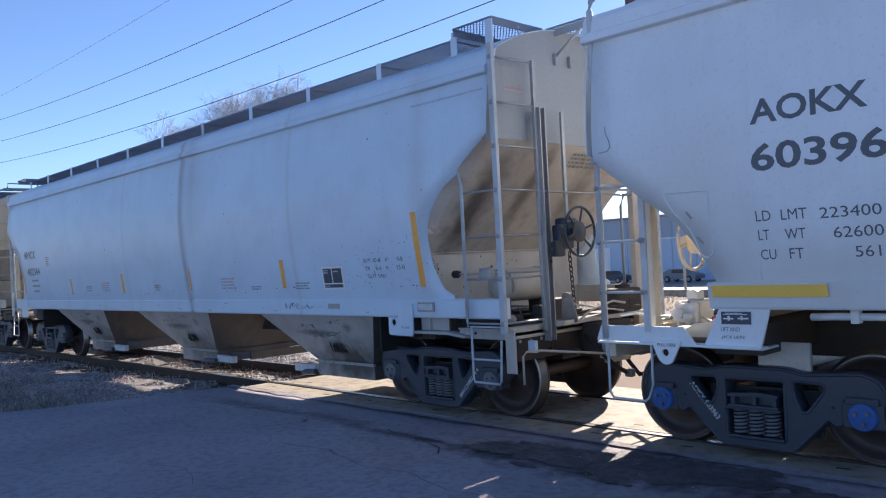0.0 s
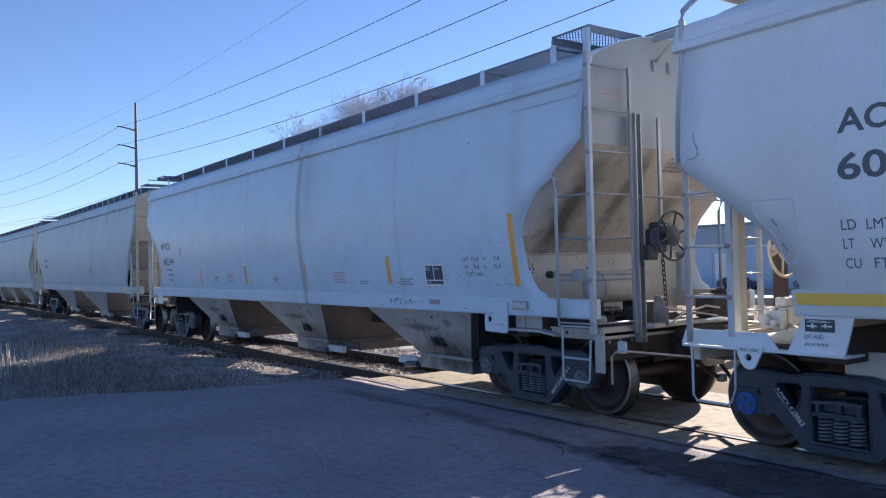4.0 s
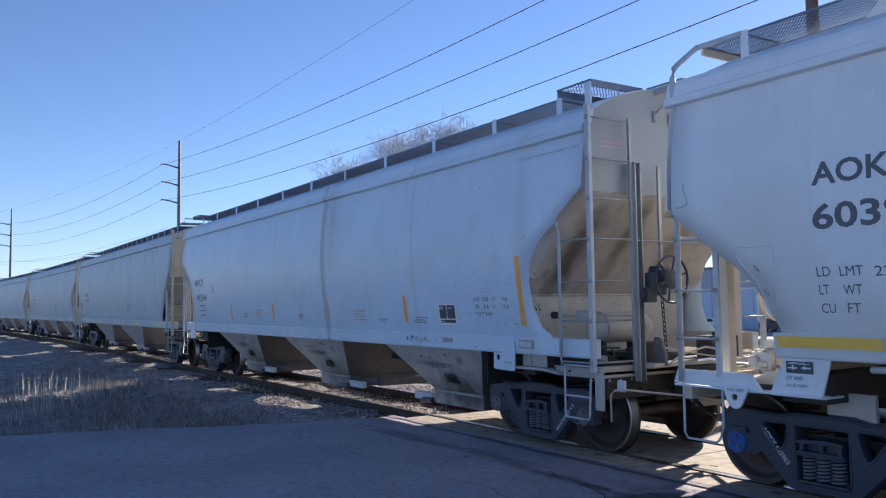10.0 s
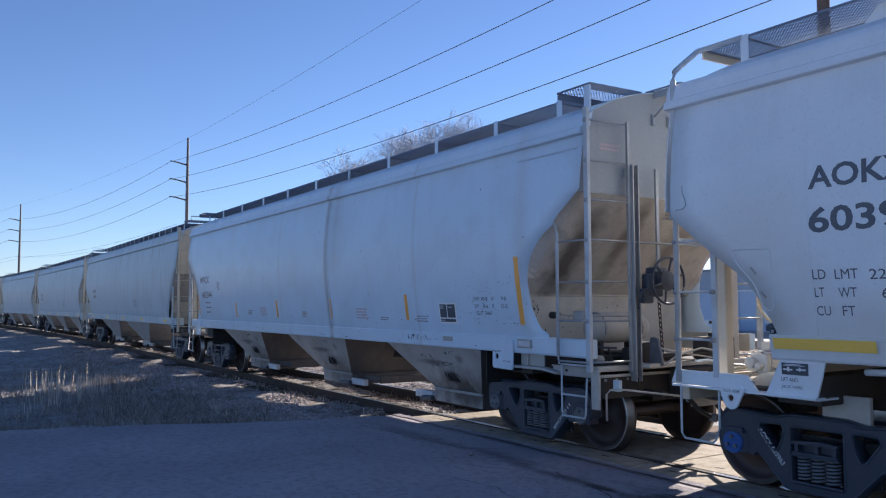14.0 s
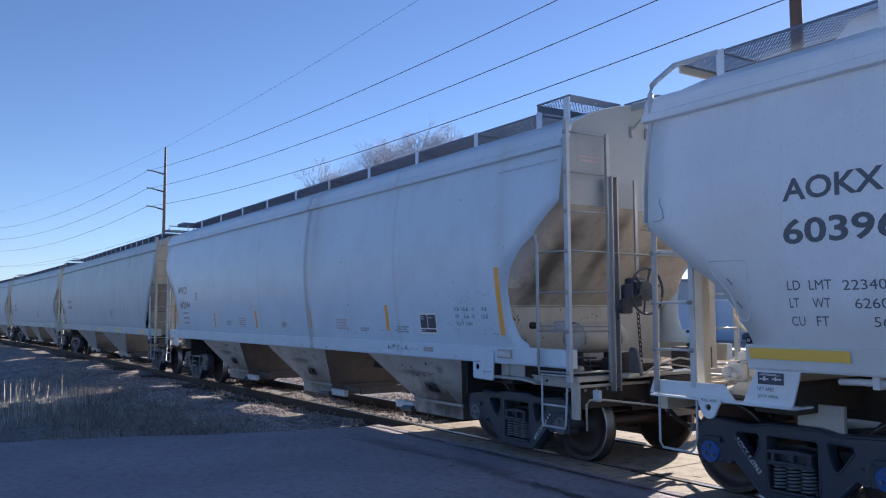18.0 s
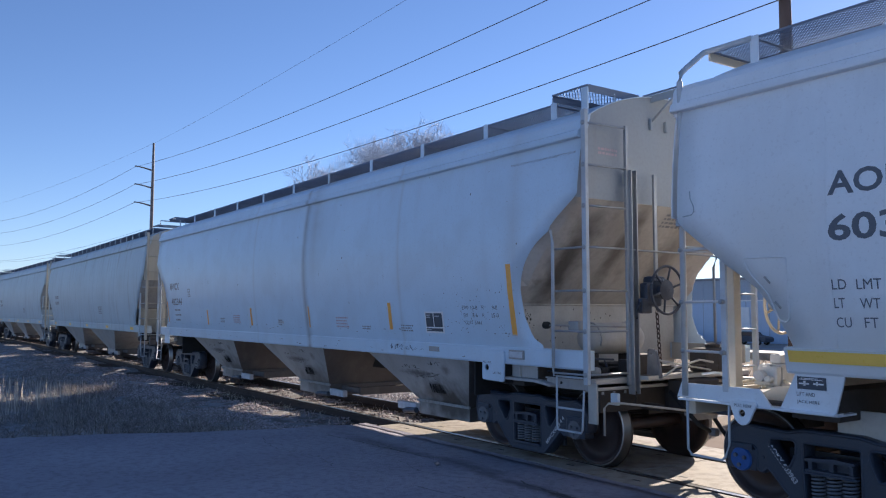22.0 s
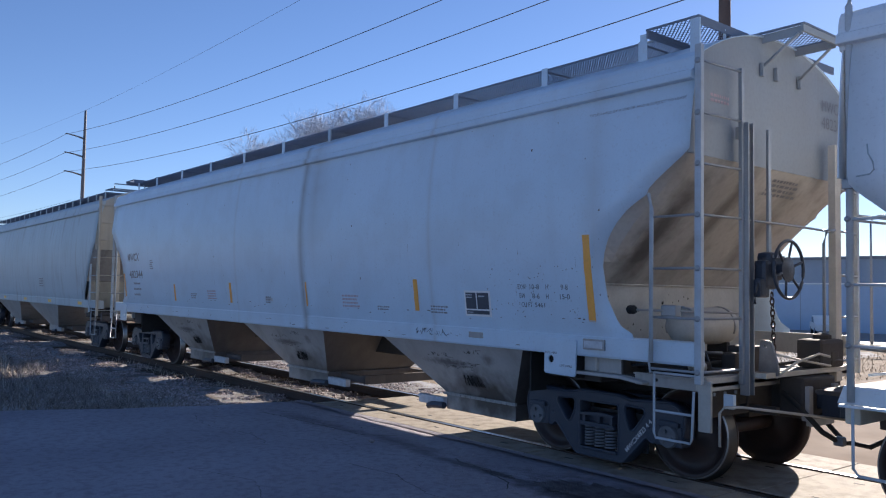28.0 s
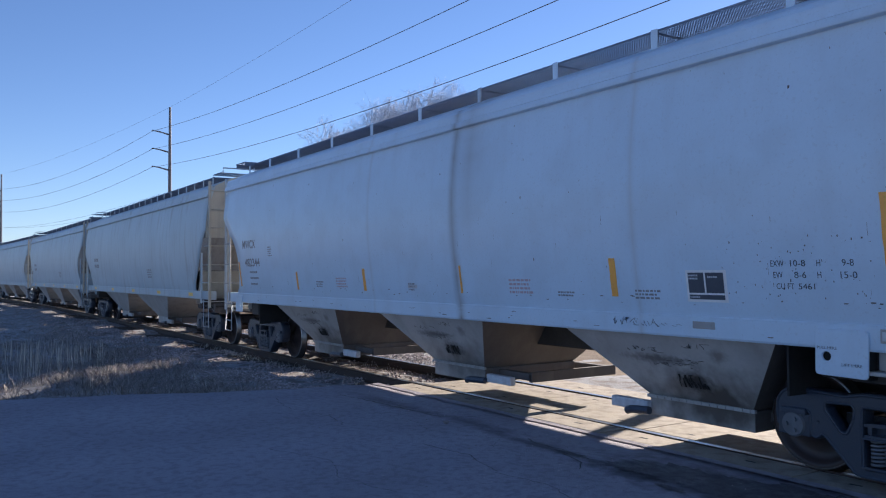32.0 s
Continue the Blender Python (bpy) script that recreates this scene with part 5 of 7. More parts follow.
tagged(conform(bars(2, 0.30, 0.07, 6), C, "small_print", FADED_INK, -3.85 - M, 1.565), kind="stuff")
tagged(conform(bars(3, 0.42, 0.11, 7), C, "small_print", FADED_INK, -2.64 - M, 1.56), kind="stuff")
tagged(conform(bars(3, 0.22, 0.13, 8), C, "small_print", FADED_INK, -7.25 - M, 1.58), kind="stuff")
conform(patch(0.27, 0.055), C, "sticker", PALE_INK, -7.27 - M, 1.62)
tagged(conform(bars(4, 0.45, 0.19, 9), C, "small_print", RED_INK, -9.75 - M, 1.60), kind="stuff")
tagged(conform(bars(3, 0.35, 0.12, 10), C, "small_print", FADED_INK, -10.6 - M, 1.60), kind="stuff")
tagged(conform(bars(5, 0.22, 0.22, 11), C, "small_print", FADED_INK, -12.9 - M, 2.22), kind="stuff")
for x, lean, z0, h, w in ((-0.02, -0.015, 1.56, 0.89, 0.105), (-2.98, 0.0, 1.585, 0.41, 0.10), (-5.90, 0.0, 1.57, 0.38, 0.10), (-8.72, 0.0, 1.56, 0.37, 0.10), (-11.53, 0.0, 1.54, 0.35, 0.09), (-14.78, 0.0, 1.58, 0.55, 0.09)):
    conform(patch(w, h, 10, lean, 0.008, int(-x * 10)), C, "reflector_strip", ORANGE, x - M, z0, "faded orange reflector strip" if x > -3 else "", 0.007)
# stencilled panel with a pale border
conform(patch(0.47, 0.305), C, "stencil_border", WHITE_PLAIN, -1.96 - M, 1.555, "", 0.006)
for a, b, c, d in ((-1.93, -1.745, 1.642, 1.836), (-1.725, -1.522, 1.642, 1.836), (-1.93, -1.522, 1.580, 1.624)):
    conform(patch(b - a, d - c), C, "stencil_field", INK, a - M, c, "dark stencilled service panel", 0.010)
for x, z, w, h, k in ((-1.92, 1.765, 0.12, 0.06, 3), (-1.92, 1.590, 0.13, 0.024, 4), (-1.70, 1.78, 0.12, 0.03, 5)):
    tagged(conform(bars(2 if h > 0.05 else 1, w, h, k), C, "small_print", PALE_INK, x - M, z, lift=0.013), kind="stuff")
conform(patch(0.010, 0.13, 4, -0.002, 0.003), C, "peeling_edge", PALE_INK, -0.018 - M, 1.565, "", 0.010)
conform(patch(0.085, 0.012, 1), C, "peeling_edge", PALE_INK, -0.01 - M, 1.563, "", 0.010)
for text, x, z, h, w in (("PULL HERE", -0.63, 1.20, 0.022, 0.17), ("LIFT HERE", -0.42, 1.07, 0.022, 0.17)):
    me = words(text, 1.0)
    xs = [v.co.x for v in me.vertices]
    ys = [v.co.y for v in me.vertices]
    me.transform(Matrix.Diagonal((w / (max(xs) - min(xs)), h / (max(ys) - min(ys)), 1, 1)))
    me.transform(Matrix.Translation((x - M, -1.55, z)) @ Matrix.Rotation(radians(90), 4, "X"))
    me.materials.append(INK)
    tagged(new("lettering", me), kind="stuff").parent = C


def scribble(car, mid, x, z, w, h, mat, seed, y=None, strokes=9, r=0.004):
    """A row of short hand-drawn strokes, none alike."""
    rnd = random.Random(seed)
    bm = bmesh.new()
    for i in range(strokes):
        u, v = x + w * (i + rnd.uniform(0, 0.6)) / strokes, z + h * rnd.uniform(0.2, 0.7)
        pts = []
        for k in range(rnd.randint(3, 6)):
            zz = max(z, min(z + h, v))
            pts.append((u, -(half(max(zz, 1.2)) + 0.031) if y is None else y(zz), zz))
            u += rnd.uniform(-0.5, 0.9) * w / strokes
            v += rnd.choice((-1, 1)) * rnd.uniform(0.2, 0.9) * h
        tube(bm, pts, r * rnd.uniform(0.6, 1.2), 4)
    return tagged(fit("chalk_scrawl", bm, mat, car, mid), kind="stuff")


scribble(C, M, -3.0, 1.29, 0.62, 0.075, INK, 3, None, 13, 0.0028)
scribble(C, M, -2.35, 1.30, 0.22, 0.03, INK, 4, None, 3, 0.002)
# pits, dents and rust spots
rnd = random.Random(11)
vs, fs = [], []
for i in range(90):
    if i < 55:
        x, z = rnd.gauss(-0.75, 0.55), rnd.uniform(1.6, 2.15)
    elif i < 62:
        x, z = rnd.gauss(0.16, 0.10), rnd.uniform(1.9, 2.9)
    else:
        x, z = rnd.uniform(-14, 1), rnd.uniform(1.5, 3.9)
    if x > 0.2 or x < -15:
        continue
    s = rnd.uniform(0.004, 0.011) * (1.8 if i > 72 else 1)
    q = s * rnd.uniform(0.8, 2.2)
    k = len(vs)
    vs.extend([(x - M + a, -(half(z + b) + 0.005), z + b) for a, b in ((0, 0), (s, 0), (s, q), (0, q))])
    fs.append((k, k + 1, k + 2, k + 3))
me = bpy.data.meshes.new("rust_spots")
me.from_pydata(vs, [], fs)
me.materials.append(GRIME_PATCH)
spots = tagged(new("rust_spots", me), kind="stuff")
spots.parent = C
# grease on the hopper faces
for k, (a0, a1, b0, b1) in enumerate(HOPPERS):
    def face_y(z):
        return -(1.04 + 0.40 * (z - 0.49) / 0.745) - 0.012
    scribble(C, M, (b0 + b1) / 2 - 0.16, 0.65, 0.36, 0.13, BLACK, 20 + k, face_y, 22, 0.0045)
    for j, (dx, zz, ww, hh) in enumerate(((-0.5, 1.0, 0.5, 0.05), (0.1, 0.92, 0.4, 0.03), (0.3, 1.08, 0.3, 0.05), (-0.2, 0.86, 0.6, 0.04))):
        scribble(C, M, (a0 + a1) / 2 + dx, zz, ww, hh, GRIME_PATCH, 30 + k * 7 + j, face_y, 7, 0.003)
    fit("gate_flange", box(bmesh.new(), b0 - 0.05, b1 + 0.05, -1.085, -1.045, 0.470, 0.505, 0.004), GRIMY, C, M)
    for i in range(14):
        fit("rivet", box(bmesh.new(), b0 + (b1 - b0) * i / 13 - 0.012, b0 + (b1 - b0) * i / 13 + 0.012, -1.098, -1.085, 0.476, 0.499, 0.0), GRIMY, C, M)
# numbers on the end
for text, z, h, w in (("MWCX", 3.93, 0.13, 0.5), ("482344", 3.74, 0.13, 0.56)):
    me = words(text, 1.0)
    xs = [v.co.x for v in me.vertices]
    ys = [v.co.y for v in me.vertices]
    me.transform(Matrix.Diagonal((w / (max(xs) - min(xs)), h / (max(ys) - min(ys)), 1, 1)))
    me.transform(Matrix.Translation((1.217 - M, 0.90, z)) @ Matrix.Rotation(radians(90), 4, "Z") @ Matrix.Rotation(radians(90), 4, "X"))
    me.materials.append(FADED_INK)
    tagged(new("lettering", me), kind="stuff").parent = C
me = bars(2, 0.36, 0.1, 44)
me.transform(Matrix.Translation((1.217 - M, -1.28, 3.68)) @ Matrix.Rotation(radians(90), 4, "Z") @ Matrix.Rotation(radians(90), 4, "X"))
me.materials.append(RED_INK)
tagged(new("warning_print", me), kind="stuff").parent = C
me = bars(4, 0.62, 0.24, 45)
me.transform(Matrix.Translation((0.99 - M, 0.0, 2.92)) @ Matrix.Rotation(radians(90), 4, "Z") @ Matrix.Rotation(radians(135), 4, "X"))
me.materials.append(FADED_INK)
tagged(new("small_print", me), kind="stuff").parent = C
# number along the truck's diagonal
me = words("MWCX4823 4 4", 1.0, bold=0.022)
xs = [v.co.x for v in me.vertices]
me.transform(Matrix.Diagonal((0.47 / max(xs), 0.066, 1, 1)))
me.transform(Matrix.Translation((0.16 - M, -1.149, 0.215)) @ Matrix.Rotation(radians(-48), 4, "Y") @ Matrix.Rotation(radians(90), 4, "X"))
me.materials.append(PALE_INK)
tagged(new("frame_lettering", me), kind="stuff").parent = C


def scuffs(car, mid, count, x0, x1, z0, z1, mat, seed, wide, tall):
    """Scattered scratches and chips lying on the near side."""
    rnd = random.Random(seed)
    vs, fs = [], []
    for i in range(count):
        x, z = rnd.uniform(x0, x1), rnd.uniform(z0, z1)
        w, h = wide * rnd.uniform(0.3, 1.0), tall * rnd.uniform(0.3, 1.0)
        k = len(vs)
        vs.extend([(x - mid + a * w + rnd.uniform(-0.2, 0.2) * w, -(half(z + b * h) + (0.005 if z > 1.43 else 0.0305)), z + b * h) for a, b in ((0, 0), (1, 0), (1, 1), (0, 1))])
        fs.append((k, k + 1, k + 2, k + 3))
    me = bpy.data.meshes.new("scuffs")
    me.from_pydata(vs, [], fs)
    me.materials.append(mat)
    ob = tagged(new("scuffs", me), kind="stuff")
    ob.parent = car
    return ob


scuffs(C, M, 46, -15.0, 0.1, 1.50, 1.60, GRIME_PATCH, 51, 0.05, 0.012)
scuffs(C, M, 40, -15.0, 0.1, 1.55, 3.8, FADED_INK, 52, 0.012, 0.02)
scuffs(C, M, 30, -14.0, 0.1, 1.6, 2.6, GRIME_PATCH, 53, 0.004, 0.12)
scuffs(C, M, 26, -1.2, 0.15, 1.58, 2.1, GRIME_PATCH, 54, 0.012, 0.016)
scuffs(C, M, 24, -14.5, -1.0, 1.24, 1.36, GRIME_PATCH, 55, 0.10, 0.010)

# brake rods and hoses between the end sill and the truck
slab("slack_adjuster", 0.9, 1.5, -0.62, -0.54, 0.72, 0.80, DIRTY, C, M, "grimy brake slack adjuster", 0.02)
bar("brake_rod", [(1.45, -0.58, 0.76), (0.9, -0.5, 0.70), (0.2, -0.35, 0.62)], 0.018, DIRTY, C, M)
bar("brake_rod", [(1.35, -0.85, 0.95), (1.30, -0.8, 0.82), (1.0, -0.7, 0.74)], 0.014, DIRTY, C, M)
bar("train_line_hose", [(1.42, -0.35, 0.92), (1.62, -0.38, 0.78), (1.78, -0.30, 0.58), (1.86, -0.18, 0.50)], 0.026, BLACK, C, M, "black air hose with a coupling")
slab("hose_coupling", 1.83, 1.93, -0.20, -0.12, 0.45, 0.54, STEEL_WORN, C, M, "", 0.02)
bar("brake_lever", [(1.50, -0.62, 1.08), (1.60, -0.45, 1.22), (1.66, -0.10, 1.30), (1.62, 0.2, 1.26)], 0.013, TANK, C, M)
bar("brake_lever", [(1.46, -0.58, 1.30), (1.58, -0.30, 1.24), (1.70, 0.05, 1.18)], 0.011, TANK, C, M)
for x, y in ((1.235, -1.33), (1.235, -1.15), (1.235, -0.97)):
    slab("sill_bolt", x + 0.035, x + 0.05, y, y + 0.03, 0.93, 0.96, GALV, C, M, bevel=0.003)

# ---- fittings and marks of the car ahead ----
A, D = AHEAD_MID, ahead_car
write("AOKX", 4.12, 2.813, 0.20, 0.882, SLATE, D, A, label="large black stencilled letters")
write("603963", 4.11, 2.436, 0.222, 1.20, SLATE, D, A, label="large black stencilled digits")
for text, x, z, w in (("LD", 4.107, 2.044, 0.122), ("LMT", 4.31, 2.042, 0.20), ("223400", 4.604, 2.032, 0.435), ("LT", 4.112, 1.892, 0.09), ("WT", 4.325, 1.888, 0.16), ("62600", 4.69, 1.88, 0.35), ("CU", 4.115, 1.735, 0.125), ("FT", 4.345, 1.735, 0.11), ("5612", 4.83, 1.73, 0.27)):
    write(text, x, z, 0.082, w, SLATE, D, A)
conform(patch(0.945, 0.098, 4), D, "reflector_strip", YELLOW, 3.665 - A, 1.433, "bright yellow reflector strip", 0.038)
conform(patch(0.945, 0.098, 4), D, "reflector_strip", YELLOW, 7.4 - A, 1.433, "", 0.038)
# raised doubler on the sheet, with two slots, and a bent weld bead
bm = bmesh.new()
ring = rounded([(3.29, 2.345), (3.72, 2.335), (3.70, 1.80), (3.66, 1.765), (3.60, 1.79), (3.52, 2.02), (3.36, 2.20)], 0.04)
tube(bm, [(x, -(half(z) + 0.003), z) for x, z in ring], 0.009, 5, True)
fit("doubler_edge", bm, WHITE, D, A, "", True)
for x, z in ((3.50, 2.17), (3.58, 1.95)):
    bar("slot_weld", [(x, -half(z) - 0.004, z), (x + 0.05, -half(z - 0.06) - 0.004, z - 0.06)], 0.010, GRIMY, D, A)
bar("weld_bead", [(2.74, -half(3.02) - 0.004, 3.02), (2.745, -half(2.95) - 0.004, 2.95), (2.78, -half(2.88) - 0.004, 2.88), (2.79, -half(2.82) - 0.004, 2.82), (2.76, -half(2.79) - 0.004, 2.79), (2.66, -half(2.78) - 0.004, 2.78)], 0.006, CREAM, D, A)
for x in (4.10, 6.9, 9.7):
    bar("sheet_seam", [(x, -half(z) - 0.001, z) for z in [1.56 + 0.12 * i for i in range(21)]], 0.004, WHITE, D, A)
# corner ladder with its curved top rail
lad = bar("corner_ladder", [(3.12, -1.15, 4.53), (2.66, -1.16, 4.53), (2.60, -1.20, 4.515), (2.575, -1.46, 4.31), (2.57, -1.53, 4.25), (2.565, -1.55, 4.15), (2.565, -1.55, 3.9), (2.555, -1.55, 1.05)], 0.030, LADDER_WHITE, D, A, "white corner ladder rail with a curved top")
slab("ladder_rail", 2.975, 3.035, -1.545, -1.515, 1.12, 2.52, LADDER_WHITE, lad, A)
for z in (2.465, 1.955, 1.482):
    bar("rung", [(2.54, -1.555, z), (3.01, -1.54, z)], 0.0125, LADDER_WHITE, lad, A)
    for x in (2.555, 3.005):
        fit("rung_bolt", lathe(bmesh.new(), [(0.012, -1.60), (0.024, -1.59), (0.024, -1.53)], 8, "y"), GALV, lad, A).location = (x, 0, z)
slab("ladder_cleat", 2.52, 2.62, -1.60, -1.52, 2.70, 2.78, GALV, lad, A)
slab("step_post", 2.80, 2.93, -1.27, -1.16, 1.05, 2.56, IVORY, D, A, "cream upright post", 0.012)
bar("post_hook", [(2.90, -1.45, 2.55), (2.98, -1.52, 2.53), (3.02, -1.53, 2.44)], 0.016, LADDER_WHITE, D, A)
for z in (2.44, 2.40):
    bar("hand_rail", [(2.56, -1.5, z + 0.06), (2.75, -0.6, z + 0.05), (2.75, 0.8, z + 0.05)], 0.011, LADDER_WHITE, D, A)
bar("hand_rail", [(2.85, -1.22, 2.50), (3.0, -1.50, 2.50)], 0.011, LADDER_WHITE, D, A)
plate("end_beam", [(2.45, 1.035), (3.08, 1.03), (3.42, 1.015), (3.47, 1.02), (3.35, 1.165), (3.05, 1.165), (2.50, 1.165)], [], -1.525, 0.012, WHITE, D, A, "white end beam")
slab("beam_flange", 2.45, 4.05, -1.54, -1.40, 1.0, 1.022, WHITE, D, A)
plate("towing_lug", rounded([(3.065, 1.05), (3.345, 1.045), (3.30, 0.96), (3.25, 0.86), (3.19, 0.835), (3.13, 0.87), (3.09, 0.96)], 0.03), [disc(3.19, 0.945, 0.038)], -1.555, 0.014, WHITE, D, A, "white towing lug with an eye")
plate("jacking_plate", [(3.70, 1.335), (4.125, 1.335), (4.035, 1.005), (3.545, 1.02)], [], -1.50, 0.014, WHITE, D, A, "white jacking plate below the sill")
slab("jack_shelf", 3.53, 4.05, -1.50, -1.20, 0.99, 1.01, WHITE, D, A)
for text, x, z, h, w in (("PULL HERE", 3.115, 1.0, 0.028, 0.18), ("LIFT AND", 3.70, 1.145, 0.034, 0.165), ("JACK HERE", 3.705, 1.085, 0.034, 0.205)):
    me = words(text, 1.0)
    xs = [v.co.x for v in me.vertices]
    ys = [v.co.y for v in me.vertices]
    me.transform(Matrix.Diagonal((w / (max(xs) - min(xs)), h / (max(ys) - min(ys)), 1, 1)))
    me.transform(Matrix.Translation((x - A, -1.572 if text == "PULL HERE" else -1.517, z)) @ Matrix.Rotation(radians(90), 4, "X"))
    me.materials.append(INK)
    tagged(new("lettering", me), kind="stuff").parent = D
slab("diagram_plate", 3.713, 3.97, -1.522, -1.515, 1.205, 1.31, INK, D, A, "black diagram plate with white marks", 0.0)
for i, (x0, x1, z0, z1) in enumerate(((3.73, 3.82, 1.245, 1.258), (3.77, 3.79, 1.235, 1.275), (3.86, 3.95, 1.248, 1.261), (3.885, 3.90, 1.24, 1.275), (3.73, 3.94, 1.285, 1.29), (3.75, 3.90, 1.295, 1.30))):
    slab("diagram_mark", x0, x1, -1.5245, -1.5225, z0, z1, WHITE_PLAIN, D, A, bevel=0.0)
bar("stirrup_step", [(2.555, -1.52, 1.04), (2.56, -1.53, 0.54), (2.60, -1.53, 0.49), (2.94, -1.53, 0.485), (2.98, -1.53, 0.52), (3.02, -1.52, 0.64), (3.025, -1.52, 1.04)], 0.0125, LADDER_WHITE, D, A, "white bent stirrup step")
# plate added over the coupler gap to keep sun spots off the road
slab("buffer_plate", 1.86, 2.46, -0.70, 0.78, 0.98, 1.02, DIRTY, D, A)
# brake gear in the recess
valve = slab("brake_valve", 2.98, 3.20, -0.92, -0.66, 1.12, 1.36, LADDER_WHITE, D, A, "white brake valve housing", 0.03)
for k in range(4):
    fit("valve_bolt", box(bmesh.new(), 3.0 + 0.05 * k, 3.02 + 0.05 * k, -0.945, -0.92, 1.14 + 0.06 * (k % 2), 1.165 + 0.06 * (k % 2), 0.003), GALV, valve, A)
fit("valve_cover", lathe(bmesh.new(), [(0.05, -1.0), (0.085, -0.99), (0.09, -0.92)], 14, "y"), LADDER_WHITE, valve, A).location = (3.09, 0, 1.25)
slab("gear_guard", 2.93, 2.955, -0.34, 0.12, 1.72, 2.14, IVORY, D, A)
brake_wheel(D, A, 2.84, -0.35, 1.93, 0.29, IVORY, "cream hand-brake wheel")
slab("brake_gear_box", 2.9, 3.12, -0.5, -0.2, 1.80, 2.15, IVORY, D, A, "", 0.03)
slab("valve_portion", 3.02, 3.20, -1.02, -0.94, 1.16, 1.34, LADDER_WHITE, D, A, "", 0.02)
slab("valve_portion", 2.84, 2.95, -0.86, -0.70, 1.14, 1.26, LADDER_WHITE, D, A, "", 0.02)
slab("valve_portion", 3.02, 3.14, -0.86, -0.72, 1.36, 1.45, LADDER_WHITE, D, A, "", 0.02)
for pts in ([(2.6, -1.3, 1.1), (2.75, -1.0, 1.16), (2.9, -0.8, 1.2)], [(2.6, -0.9, 1.12), (2.75, -0.3, 1.14), (2.7, 0.5, 1.12)], [(3.2, -0.9, 1.2), (3.4, -1.1, 1.18), (3.5, -1.3, 1.12), (3.9, -1.35, 1.12)]):
    bar("brake_pipe", pts, 0.014, IVORY, D, A)
bar("red_tag", [(3.42, -1.12, 1.22), (3.47, -1.14, 1.24), (3.50, -1.14, 1.22), (3.46, -1.13, 1.19), (3.42, -1.12, 1.21)], 0.009, RED_PAINT, D, A)
plate("deck_gusset", [(3.05, 1.03), (3.50, 1.02), (3.60, 1.30), (3.44, 1.18), (3.3, 1.17)], [], -1.20, 0.012, IVORY, D, A)
for x, y, z, r in ((2.93, -0.80, 1.30, 0.05), (3.05, -1.05, 1.25, 0.055), (3.14, -1.05, 1.22, 0.035), (2.90, -0.66, 1.18, 0.045)):
    bm = lathe(bmesh.new(), [(r * 0.5, -0.05), (r, -0.04), (r, 0.02), (r * 0.7, 0.05)], 14, "y")
    bmesh.ops.translate(bm, vec=(x, y, z), verts=bm.verts)
    fit("valve_cap", bm, LADDER_WHITE, valve, A)
for x, z in ((2.99, 1.15), (3.18, 1.15), (2.99, 1.33), (3.18, 1.33), (3.08, 1.345)):
    fit("flange_bolt", lathe(bmesh.new(), [(0.011, -0.94), (0.013, -0.935), (0.013, -0.92)], 6, "y"), GALV, valve, A).location = (x, 0, z)
bar("brake_pipe", [(2.93, -0.85, 1.14), (2.95, -1.0, 1.08), (3.05, -1.2, 1.07), (3.25, -1.3, 1.08)], 0.012, GALV, D, A)
bar("brake_pipe", [(2.60, -1.35, 1.25), (2.72, -1.30, 1.27), (2.80, -1.10, 1.22), (2.84, -0.85, 1.20)], 0.012, LADDER_WHITE, D, A)
# pipe under the sill, body bolster web
bar("train_pipe", [(4.4, -1.36, 1.26), (4.6, -1.40, 1.27), (9.5, -1.40, 1.27)], 0.030, WHITE, D, A)
for x in (4.75, 6.3, 7.9):
    slab("pipe_clip", x - 0.03, x + 0.03, -1.45, -1.36, 1.22, 1.34, WHITE, D, A)
slab("bolster_web", 3.79, 4.24, -1.05, -1.0, 0.73, 1.01, TANK, D, A)
slab("bolster_brace", 3.46, 3.76, -1.04, -1.02, 0.74, 0.80, GRIMY, D, A)
me = words("AOKX 603963", 1.0, bold=0.022)
xs = [v.co.x for v in me.vertices]
me.transform(Matrix.Diagonal((0.40 / max(xs), 0.07, 1, 1)))
me.transform(Matrix.Translation((3.17 - A, -1.149, 0.61)) @ Matrix.Rotation(radians(50), 4, "Y") @ Matrix.Rotation(radians(90), 4, "X"))
me.materials.append(PALE_INK)
tagged(new("frame_lettering", me), kind="stuff").parent = D
# far end rails, plain
for y in (1.55,):
    bar("corner_rail", [(2.57, y, 1.0), (2.57, y, 4.2)], 0.03, WHITE, D, A)
    for z in (2.465, 1.955, 1.482):
        bar("rung", [(2.56, y, z), (2.56, 0.95, z)], 0.0125, WHITE, D, A)
slab("end_post", 2.50, 2.58, 0.92, 1.0, 1.0, 2.6, IVORY, D, A)
slab("platform_beam", 2.60, 2.625, -1.13, 1.13, 4.44, 4.528, IVORY, D, A)
lattice(D, 2.63 - A, 3.1 - A, -0.47, 0.47, 4.54, WHITE)
# dome under the walk
bm = bmesh.new()
prism(bm, [(4.2, 4.30), (6.2, 4.30), (6.0, 4.50), (5.7, 4.56), (4.7, 4.56), (4.4, 4.50)], "y", -0.95, -0.40)
fit("hatch_saddle", bm, WHITE, D, A)

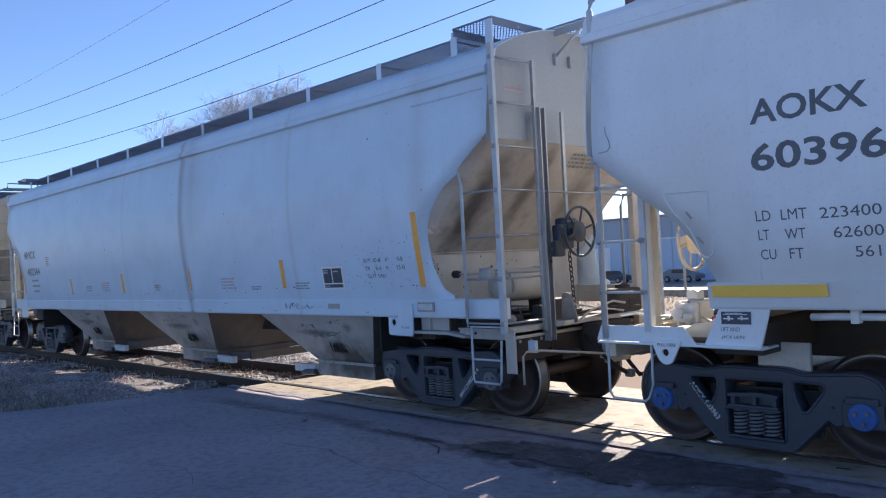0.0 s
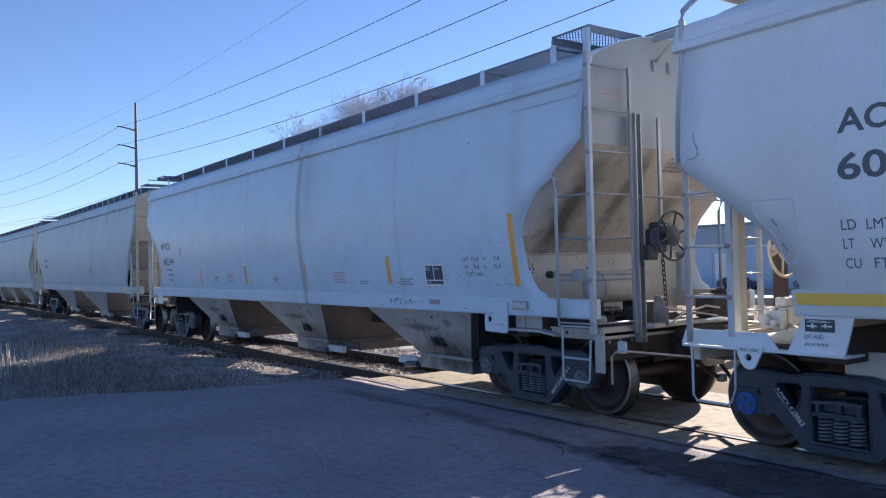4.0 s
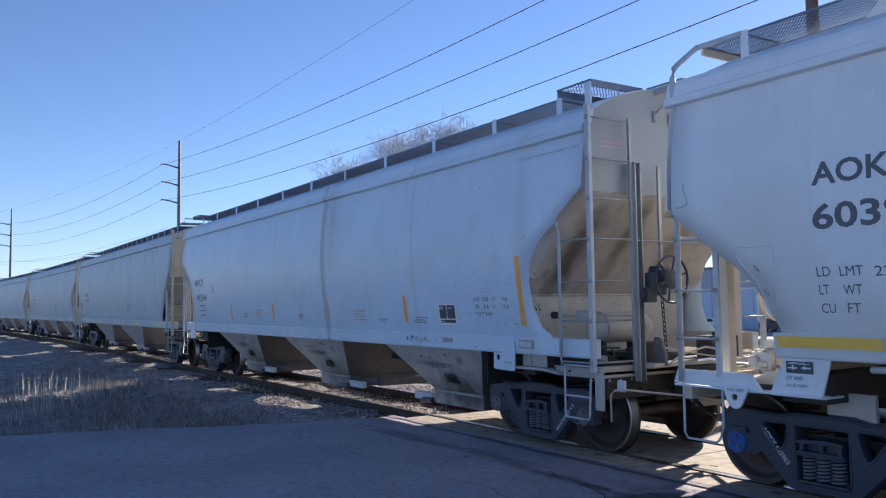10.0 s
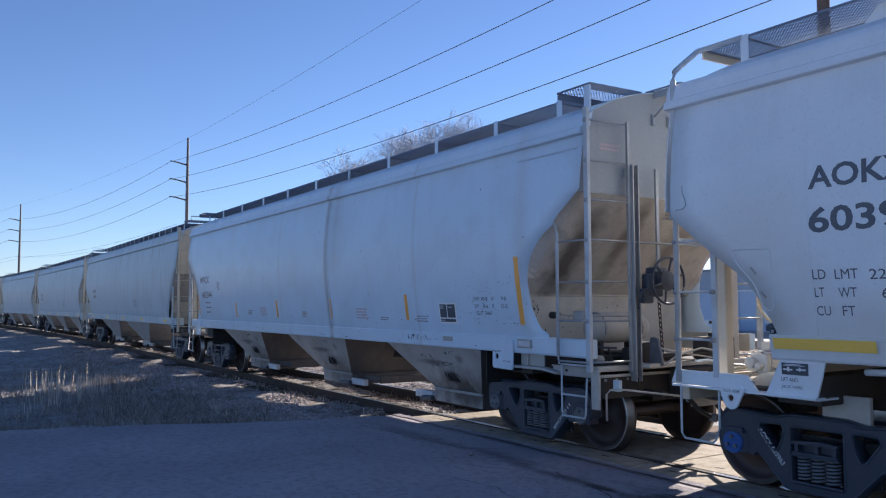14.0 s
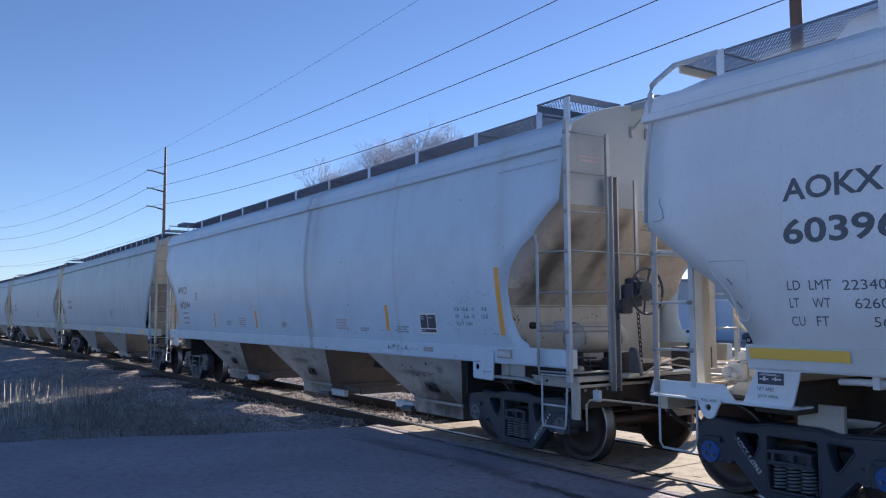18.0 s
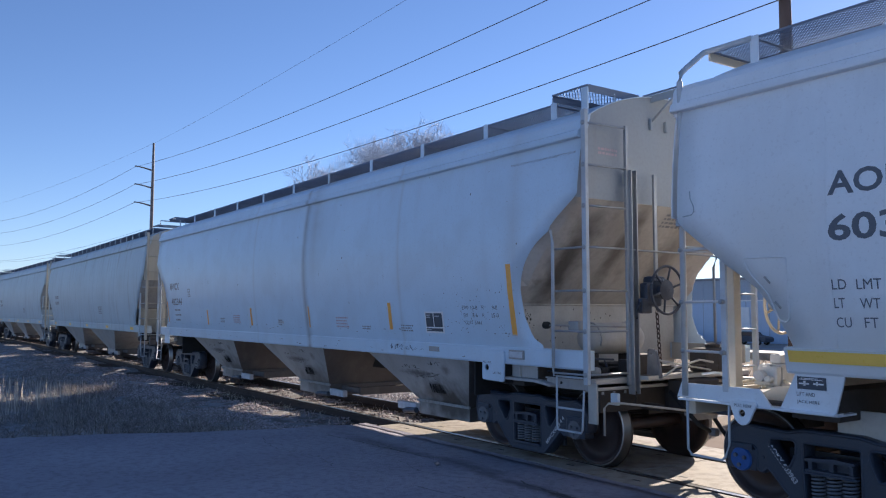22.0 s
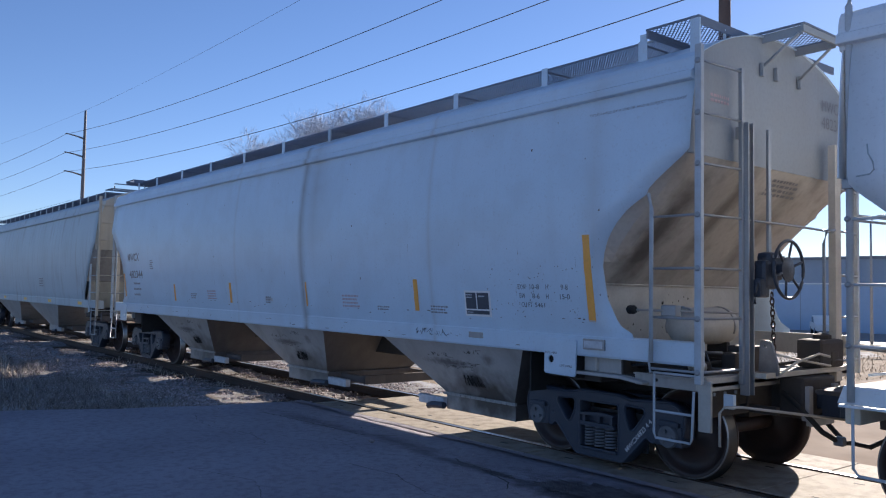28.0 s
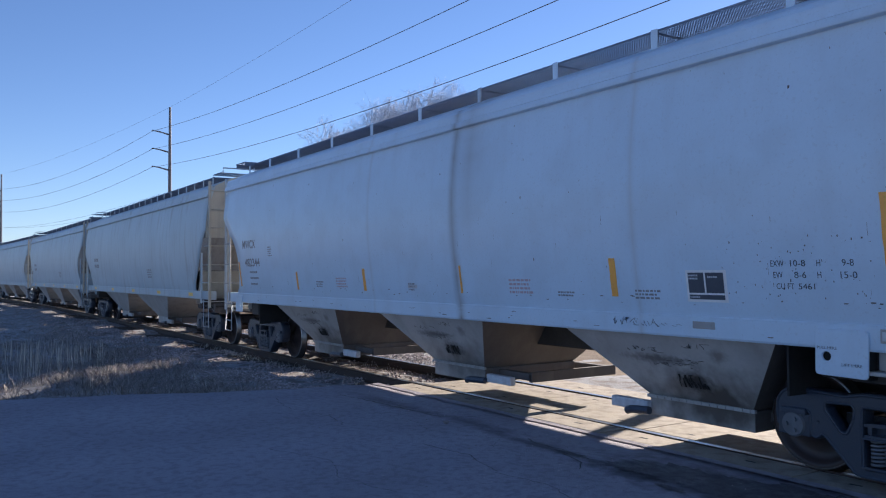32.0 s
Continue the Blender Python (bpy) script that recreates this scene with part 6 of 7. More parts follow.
# ---- plain fittings of the cars behind ----
def far_fittings(car, mid, xl, xr, paint, strip):
    for e, s in ((xr, 1), (xl, -1)):
        lad = fit("end_ladder", box(bmesh.new(), e - 0.04, e + 0.04, -1.59, -1.53, 1.0, 4.24, 0.0), CREAM_END, car, mid)
        for z in RUNGS:
            bar("rung", [(e, -1.56, z), (e + s * 0.05, -0.95, z)], 0.013, CREAM_END, lad, mid, "", 6)
        slab("end_post", e + s * 0.02, e + s * 0.10, -1.12, -1.02, 1.0, 4.1, CREAM_END, car, mid)
        side = slab("side_ladder", e - s * 0.52 - 0.03, e - s * 0.52 + 0.03, -1.63, -1.59, 1.1, 2.6, paint, car, mid)
        for z in RUNGS[3:]:
            bar("rung", [(e - s * 0.52, -1.60, z), (e, -1.58, z)], 0.013, paint, side, mid, "", 6)
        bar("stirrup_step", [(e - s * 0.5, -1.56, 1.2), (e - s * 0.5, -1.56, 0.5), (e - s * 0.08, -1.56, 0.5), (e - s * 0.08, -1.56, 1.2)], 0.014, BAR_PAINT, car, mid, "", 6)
        lattice(car, min(e - s * 0.1, e - s * 0.7) - mid, max(e - s * 0.1, e - s * 0.7) - mid, -1.25, 1.25, 4.50, paint, 0.09, 0.009, ((-0.36, 1, 0.003), (0.36, 1, 0.006)))
        bar("roof_rail", [(e - s * 0.05, -1.2, 4.5), (e - s * 0.05, -1.2, 4.62), (e - s * 0.05, 1.2, 4.62), (e - s * 0.05, 1.2, 4.5)], 0.018, paint, car, mid, "", 6)
    if strip:
        for i in range(5):
            x = xl + 1.6 + i * (xr - xl - 3.6) / 4
            conform(patch(0.42, 0.09, 2), car, "reflector_strip", YELLOW, x - mid, 1.27, "", 0.03)
        tagged(conform(bars(4, 0.6, 0.3, 3), car, "small_print", FADED_INK, xr - 6.4 - mid, 1.75), kind="stuff")
        tagged(conform(bars(2, 0.9, 0.5, 4), car, "small_print", FADED_INK, xl + 2.2 - mid, 2.1), kind="stuff")


far_fittings(second_car, SECOND_MID, -34.6, -17.16, CREAM, True)
for c, m in ((third_car, THIRD_MID), (fourth_car, -62.9), (fifth_car, -81.3), (sixth_car, -99.7)):
    far_fittings(c, m, m - 8.6, m + 8.6, CREAM, c is third_car)

# ---- crossing panels, sleepers, ballast, grass ----
crossing = thing("crossing_deck", "pale concrete railway crossing panels let in between the rails", "crossing", kind="structure")


def panel_mesh(name, w, y0, y1):
    bm = bmesh.new()
    box(bm, 0, w, y0, y1, -0.20, 0.0, 0.008)
    return mesh_of(name, bm, CONCRETE)


PW = 2.42
kinds = [panel_mesh("crossing_panel", PW, a, b) for a, b in ((-1.25, -0.815), (-0.66, 0.66), (0.815, 1.52))]
bm = bmesh.new()
for y in (0,):
    box(bm, -0.055, 0.055, -0.016, 0.016, -0.01, 0.0015, 0.0)
slot_me = mesh_of("lifting_slot", bm, BLACK)
rnd = random.Random(5)
for i in range(9):
    for k, me in enumerate(kinds):
        x = -4.72 + i * (PW + 0.012) + (0.12 if k == 1 else 0.06 * k)
        p = shared("crossing_panel", me, crossing, pose(x, 0, -0.008 + rnd.uniform(-0.004, 0.003), 0, rnd.uniform(-0.1, 0.1), 0))
        ys = {0: (-1.03,), 1: (-0.45, 0.45), 2: (1.1,)}[k]
        for y in ys:
            for q in (0.5, 1.9):
                shared("lifting_slot", slot_me, p, pose(q + rnd.uniform(-0.05, 0.05), y, 0.0005, 0, 0, rnd.uniform(-8, 8)))
# worn lip where asphalt meets the panels
bm = bmesh.new()
n = 90
rows = [[], []]
for i in range(n + 1):
    x = -5.1 + i * 0.2
    rows[0].append((x, -1.258, -0.007 + 0.006 * noise.noise(Vector((x * 3, 0, 0)))))
    rows[1].append((x, -1.36 - 0.10 * abs(noise.noise(Vector((x * 1.3, 7, 0)))), -0.010))
grid(bm, rows)
tagged(part("trim_asphalt_lip", bm, ASPHALT), "crumbled asphalt edge along the panels", "road edge", kind="structure")


def ribbon(name, pts, w, mat, z=-0.008, seed=0):
    """A sealed or open crack: a narrow uneven strip lying on the road."""
    bm = bmesh.new()
    fine = []
    for (a, b), (c, d) in zip(pts, pts[1:]):
        m = max(2, int(math.hypot(c - a, d - b) / 0.06))
        fine += [(a + (c - a) * i / m, b + (d - b) * i / m) for i in range(m)]
    rows = [[], []]
    for i, (x, y) in enumerate(fine):
        j = 0.05 * noise.noise(Vector((x * 4, y * 4, seed))) + 0.03 * noise.noise(Vector((x * 13, y * 13, seed)))
        ww = 0.6 * w * (0.4 + 0.8 * abs(noise.noise(Vector((x * 3, y * 3, seed + 5)))))
        zz = z + 0.012 * noise.noise(Vector((x, y, 0)) * 0.6)
        rows[0].append((x + j, y + j - ww, zz))
        rows[1].append((x + j, y + j + ww, zz))
    grid(bm, rows)
    return part(name, bm, mat, road)


def blotch(name, cx, cy, rx, ry, mat, z, seed):
    """A dark oil-soaked crust with a ragged outline lying on the road."""
    bm = bmesh.new()
    n, rows = 150, [[], [], []]
    for i in range(n + 1):
        a = 2 * math.pi * (i % n) / n
        c, q = math.cos(a), math.sin(a)
        r = 1 + 0.36 * noise.noise(Vector((c * 1.8, q * 1.8, seed))) + 0.30 * noise.noise(Vector((c * 5, q * 5, seed))) + 0.22 * noise.noise(Vector((c * 14, q * 14, seed)))
        for row, f in zip(rows, (0.0, 0.6, 1.0)):
            x, y = cx + rx * c * r * f, cy + ry * q * r * f
            row.append((x, y, z + 0.012 * noise.noise(Vector((x, y, 0)) * 0.6)))
    grid(bm, rows)
    return part(name, bm, mat, road)


for k, (x, y, rx, ry) in enumerate(((2.25, -1.98, 0.80, 0.30), (3.35, -1.82, 1.0, 0.42), (1.55, -2.16, 0.34, 0.12), (4.75, -2.0, 0.5, 0.22), (2.2, -2.42, 0.16, 0.05), (3.1, -2.40, 0.22, 0.06), (0.75, -2.22, 0.22, 0.05), (4.1, -2.5, 0.14, 0.05))):
    blotch("oil_stain", x, y, rx, ry, OIL, -0.0125 + 0.0004 * k, k * 4.7 + 1)
CRACKS = (
    (0.014, ((1.05, -4.15), (1.1, -3.9), (1.31, -3.18), (1.51, -2.41))),
    (0.012, ((1.40, -4.4), (1.46, -4.15), (1.69, -3.37), (1.85, -2.61))),
    (0.012, ((3.6, -3.4), (2.9, -3.25), (2.2, -3.4), (1.5, -3.2), (0.9, -3.3), (0.2, -3.1), (-0.6, -3.25))),
    (0.008, ((0.2, -3.1), (0.0, -2.7), (-0.25, -2.4), (-0.2, -2.1))),
    (0.008, ((-1.9, -2.6), (-1.2, -2.75), (-0.7, -2.65), (-0.1, -2.12))),
    (0.007, ((1.0, -4.4), (0.3, -4.6), (-0.4, -4.4), (-1.3, -4.7))),
    (0.010, ((-4.6, -3.3), (-3.6, -3.5), (-2.7, -3.3), (-2.0, -3.45))),
    (0.024, ((-4.32, -2.34), (-3.32, -2.26), (-2.44, -2.20), (-1.85, -2.18), (-1.66, -1.97), (-1.53, -1.70))),
    (0.010, ((-3.79, -2.30), (-3.70, -2.0), (-3.64, -1.72))),
    (0.011, ((0.70, -5.9), (0.79, -5.2), (0.92, -4.7), (1.05, -4.15))),
    (0.009, ((1.2, -5.0), (1.40, -4.4))),
    (0.022, ((-0.11, -2.12), (0.03, -2.17), (0.52, -2.19), (1.06, -2.44), (1.31, -2.66))),
)
for k, (w, pts) in enumerate(CRACKS):
    ribbon("road_crack", pts, w, TAR, -0.010, k * 3.1)
# grit and small stones lying on the road
vs, fs = [], []
rnd = random.Random(17)


def pebble(x, y, z, s, sq=0.6):
    k = len(vs)
    a = rnd.uniform(0, 6.28)
    for dx, dy, dz in ((1, 0, 0), (0, 1, 0), (-1, 0, 0), (0, -1, 0), (0, 0, 1), (0, 0, -1)):
        q = s * rnd.uniform(0.7, 1.25)
        px, py = dx * math.cos(a) - dy * math.sin(a), dx * math.sin(a) + dy * math.cos(a)
        vs.append((x + px * q, y + py * q, z + dz * q * sq))
    fs.extend([(k, k + 1, k + 4), (k + 1, k + 2, k + 4), (k + 2, k + 3, k + 4), (k + 3, k, k + 4), (k + 1, k, k + 5), (k + 2, k + 1, k + 5), (k + 3, k + 2, k + 5), (k, k + 3, k + 5)])


def loose(name, mat, label, cat):
    me = bpy.data.meshes.new(name)
    me.from_pydata(vs, [], fs)
    me.materials.append(mat)
    ob = tagged(new(name, me), label, cat, kind="stuff")
    vs.clear()
    fs.clear()
    return ob


for i in range(420):
    y = -1.7 - abs(rnd.gauss(0, 1.6))
    x = rnd.uniform(-5, 5)
    if y > -6.5:
        pebble(x, y, -0.014, rnd.uniform(0.004, 0.011))
pebble(-1.42, -2.32, 0.0, 0.05, 0.4)
pebble(-1.36, -2.37, 0.0, 0.03, 0.5)
loose("road_grit", BALLAST, "small loose stones scattered on the road", "grit")

# sleepers
ties = thing("track_sleepers", "weathered dark timber sleepers under the rails", "sleepers", kind="structure")
bm = bmesh.new()
box(bm, -0.115, 0.115, -1.30, 1.30, -0.36, -0.178, 0.012)
tie_me = mesh_of("sleeper", bm, TIE)
rnd = random.Random(8)
for i in range(150):
    x = -5.65 - 0.52 * i
    shared("sleeper", tie_me, ties, track_pose(x) @ pose(rnd.uniform(-0.02, 0.02), rnd.uniform(-0.04, 0.04), rnd.uniform(-0.012, 0.004), 0, 0, rnd.uniform(-1, 1)))

# ballast stones: heaped round the sleepers and down the shoulder
rnd = random.Random(21)
for i in range(30000):
    x = -5.4 - abs(rnd.gauss(0, 1)) * 14 if i % 5 else rnd.uniform(-60, -5.4)
    yy = rnd.uniform(-2.9, 2.9)
    if rnd.random() < max(0, (abs(yy) - 2.2) / 0.9):
        continue
    if x > road_edge(yy) - 0.05 and yy < -1.5:
        continue
    z = ground_height(x, yy + bend(x)) + 0.01
    inside = abs(abs(yy) - 0.753) < 0.09
    if inside:
        continue
    if abs(yy) < 1.3 and ((-5.65 - x) / 0.52 + 0.25) % 1.0 < 0.5 and rnd.random() < 0.85:
        continue
    pebble(x, yy + bend(x), z, rnd.uniform(0.018, 0.038))
for i in range(26000):
    x = -5.5 - abs(rnd.gauss(0, 1)) * 13
    yy = -2.1 - abs(rnd.gauss(0, 1)) * 0.95
    if x > road_edge(yy) - 0.05:
        continue
    pebble(x, yy + bend(x), ground_height(x, yy + bend(x)) + 0.004, rnd.uniform(0.012, 0.032))
loose("ballast", BALLAST, "grey and brown crushed-stone ballast", "ballast")

# dry grass and weeds on the verge
rnd = random.Random(33)


def blade(x, y, z, h, lean, w):
    k = len(vs)
    a, b = rnd.uniform(0, 6.28), rnd.uniform(0, 6.28)
    dx, dy = math.cos(a) * w, math.sin(a) * w
    lx, ly = math.cos(b) * lean, math.sin(b) * lean
    vs.extend([(x - dx, y - dy, z), (x + dx, y + dy, z), (x + dx * 0.7 + lx * 0.4, y + dy * 0.7 + ly * 0.4, z + h * 0.6), (x - dx * 0.7 + lx * 0.4, y - dy * 0.7 + ly * 0.4, z + h * 0.6), (x + lx, y + ly, z + h)])
    fs.extend([(k, k + 1, k + 2, k + 3), (k + 3, k + 2, k + 4)])


def verge_ok(x, y):
    return x < road_edge(y) - 0.02


for i in range(26000):
    x = -5.6 - abs(rnd.gauss(0, 1)) * 9
    y = -2.4 - abs(rnd.gauss(0, 1)) * 3.2
    if not verge_ok(x, y):
        continue
    d = noise.noise(Vector((x * 0.7, y * 0.7, 9))) + 0.5 * noise.noise(Vector((x * 2.1, y * 2.1, 4)))
    if d < -0.20 + rnd.uniform(-0.2, 0.2):
        continue
    if y > -3.1 and rnd.random() < 0.6:
        continue
    h = rnd.uniform(0.06, 0.19) * (1.0 + 1.2 * max(0, d))
    blade(x, y, ground_height(x, y) - 0.01, h, h * rnd.uniform(0.3, 1.8), rnd.uniform(0.003, 0.008))
loose("dry_grass", STRAW, "flattened dry straw-coloured winter grass", "grass")
for cx, cy, n, hh, sd in ((-13.3, -5.65, 16, 0.80, 0.22), (-13.7, -4.75, 34, 0.62, 0.30), (-12.6, -5.2, 14, 0.50, 0.3), (-14.6, -4.4, 24, 0.60, 0.35), (-16.1, -4.7, 20, 0.6, 0.4), (-11.2, -6.2, 26, 0.28, 0.4), (-10.9, -4.4, 16, 0.25, 0.3), (-18.0, -5.2, 20, 0.5, 0.5), (-12.2, -5.9, 22, 0.45, 0.25), (-15.2, -5.6, 26, 0.7, 0.3), (-9.6, -4.9, 18, 0.3, 0.4), (-13.0, -3.9, 18, 0.4, 0.3), (-8.2, -3.6, 14, 0.22, 0.3)):
    for i in range(n):
        x, y = rnd.gauss(cx, sd), rnd.gauss(cy, sd * 0.8)
        if verge_ok(x, y):
            blade(x, y, ground_height(x, y) - 0.02, hh * rnd.uniform(0.55, 1.1), hh * rnd.uniform(0.02, 0.16), rnd.uniform(0.004, 0.010))
# fallen stalks and twigs lying about
for i in range(1500):
    x, y = -5.8 - abs(rnd.gauss(0, 1)) * 6, -3.0 - abs(rnd.gauss(0, 1)) * 1.7
    if verge_ok(x + 0.3, y):
        blade(x, y, ground_height(x, y) + 0.01, rnd.uniform(0.02, 0.08), rnd.uniform(0.12, 0.38), rnd.uniform(0.003, 0.007))
for i in range(900):
    x, y = rnd.uniform(-16, -5.6), rnd.choice((rnd.uniform(-0.6, 0.6), rnd.uniform(-1.3, -0.9), rnd.uniform(1.6, 3)))
    h = rnd.uniform(0.04, 0.16)
    blade(x, y, -0.19, h, h * 0.7, 0.005)
loose("tall_weeds", PALE_STRAW, "pale dead weed stalks standing in the verge", "weeds")

# ---- beyond the track: poles, wires, tree, building, lot ----
ARMS = (13.93, 12.43, 10.92)
LOW_ARMS = (11.68, 10.36, 9.09)


def utility_pole(x, y, label, paint, arms, top, thick_by, reach):
    """A round steel pole with three wire arms, their tips at the given heights."""
    p = thing("utility_pole", label, "utility pole", "line of poles", at=pose(x, y, -0.2))
    part("shaft", lathe(bmesh.new(), [(0.18 * thick_by, 0.0), (0.17 * thick_by, 5.0), (0.13 * thick_by, 12.0), (0.09 * thick_by, top + 0.2), (0.08, top + 0.22)], 14, "z"), paint, p, smooth=True)
    for tip in arms:
        z = tip + 0.2
        drop = 0.24 if reach > 1 else 0.0
        arm = part("arm", tube(bmesh.new(), [(0, -0.10, z - drop), (0, -reach * 0.55, z - drop / 3), (0, -reach, z)], 0.07, 8, r1=0.045), paint, p, smooth=True)
        bm = lathe(bmesh.new(), [(0.02, 0.0), (0.06, -0.02), (0.03, -0.04), (0.06, -0.06), (0.03, -0.08), (0.02, -0.09)], 8, "z")
        bmesh.ops.translate(bm, vec=(0, -reach, z), verts=bm.verts)
        part("insulator", bm, GALV, arm)
    return p


POLES = [(-178.0, -12.5, ARMS, 16.0, 1.45), (-120.0, 2.1, ARMS, 16.0, 1.45), (-62.0, 10.0, ARMS, 16.0, 1.45), (-3.48, 8.8, LOW_ARMS, 14.66, 0.25), (54.0, 8.8, LOW_ARMS, 14.66, 0.25)]
for x, y, arms, top, reach in POLES:
    near = reach < 1
    utility_pole(x, y, "thick rust-brown steel pole close behind the track" if near else "tall steel pole with three wire arms, greyed with painted haze", POLE if near else FAR_POLE, arms, top, 0.92 if near else 1.0, reach)
bm = bmesh.new()
box(bm, -120.9, -119.1, 1.95, 2.05, 8.6, 8.75, 0.0)
tagged(part("cross_arm", bm, POLE), "short timber cross-arm on the far pole", "cross-arm")


def wire(name, a, b, sag, r, label):
    n = 40
    pts = []
    for i in range(n + 1):
        t = i / n
        pts.append((a[0] + (b[0] - a[0]) * t, a[1] + (b[1] - a[1]) * t, a[2] + (b[2] - a[2]) * t - sag * 4 * t * (1 - t)))
    return tagged(part(name, tube(bmesh.new(), pts, r, 6), WIRE), label, "wire", "overhead wires")


for (xa, ya, arms_a, top_a, ra), (xb, yb, arms_b, top_b, rb) in zip(POLES, POLES[1:]):
    for za, zb in zip(arms_a, arms_b):
        wire("power_wire", (xa, ya - ra, za - 0.08), (xb, yb - rb, zb - 0.08), 0.72 if xb > -10 else 1.35, 0.014, "sagging dark power wire between poles")
    wire("static_wire", (xa, ya, top_a + 0.02), (xb, yb, top_b + 0.02), 0.4 if xb > -10 else 0.6, 0.007, "thin top wire between poles")
    if xb < -50:
        for k in (-0.8, 0.8):
            wire("low_wire", (xa, ya + k, 8.6), (xb, yb + k, 8.6), 0.8, 0.010, "thin low wire between poles")


def bare_tree(x, y, h, spread, seed, wide):
    t = thing("bare_tree", "leafless winter tree with a fine twiggy crown, bluish with painted haze", "tree", at=pose(x, y, -0.3))
    rnd = random.Random(seed)
    bm_t, bm_c = bmesh.new(), bmesh.new()

    def grow(p, d, l, r, depth):
        q = p + d * l * 0.5 + Vector((rnd.uniform(-1, 1), rnd.uniform(-1, 1), rnd.uniform(-0.3, 0.6))) * l * 0.07
        e = p + d * l
        tube(bm_t if depth < 2 else bm_c, [p, q, e], r, 5 if depth < 3 else 3, r1=r * 0.62)
        if depth == 7:
            for k in range(3):
                side = Vector((rnd.gauss(0, 1), rnd.gauss(0, 1), rnd.gauss(0.2, 0.6))).normalized()
                tube(bm_c, [p + d * l * rnd.uniform(0.2, 0.9), e + (d * 0.6 + side * 0.7) * l * rnd.uniform(0.5, 1.0)], 0.005, 3, r1=0.003)
            return
        for k in range(3 if depth in (1, 2, 3, 4, 5) else 2 if depth else 6):
            side = Vector((rnd.gauss(0, 1), rnd.gauss(0, 1), rnd.gauss(0.15, 0.5)))
            nd = (d * rnd.uniform(0.7, 1.1) + side.normalized() * spread * (0.8 + 0.12 * depth) * rnd.uniform(0.5, 1.0)).normalized()
            nd.z = max(nd.z, 0.05)
            grow(p + d * l * rnd.uniform(0.6, 1.0), nd, l * rnd.uniform(0.62, 0.82), max(0.007, r * 0.56), depth + 1)
    grow(Vector((0, 0, 0)), Vector((0, 0, 1)), h * 0.30, h * 0.022, 0)
    # bring the crown to its height and breadth
    top = max(v.co.z for v in bm_c.verts)
    reach = max(math.hypot(v.co.x, v.co.y) for v in bm_c.verts)
    for b in (bm_t, bm_c):
        bmesh.ops.scale(b, vec=(wide / reach, wide / reach, h / top), verts=b.verts)
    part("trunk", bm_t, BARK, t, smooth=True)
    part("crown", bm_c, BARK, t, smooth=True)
    return t


bare_tree(-30.9, 13.4, 12.5, 0.75, 12, 4.8)
bare_tree(-26.7, 13.6, 12.0, 0.75, 9, 4.6)
bare_tree(-36.0, 13.2, 12.1, 0.70, 31, 3.8)

# low warehouse beyond the lot
ware = thing("warehouse", "long low blue-grey metal warehouse with white dock doors", "building", at=pose(-62, 75, -1.75))
bm = bmesh.new()
box(bm, -100, 100, 0, 40, 0, 7.45, 0.0)
wall = part("wall", bm, BUILDING, ware)
bm = bmesh.new()
box(bm, -100.3, 100.3, -0.3, 40.3, 7.45, 7.75, 0.02)
part("roof", bm, ROOF, ware)
bm = bmesh.new()
box(bm, -100, 100, -0.08, -0.003, 4.9, 5.05, 0.0)
part("wall_band", bm, WHITE_PLAIN, ware)
part("lower_wall", box(bmesh.new(), -100, 100, -0.02, -0.003, 0.0, 4.89, 0.0), PALE_WALL, ware)
for i in range(66):
    bm = bmesh.new()
    box(bm, -99.5 + i * 3, -99.4 + i * 3, -0.05, -0.003, 5.06, 7.45, 0.0)
    box(bm, -99.5 + i * 3, -99.4 + i * 3, -0.05, -0.023, 0, 4.88, 0.0)
    part("wall_rib", bm, BUILDING, wall)
for x in (9, 41, -20):
    d = part("dock_door", box(bmesh.new(), x, x + 3.0, -0.10, -0.003, 1.1, 4.2, 0.02), WHITE_PLAIN, ware)
    for k in range(4):
        part("door_panel", box(bmesh.new(), x + 0.1, x + 2.9, -0.13, -0.10, 1.2 + k * 0.74, 1.86 + k * 0.74, 0.01), WHITE_PLAIN, d)


def lamp(x, y, h, arm):
    p = thing("street_lamp", "slim grey street lamp with a curved arm", "street lamp", "lamps on the lot", at=pose(x, y, ground_height(x, y)))
    part("post", lathe(bmesh.new(), [(0.09, 0), (0.06, h * 0.8), (0.05, h - 0.4)], 10, "z"), GALV, p, smooth=True)
    part("arm", tube(bmesh.new(), [(0, 0, h - 0.42), (0.15, 0, h - 0.1), (0.5, 0, h), (arm, 0, h)], 0.035, 8), GALV, p, smooth=True)
    part("head", box(bmesh.new(), arm - 0.05, arm + 0.6, -0.12, 0.12, h - 0.05, h + 0.06, 0.03), GALV, p)
    return p


lamp(-12.6, 38, 7.2, 0.9)
lamp(-17.8, 35.8, 3.6, 0.4)
lamp(-34, 40, 7.2, 0.9)


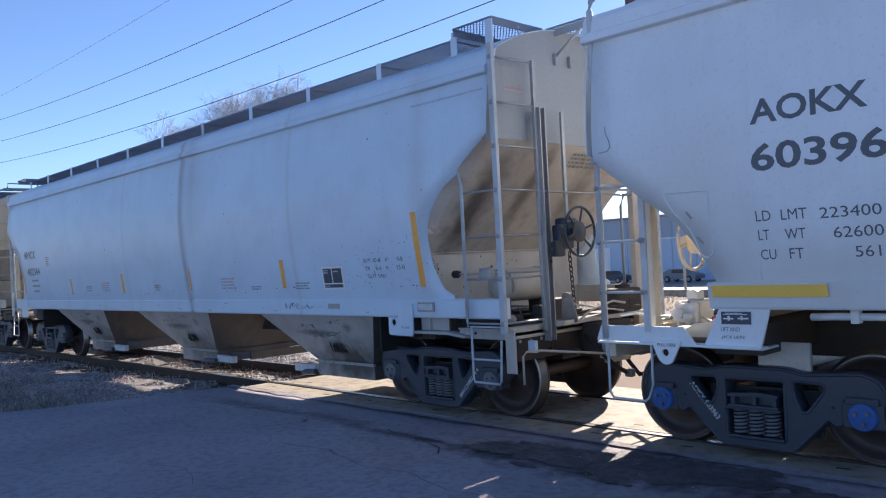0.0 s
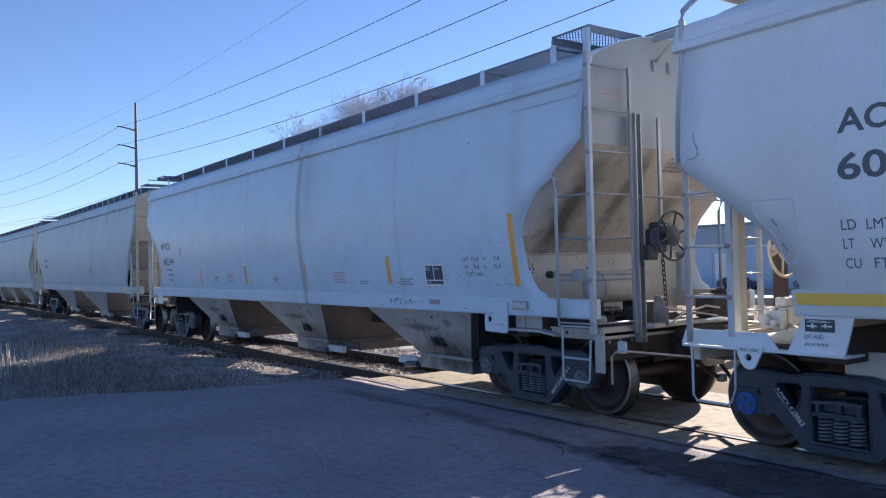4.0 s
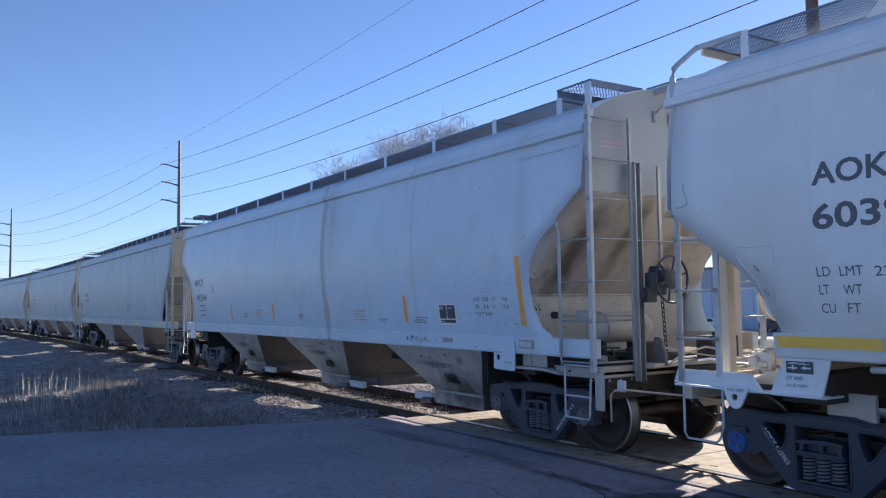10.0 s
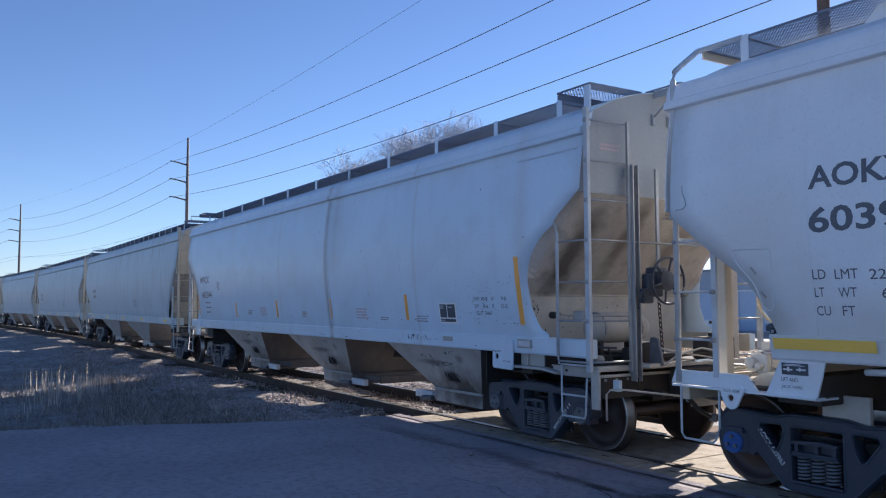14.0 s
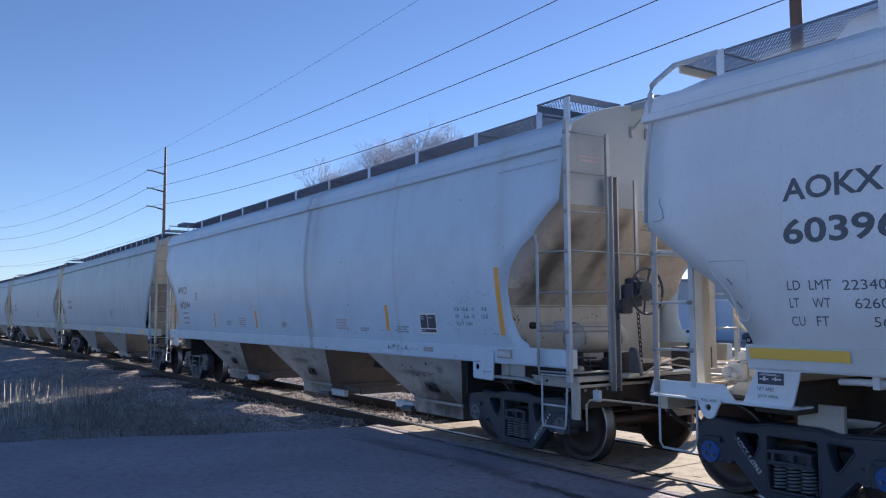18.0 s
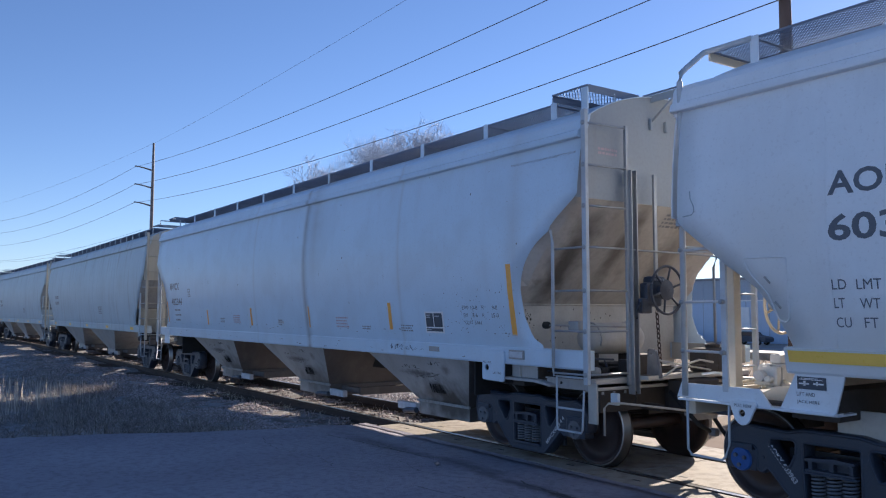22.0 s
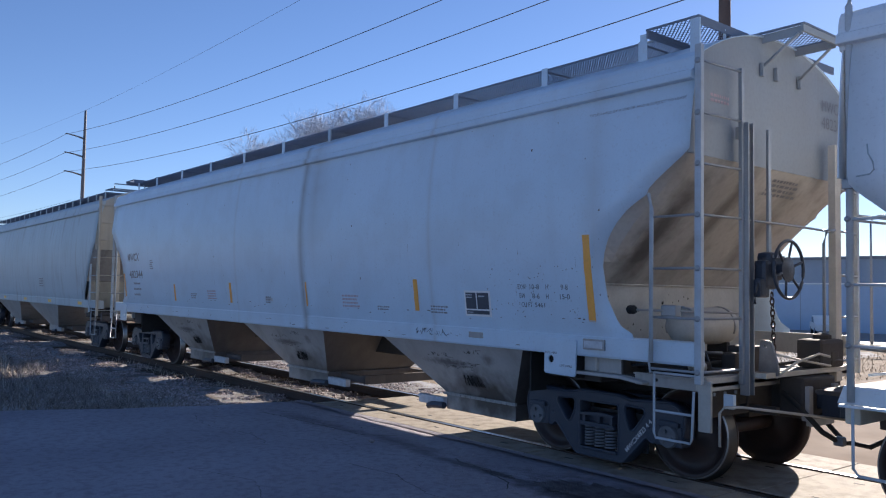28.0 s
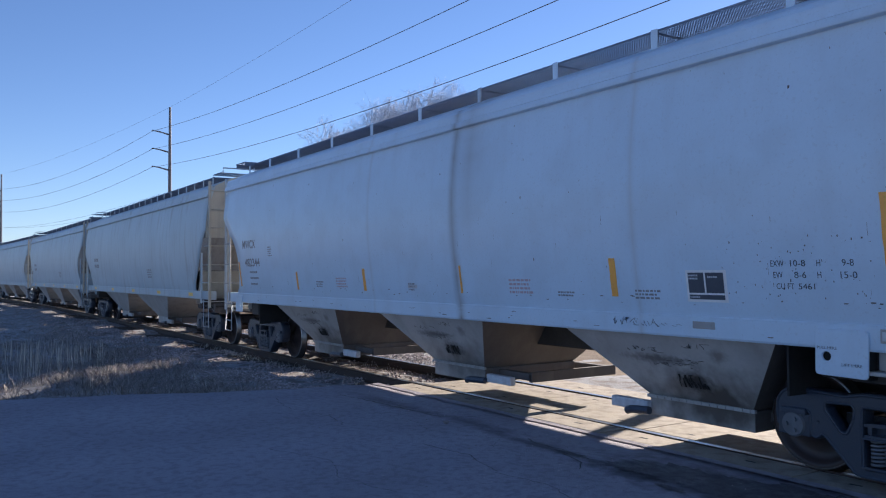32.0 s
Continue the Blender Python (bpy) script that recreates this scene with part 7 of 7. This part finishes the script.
def vehicle(x, y, turn, paint, pickup, label):
    v = thing("pickup_truck" if pickup else "car", label, "car", "vehicles on the lot", at=pose(x, y, ground_height(x, y) + 0.13, 0, 0, turn))
    bm = bmesh.new()
    if pickup:
        prism(bm, [(-2.7, 0.45), (2.6, 0.45), (2.7, 0.95), (2.5, 1.08), (1.3, 1.12), (0.75, 1.75), (-0.85, 1.78), (-0.95, 1.15), (-2.7, 1.15)], "y", -0.92, 0.92)
    else:
        prism(bm, [(-2.2, 0.35), (2.2, 0.35), (2.25, 0.75), (2.0, 0.9), (1.0, 0.98), (0.4, 1.42), (-1.2, 1.44), (-1.9, 1.0), (-2.2, 0.95)], "y", -0.86, 0.86)
    bmesh.ops.bevel(bm, geom=list(bm.edges), offset=0.06, segments=2, affect="EDGES", clamp_overlap=True)
    body = part("body", bm, paint, v, smooth=False)
    top, w = (1.68, 0.925) if pickup else (1.36, 0.865)
    for s in (-1, 1):
        part("side_window", prism(bmesh.new(), [(-0.75, 1.18 if pickup else 1.0), (0.95, 1.16 if pickup else 1.0), (0.6, top), (-0.7, top)], "y", s * w, s * (w + 0.01)), GLASS_DARK, v)
        for xx in (-1.65, 1.65) if pickup else (-1.35, 1.35):
            wl = part("wheel", lathe(bmesh.new(), [(0.1, -0.11), (0.33, -0.11), (0.36, -0.06), (0.36, 0.06), (0.33, 0.11), (0.1, 0.11)], 18, "y"), TYRE, v, at=pose(xx, s * 0.82, 0.36))
            part("rim", lathe(bmesh.new(), [(0.05, -0.13), (0.2, -0.125), (0.21, 0.125), (0.05, 0.13)], 14, "y"), GALV, wl)
    return v


vehicle(-29.2, 67, -58, WHITE_PLAIN, True, "white pickup truck parked on the lot")
vehicle(-37.5, 70, -5, ROOF, False, "silver car parked by the warehouse")
vehicle(-46.5, 70, 3, INK, False, "dark car parked by the warehouse")
vehicle(-56, 70.5, 0, WHITE_PLAIN, False, "white car parked by the warehouse")
bm = bmesh.new()
grid(bm, [[(x, y, ground_height(x, y) + 0.025 + 0.02 * noise.noise(Vector((x * 0.4, y * 0.4, 0)))) for x in [-70 + 2.5 * i for i in range(45)]] for y in (3.4, 4.5, 5.5, 7, 8.5, 10, 12, 14, 16, 19, 22, 25)])
tagged(part("verge_far_side", bm, TAN_EARTH, smooth=True), "sunlit tan earth and dry turf beyond the track", "verge", kind="structure")
# lot paving and a strip of tan grass before it
bm = bmesh.new()
grid(bm, [[(x, y, ground_height(x, y) + 0.13) for x in range(-160, 60, 10)] for y in (26, 32, 40, 48, 60, 74.9)])
tagged(thick(part("lot_paving", bm, PAVING), 0.2), "sunlit pale paving of the warehouse lot", "paving", kind="structure")
bm = bmesh.new()
box(bm, -60, 30, 25.3, 25.55, -0.3, 0.0, 0.02)
tagged(part("kerb", bm, CONCRETE), "low concrete kerb along the lot", "kerb", kind="structure")
rnd = random.Random(71)
for i in range(9000):
    x, y = rnd.uniform(-40, 6), rnd.uniform(13, 25)
    h = rnd.uniform(0.06, 0.16)
    blade(x, y, ground_height(x, y) + 0.01, h, h * 0.8, 0.012)
loose("verge_grass", TAN_GRASS, "sunlit tan grass strip beyond the track", "grass")


# ---- what moves: the train rolls back a little, stops, and draws away ----
def motions():
    for car, mid, k in TRAIN:
        walk(car, [(row[0], track_pose(mid + row[k])) for row in ROLL])
        for w in [o for o in car.children if o.name.startswith("wheel")]:
            base, s = w.matrix_basis.copy(), w["roll_side"]
            walk(w, [(row[0], base @ Matrix.Rotation(s * row[k] / AXLE_R, 4, "Y")) for row in ROLL])


motions()
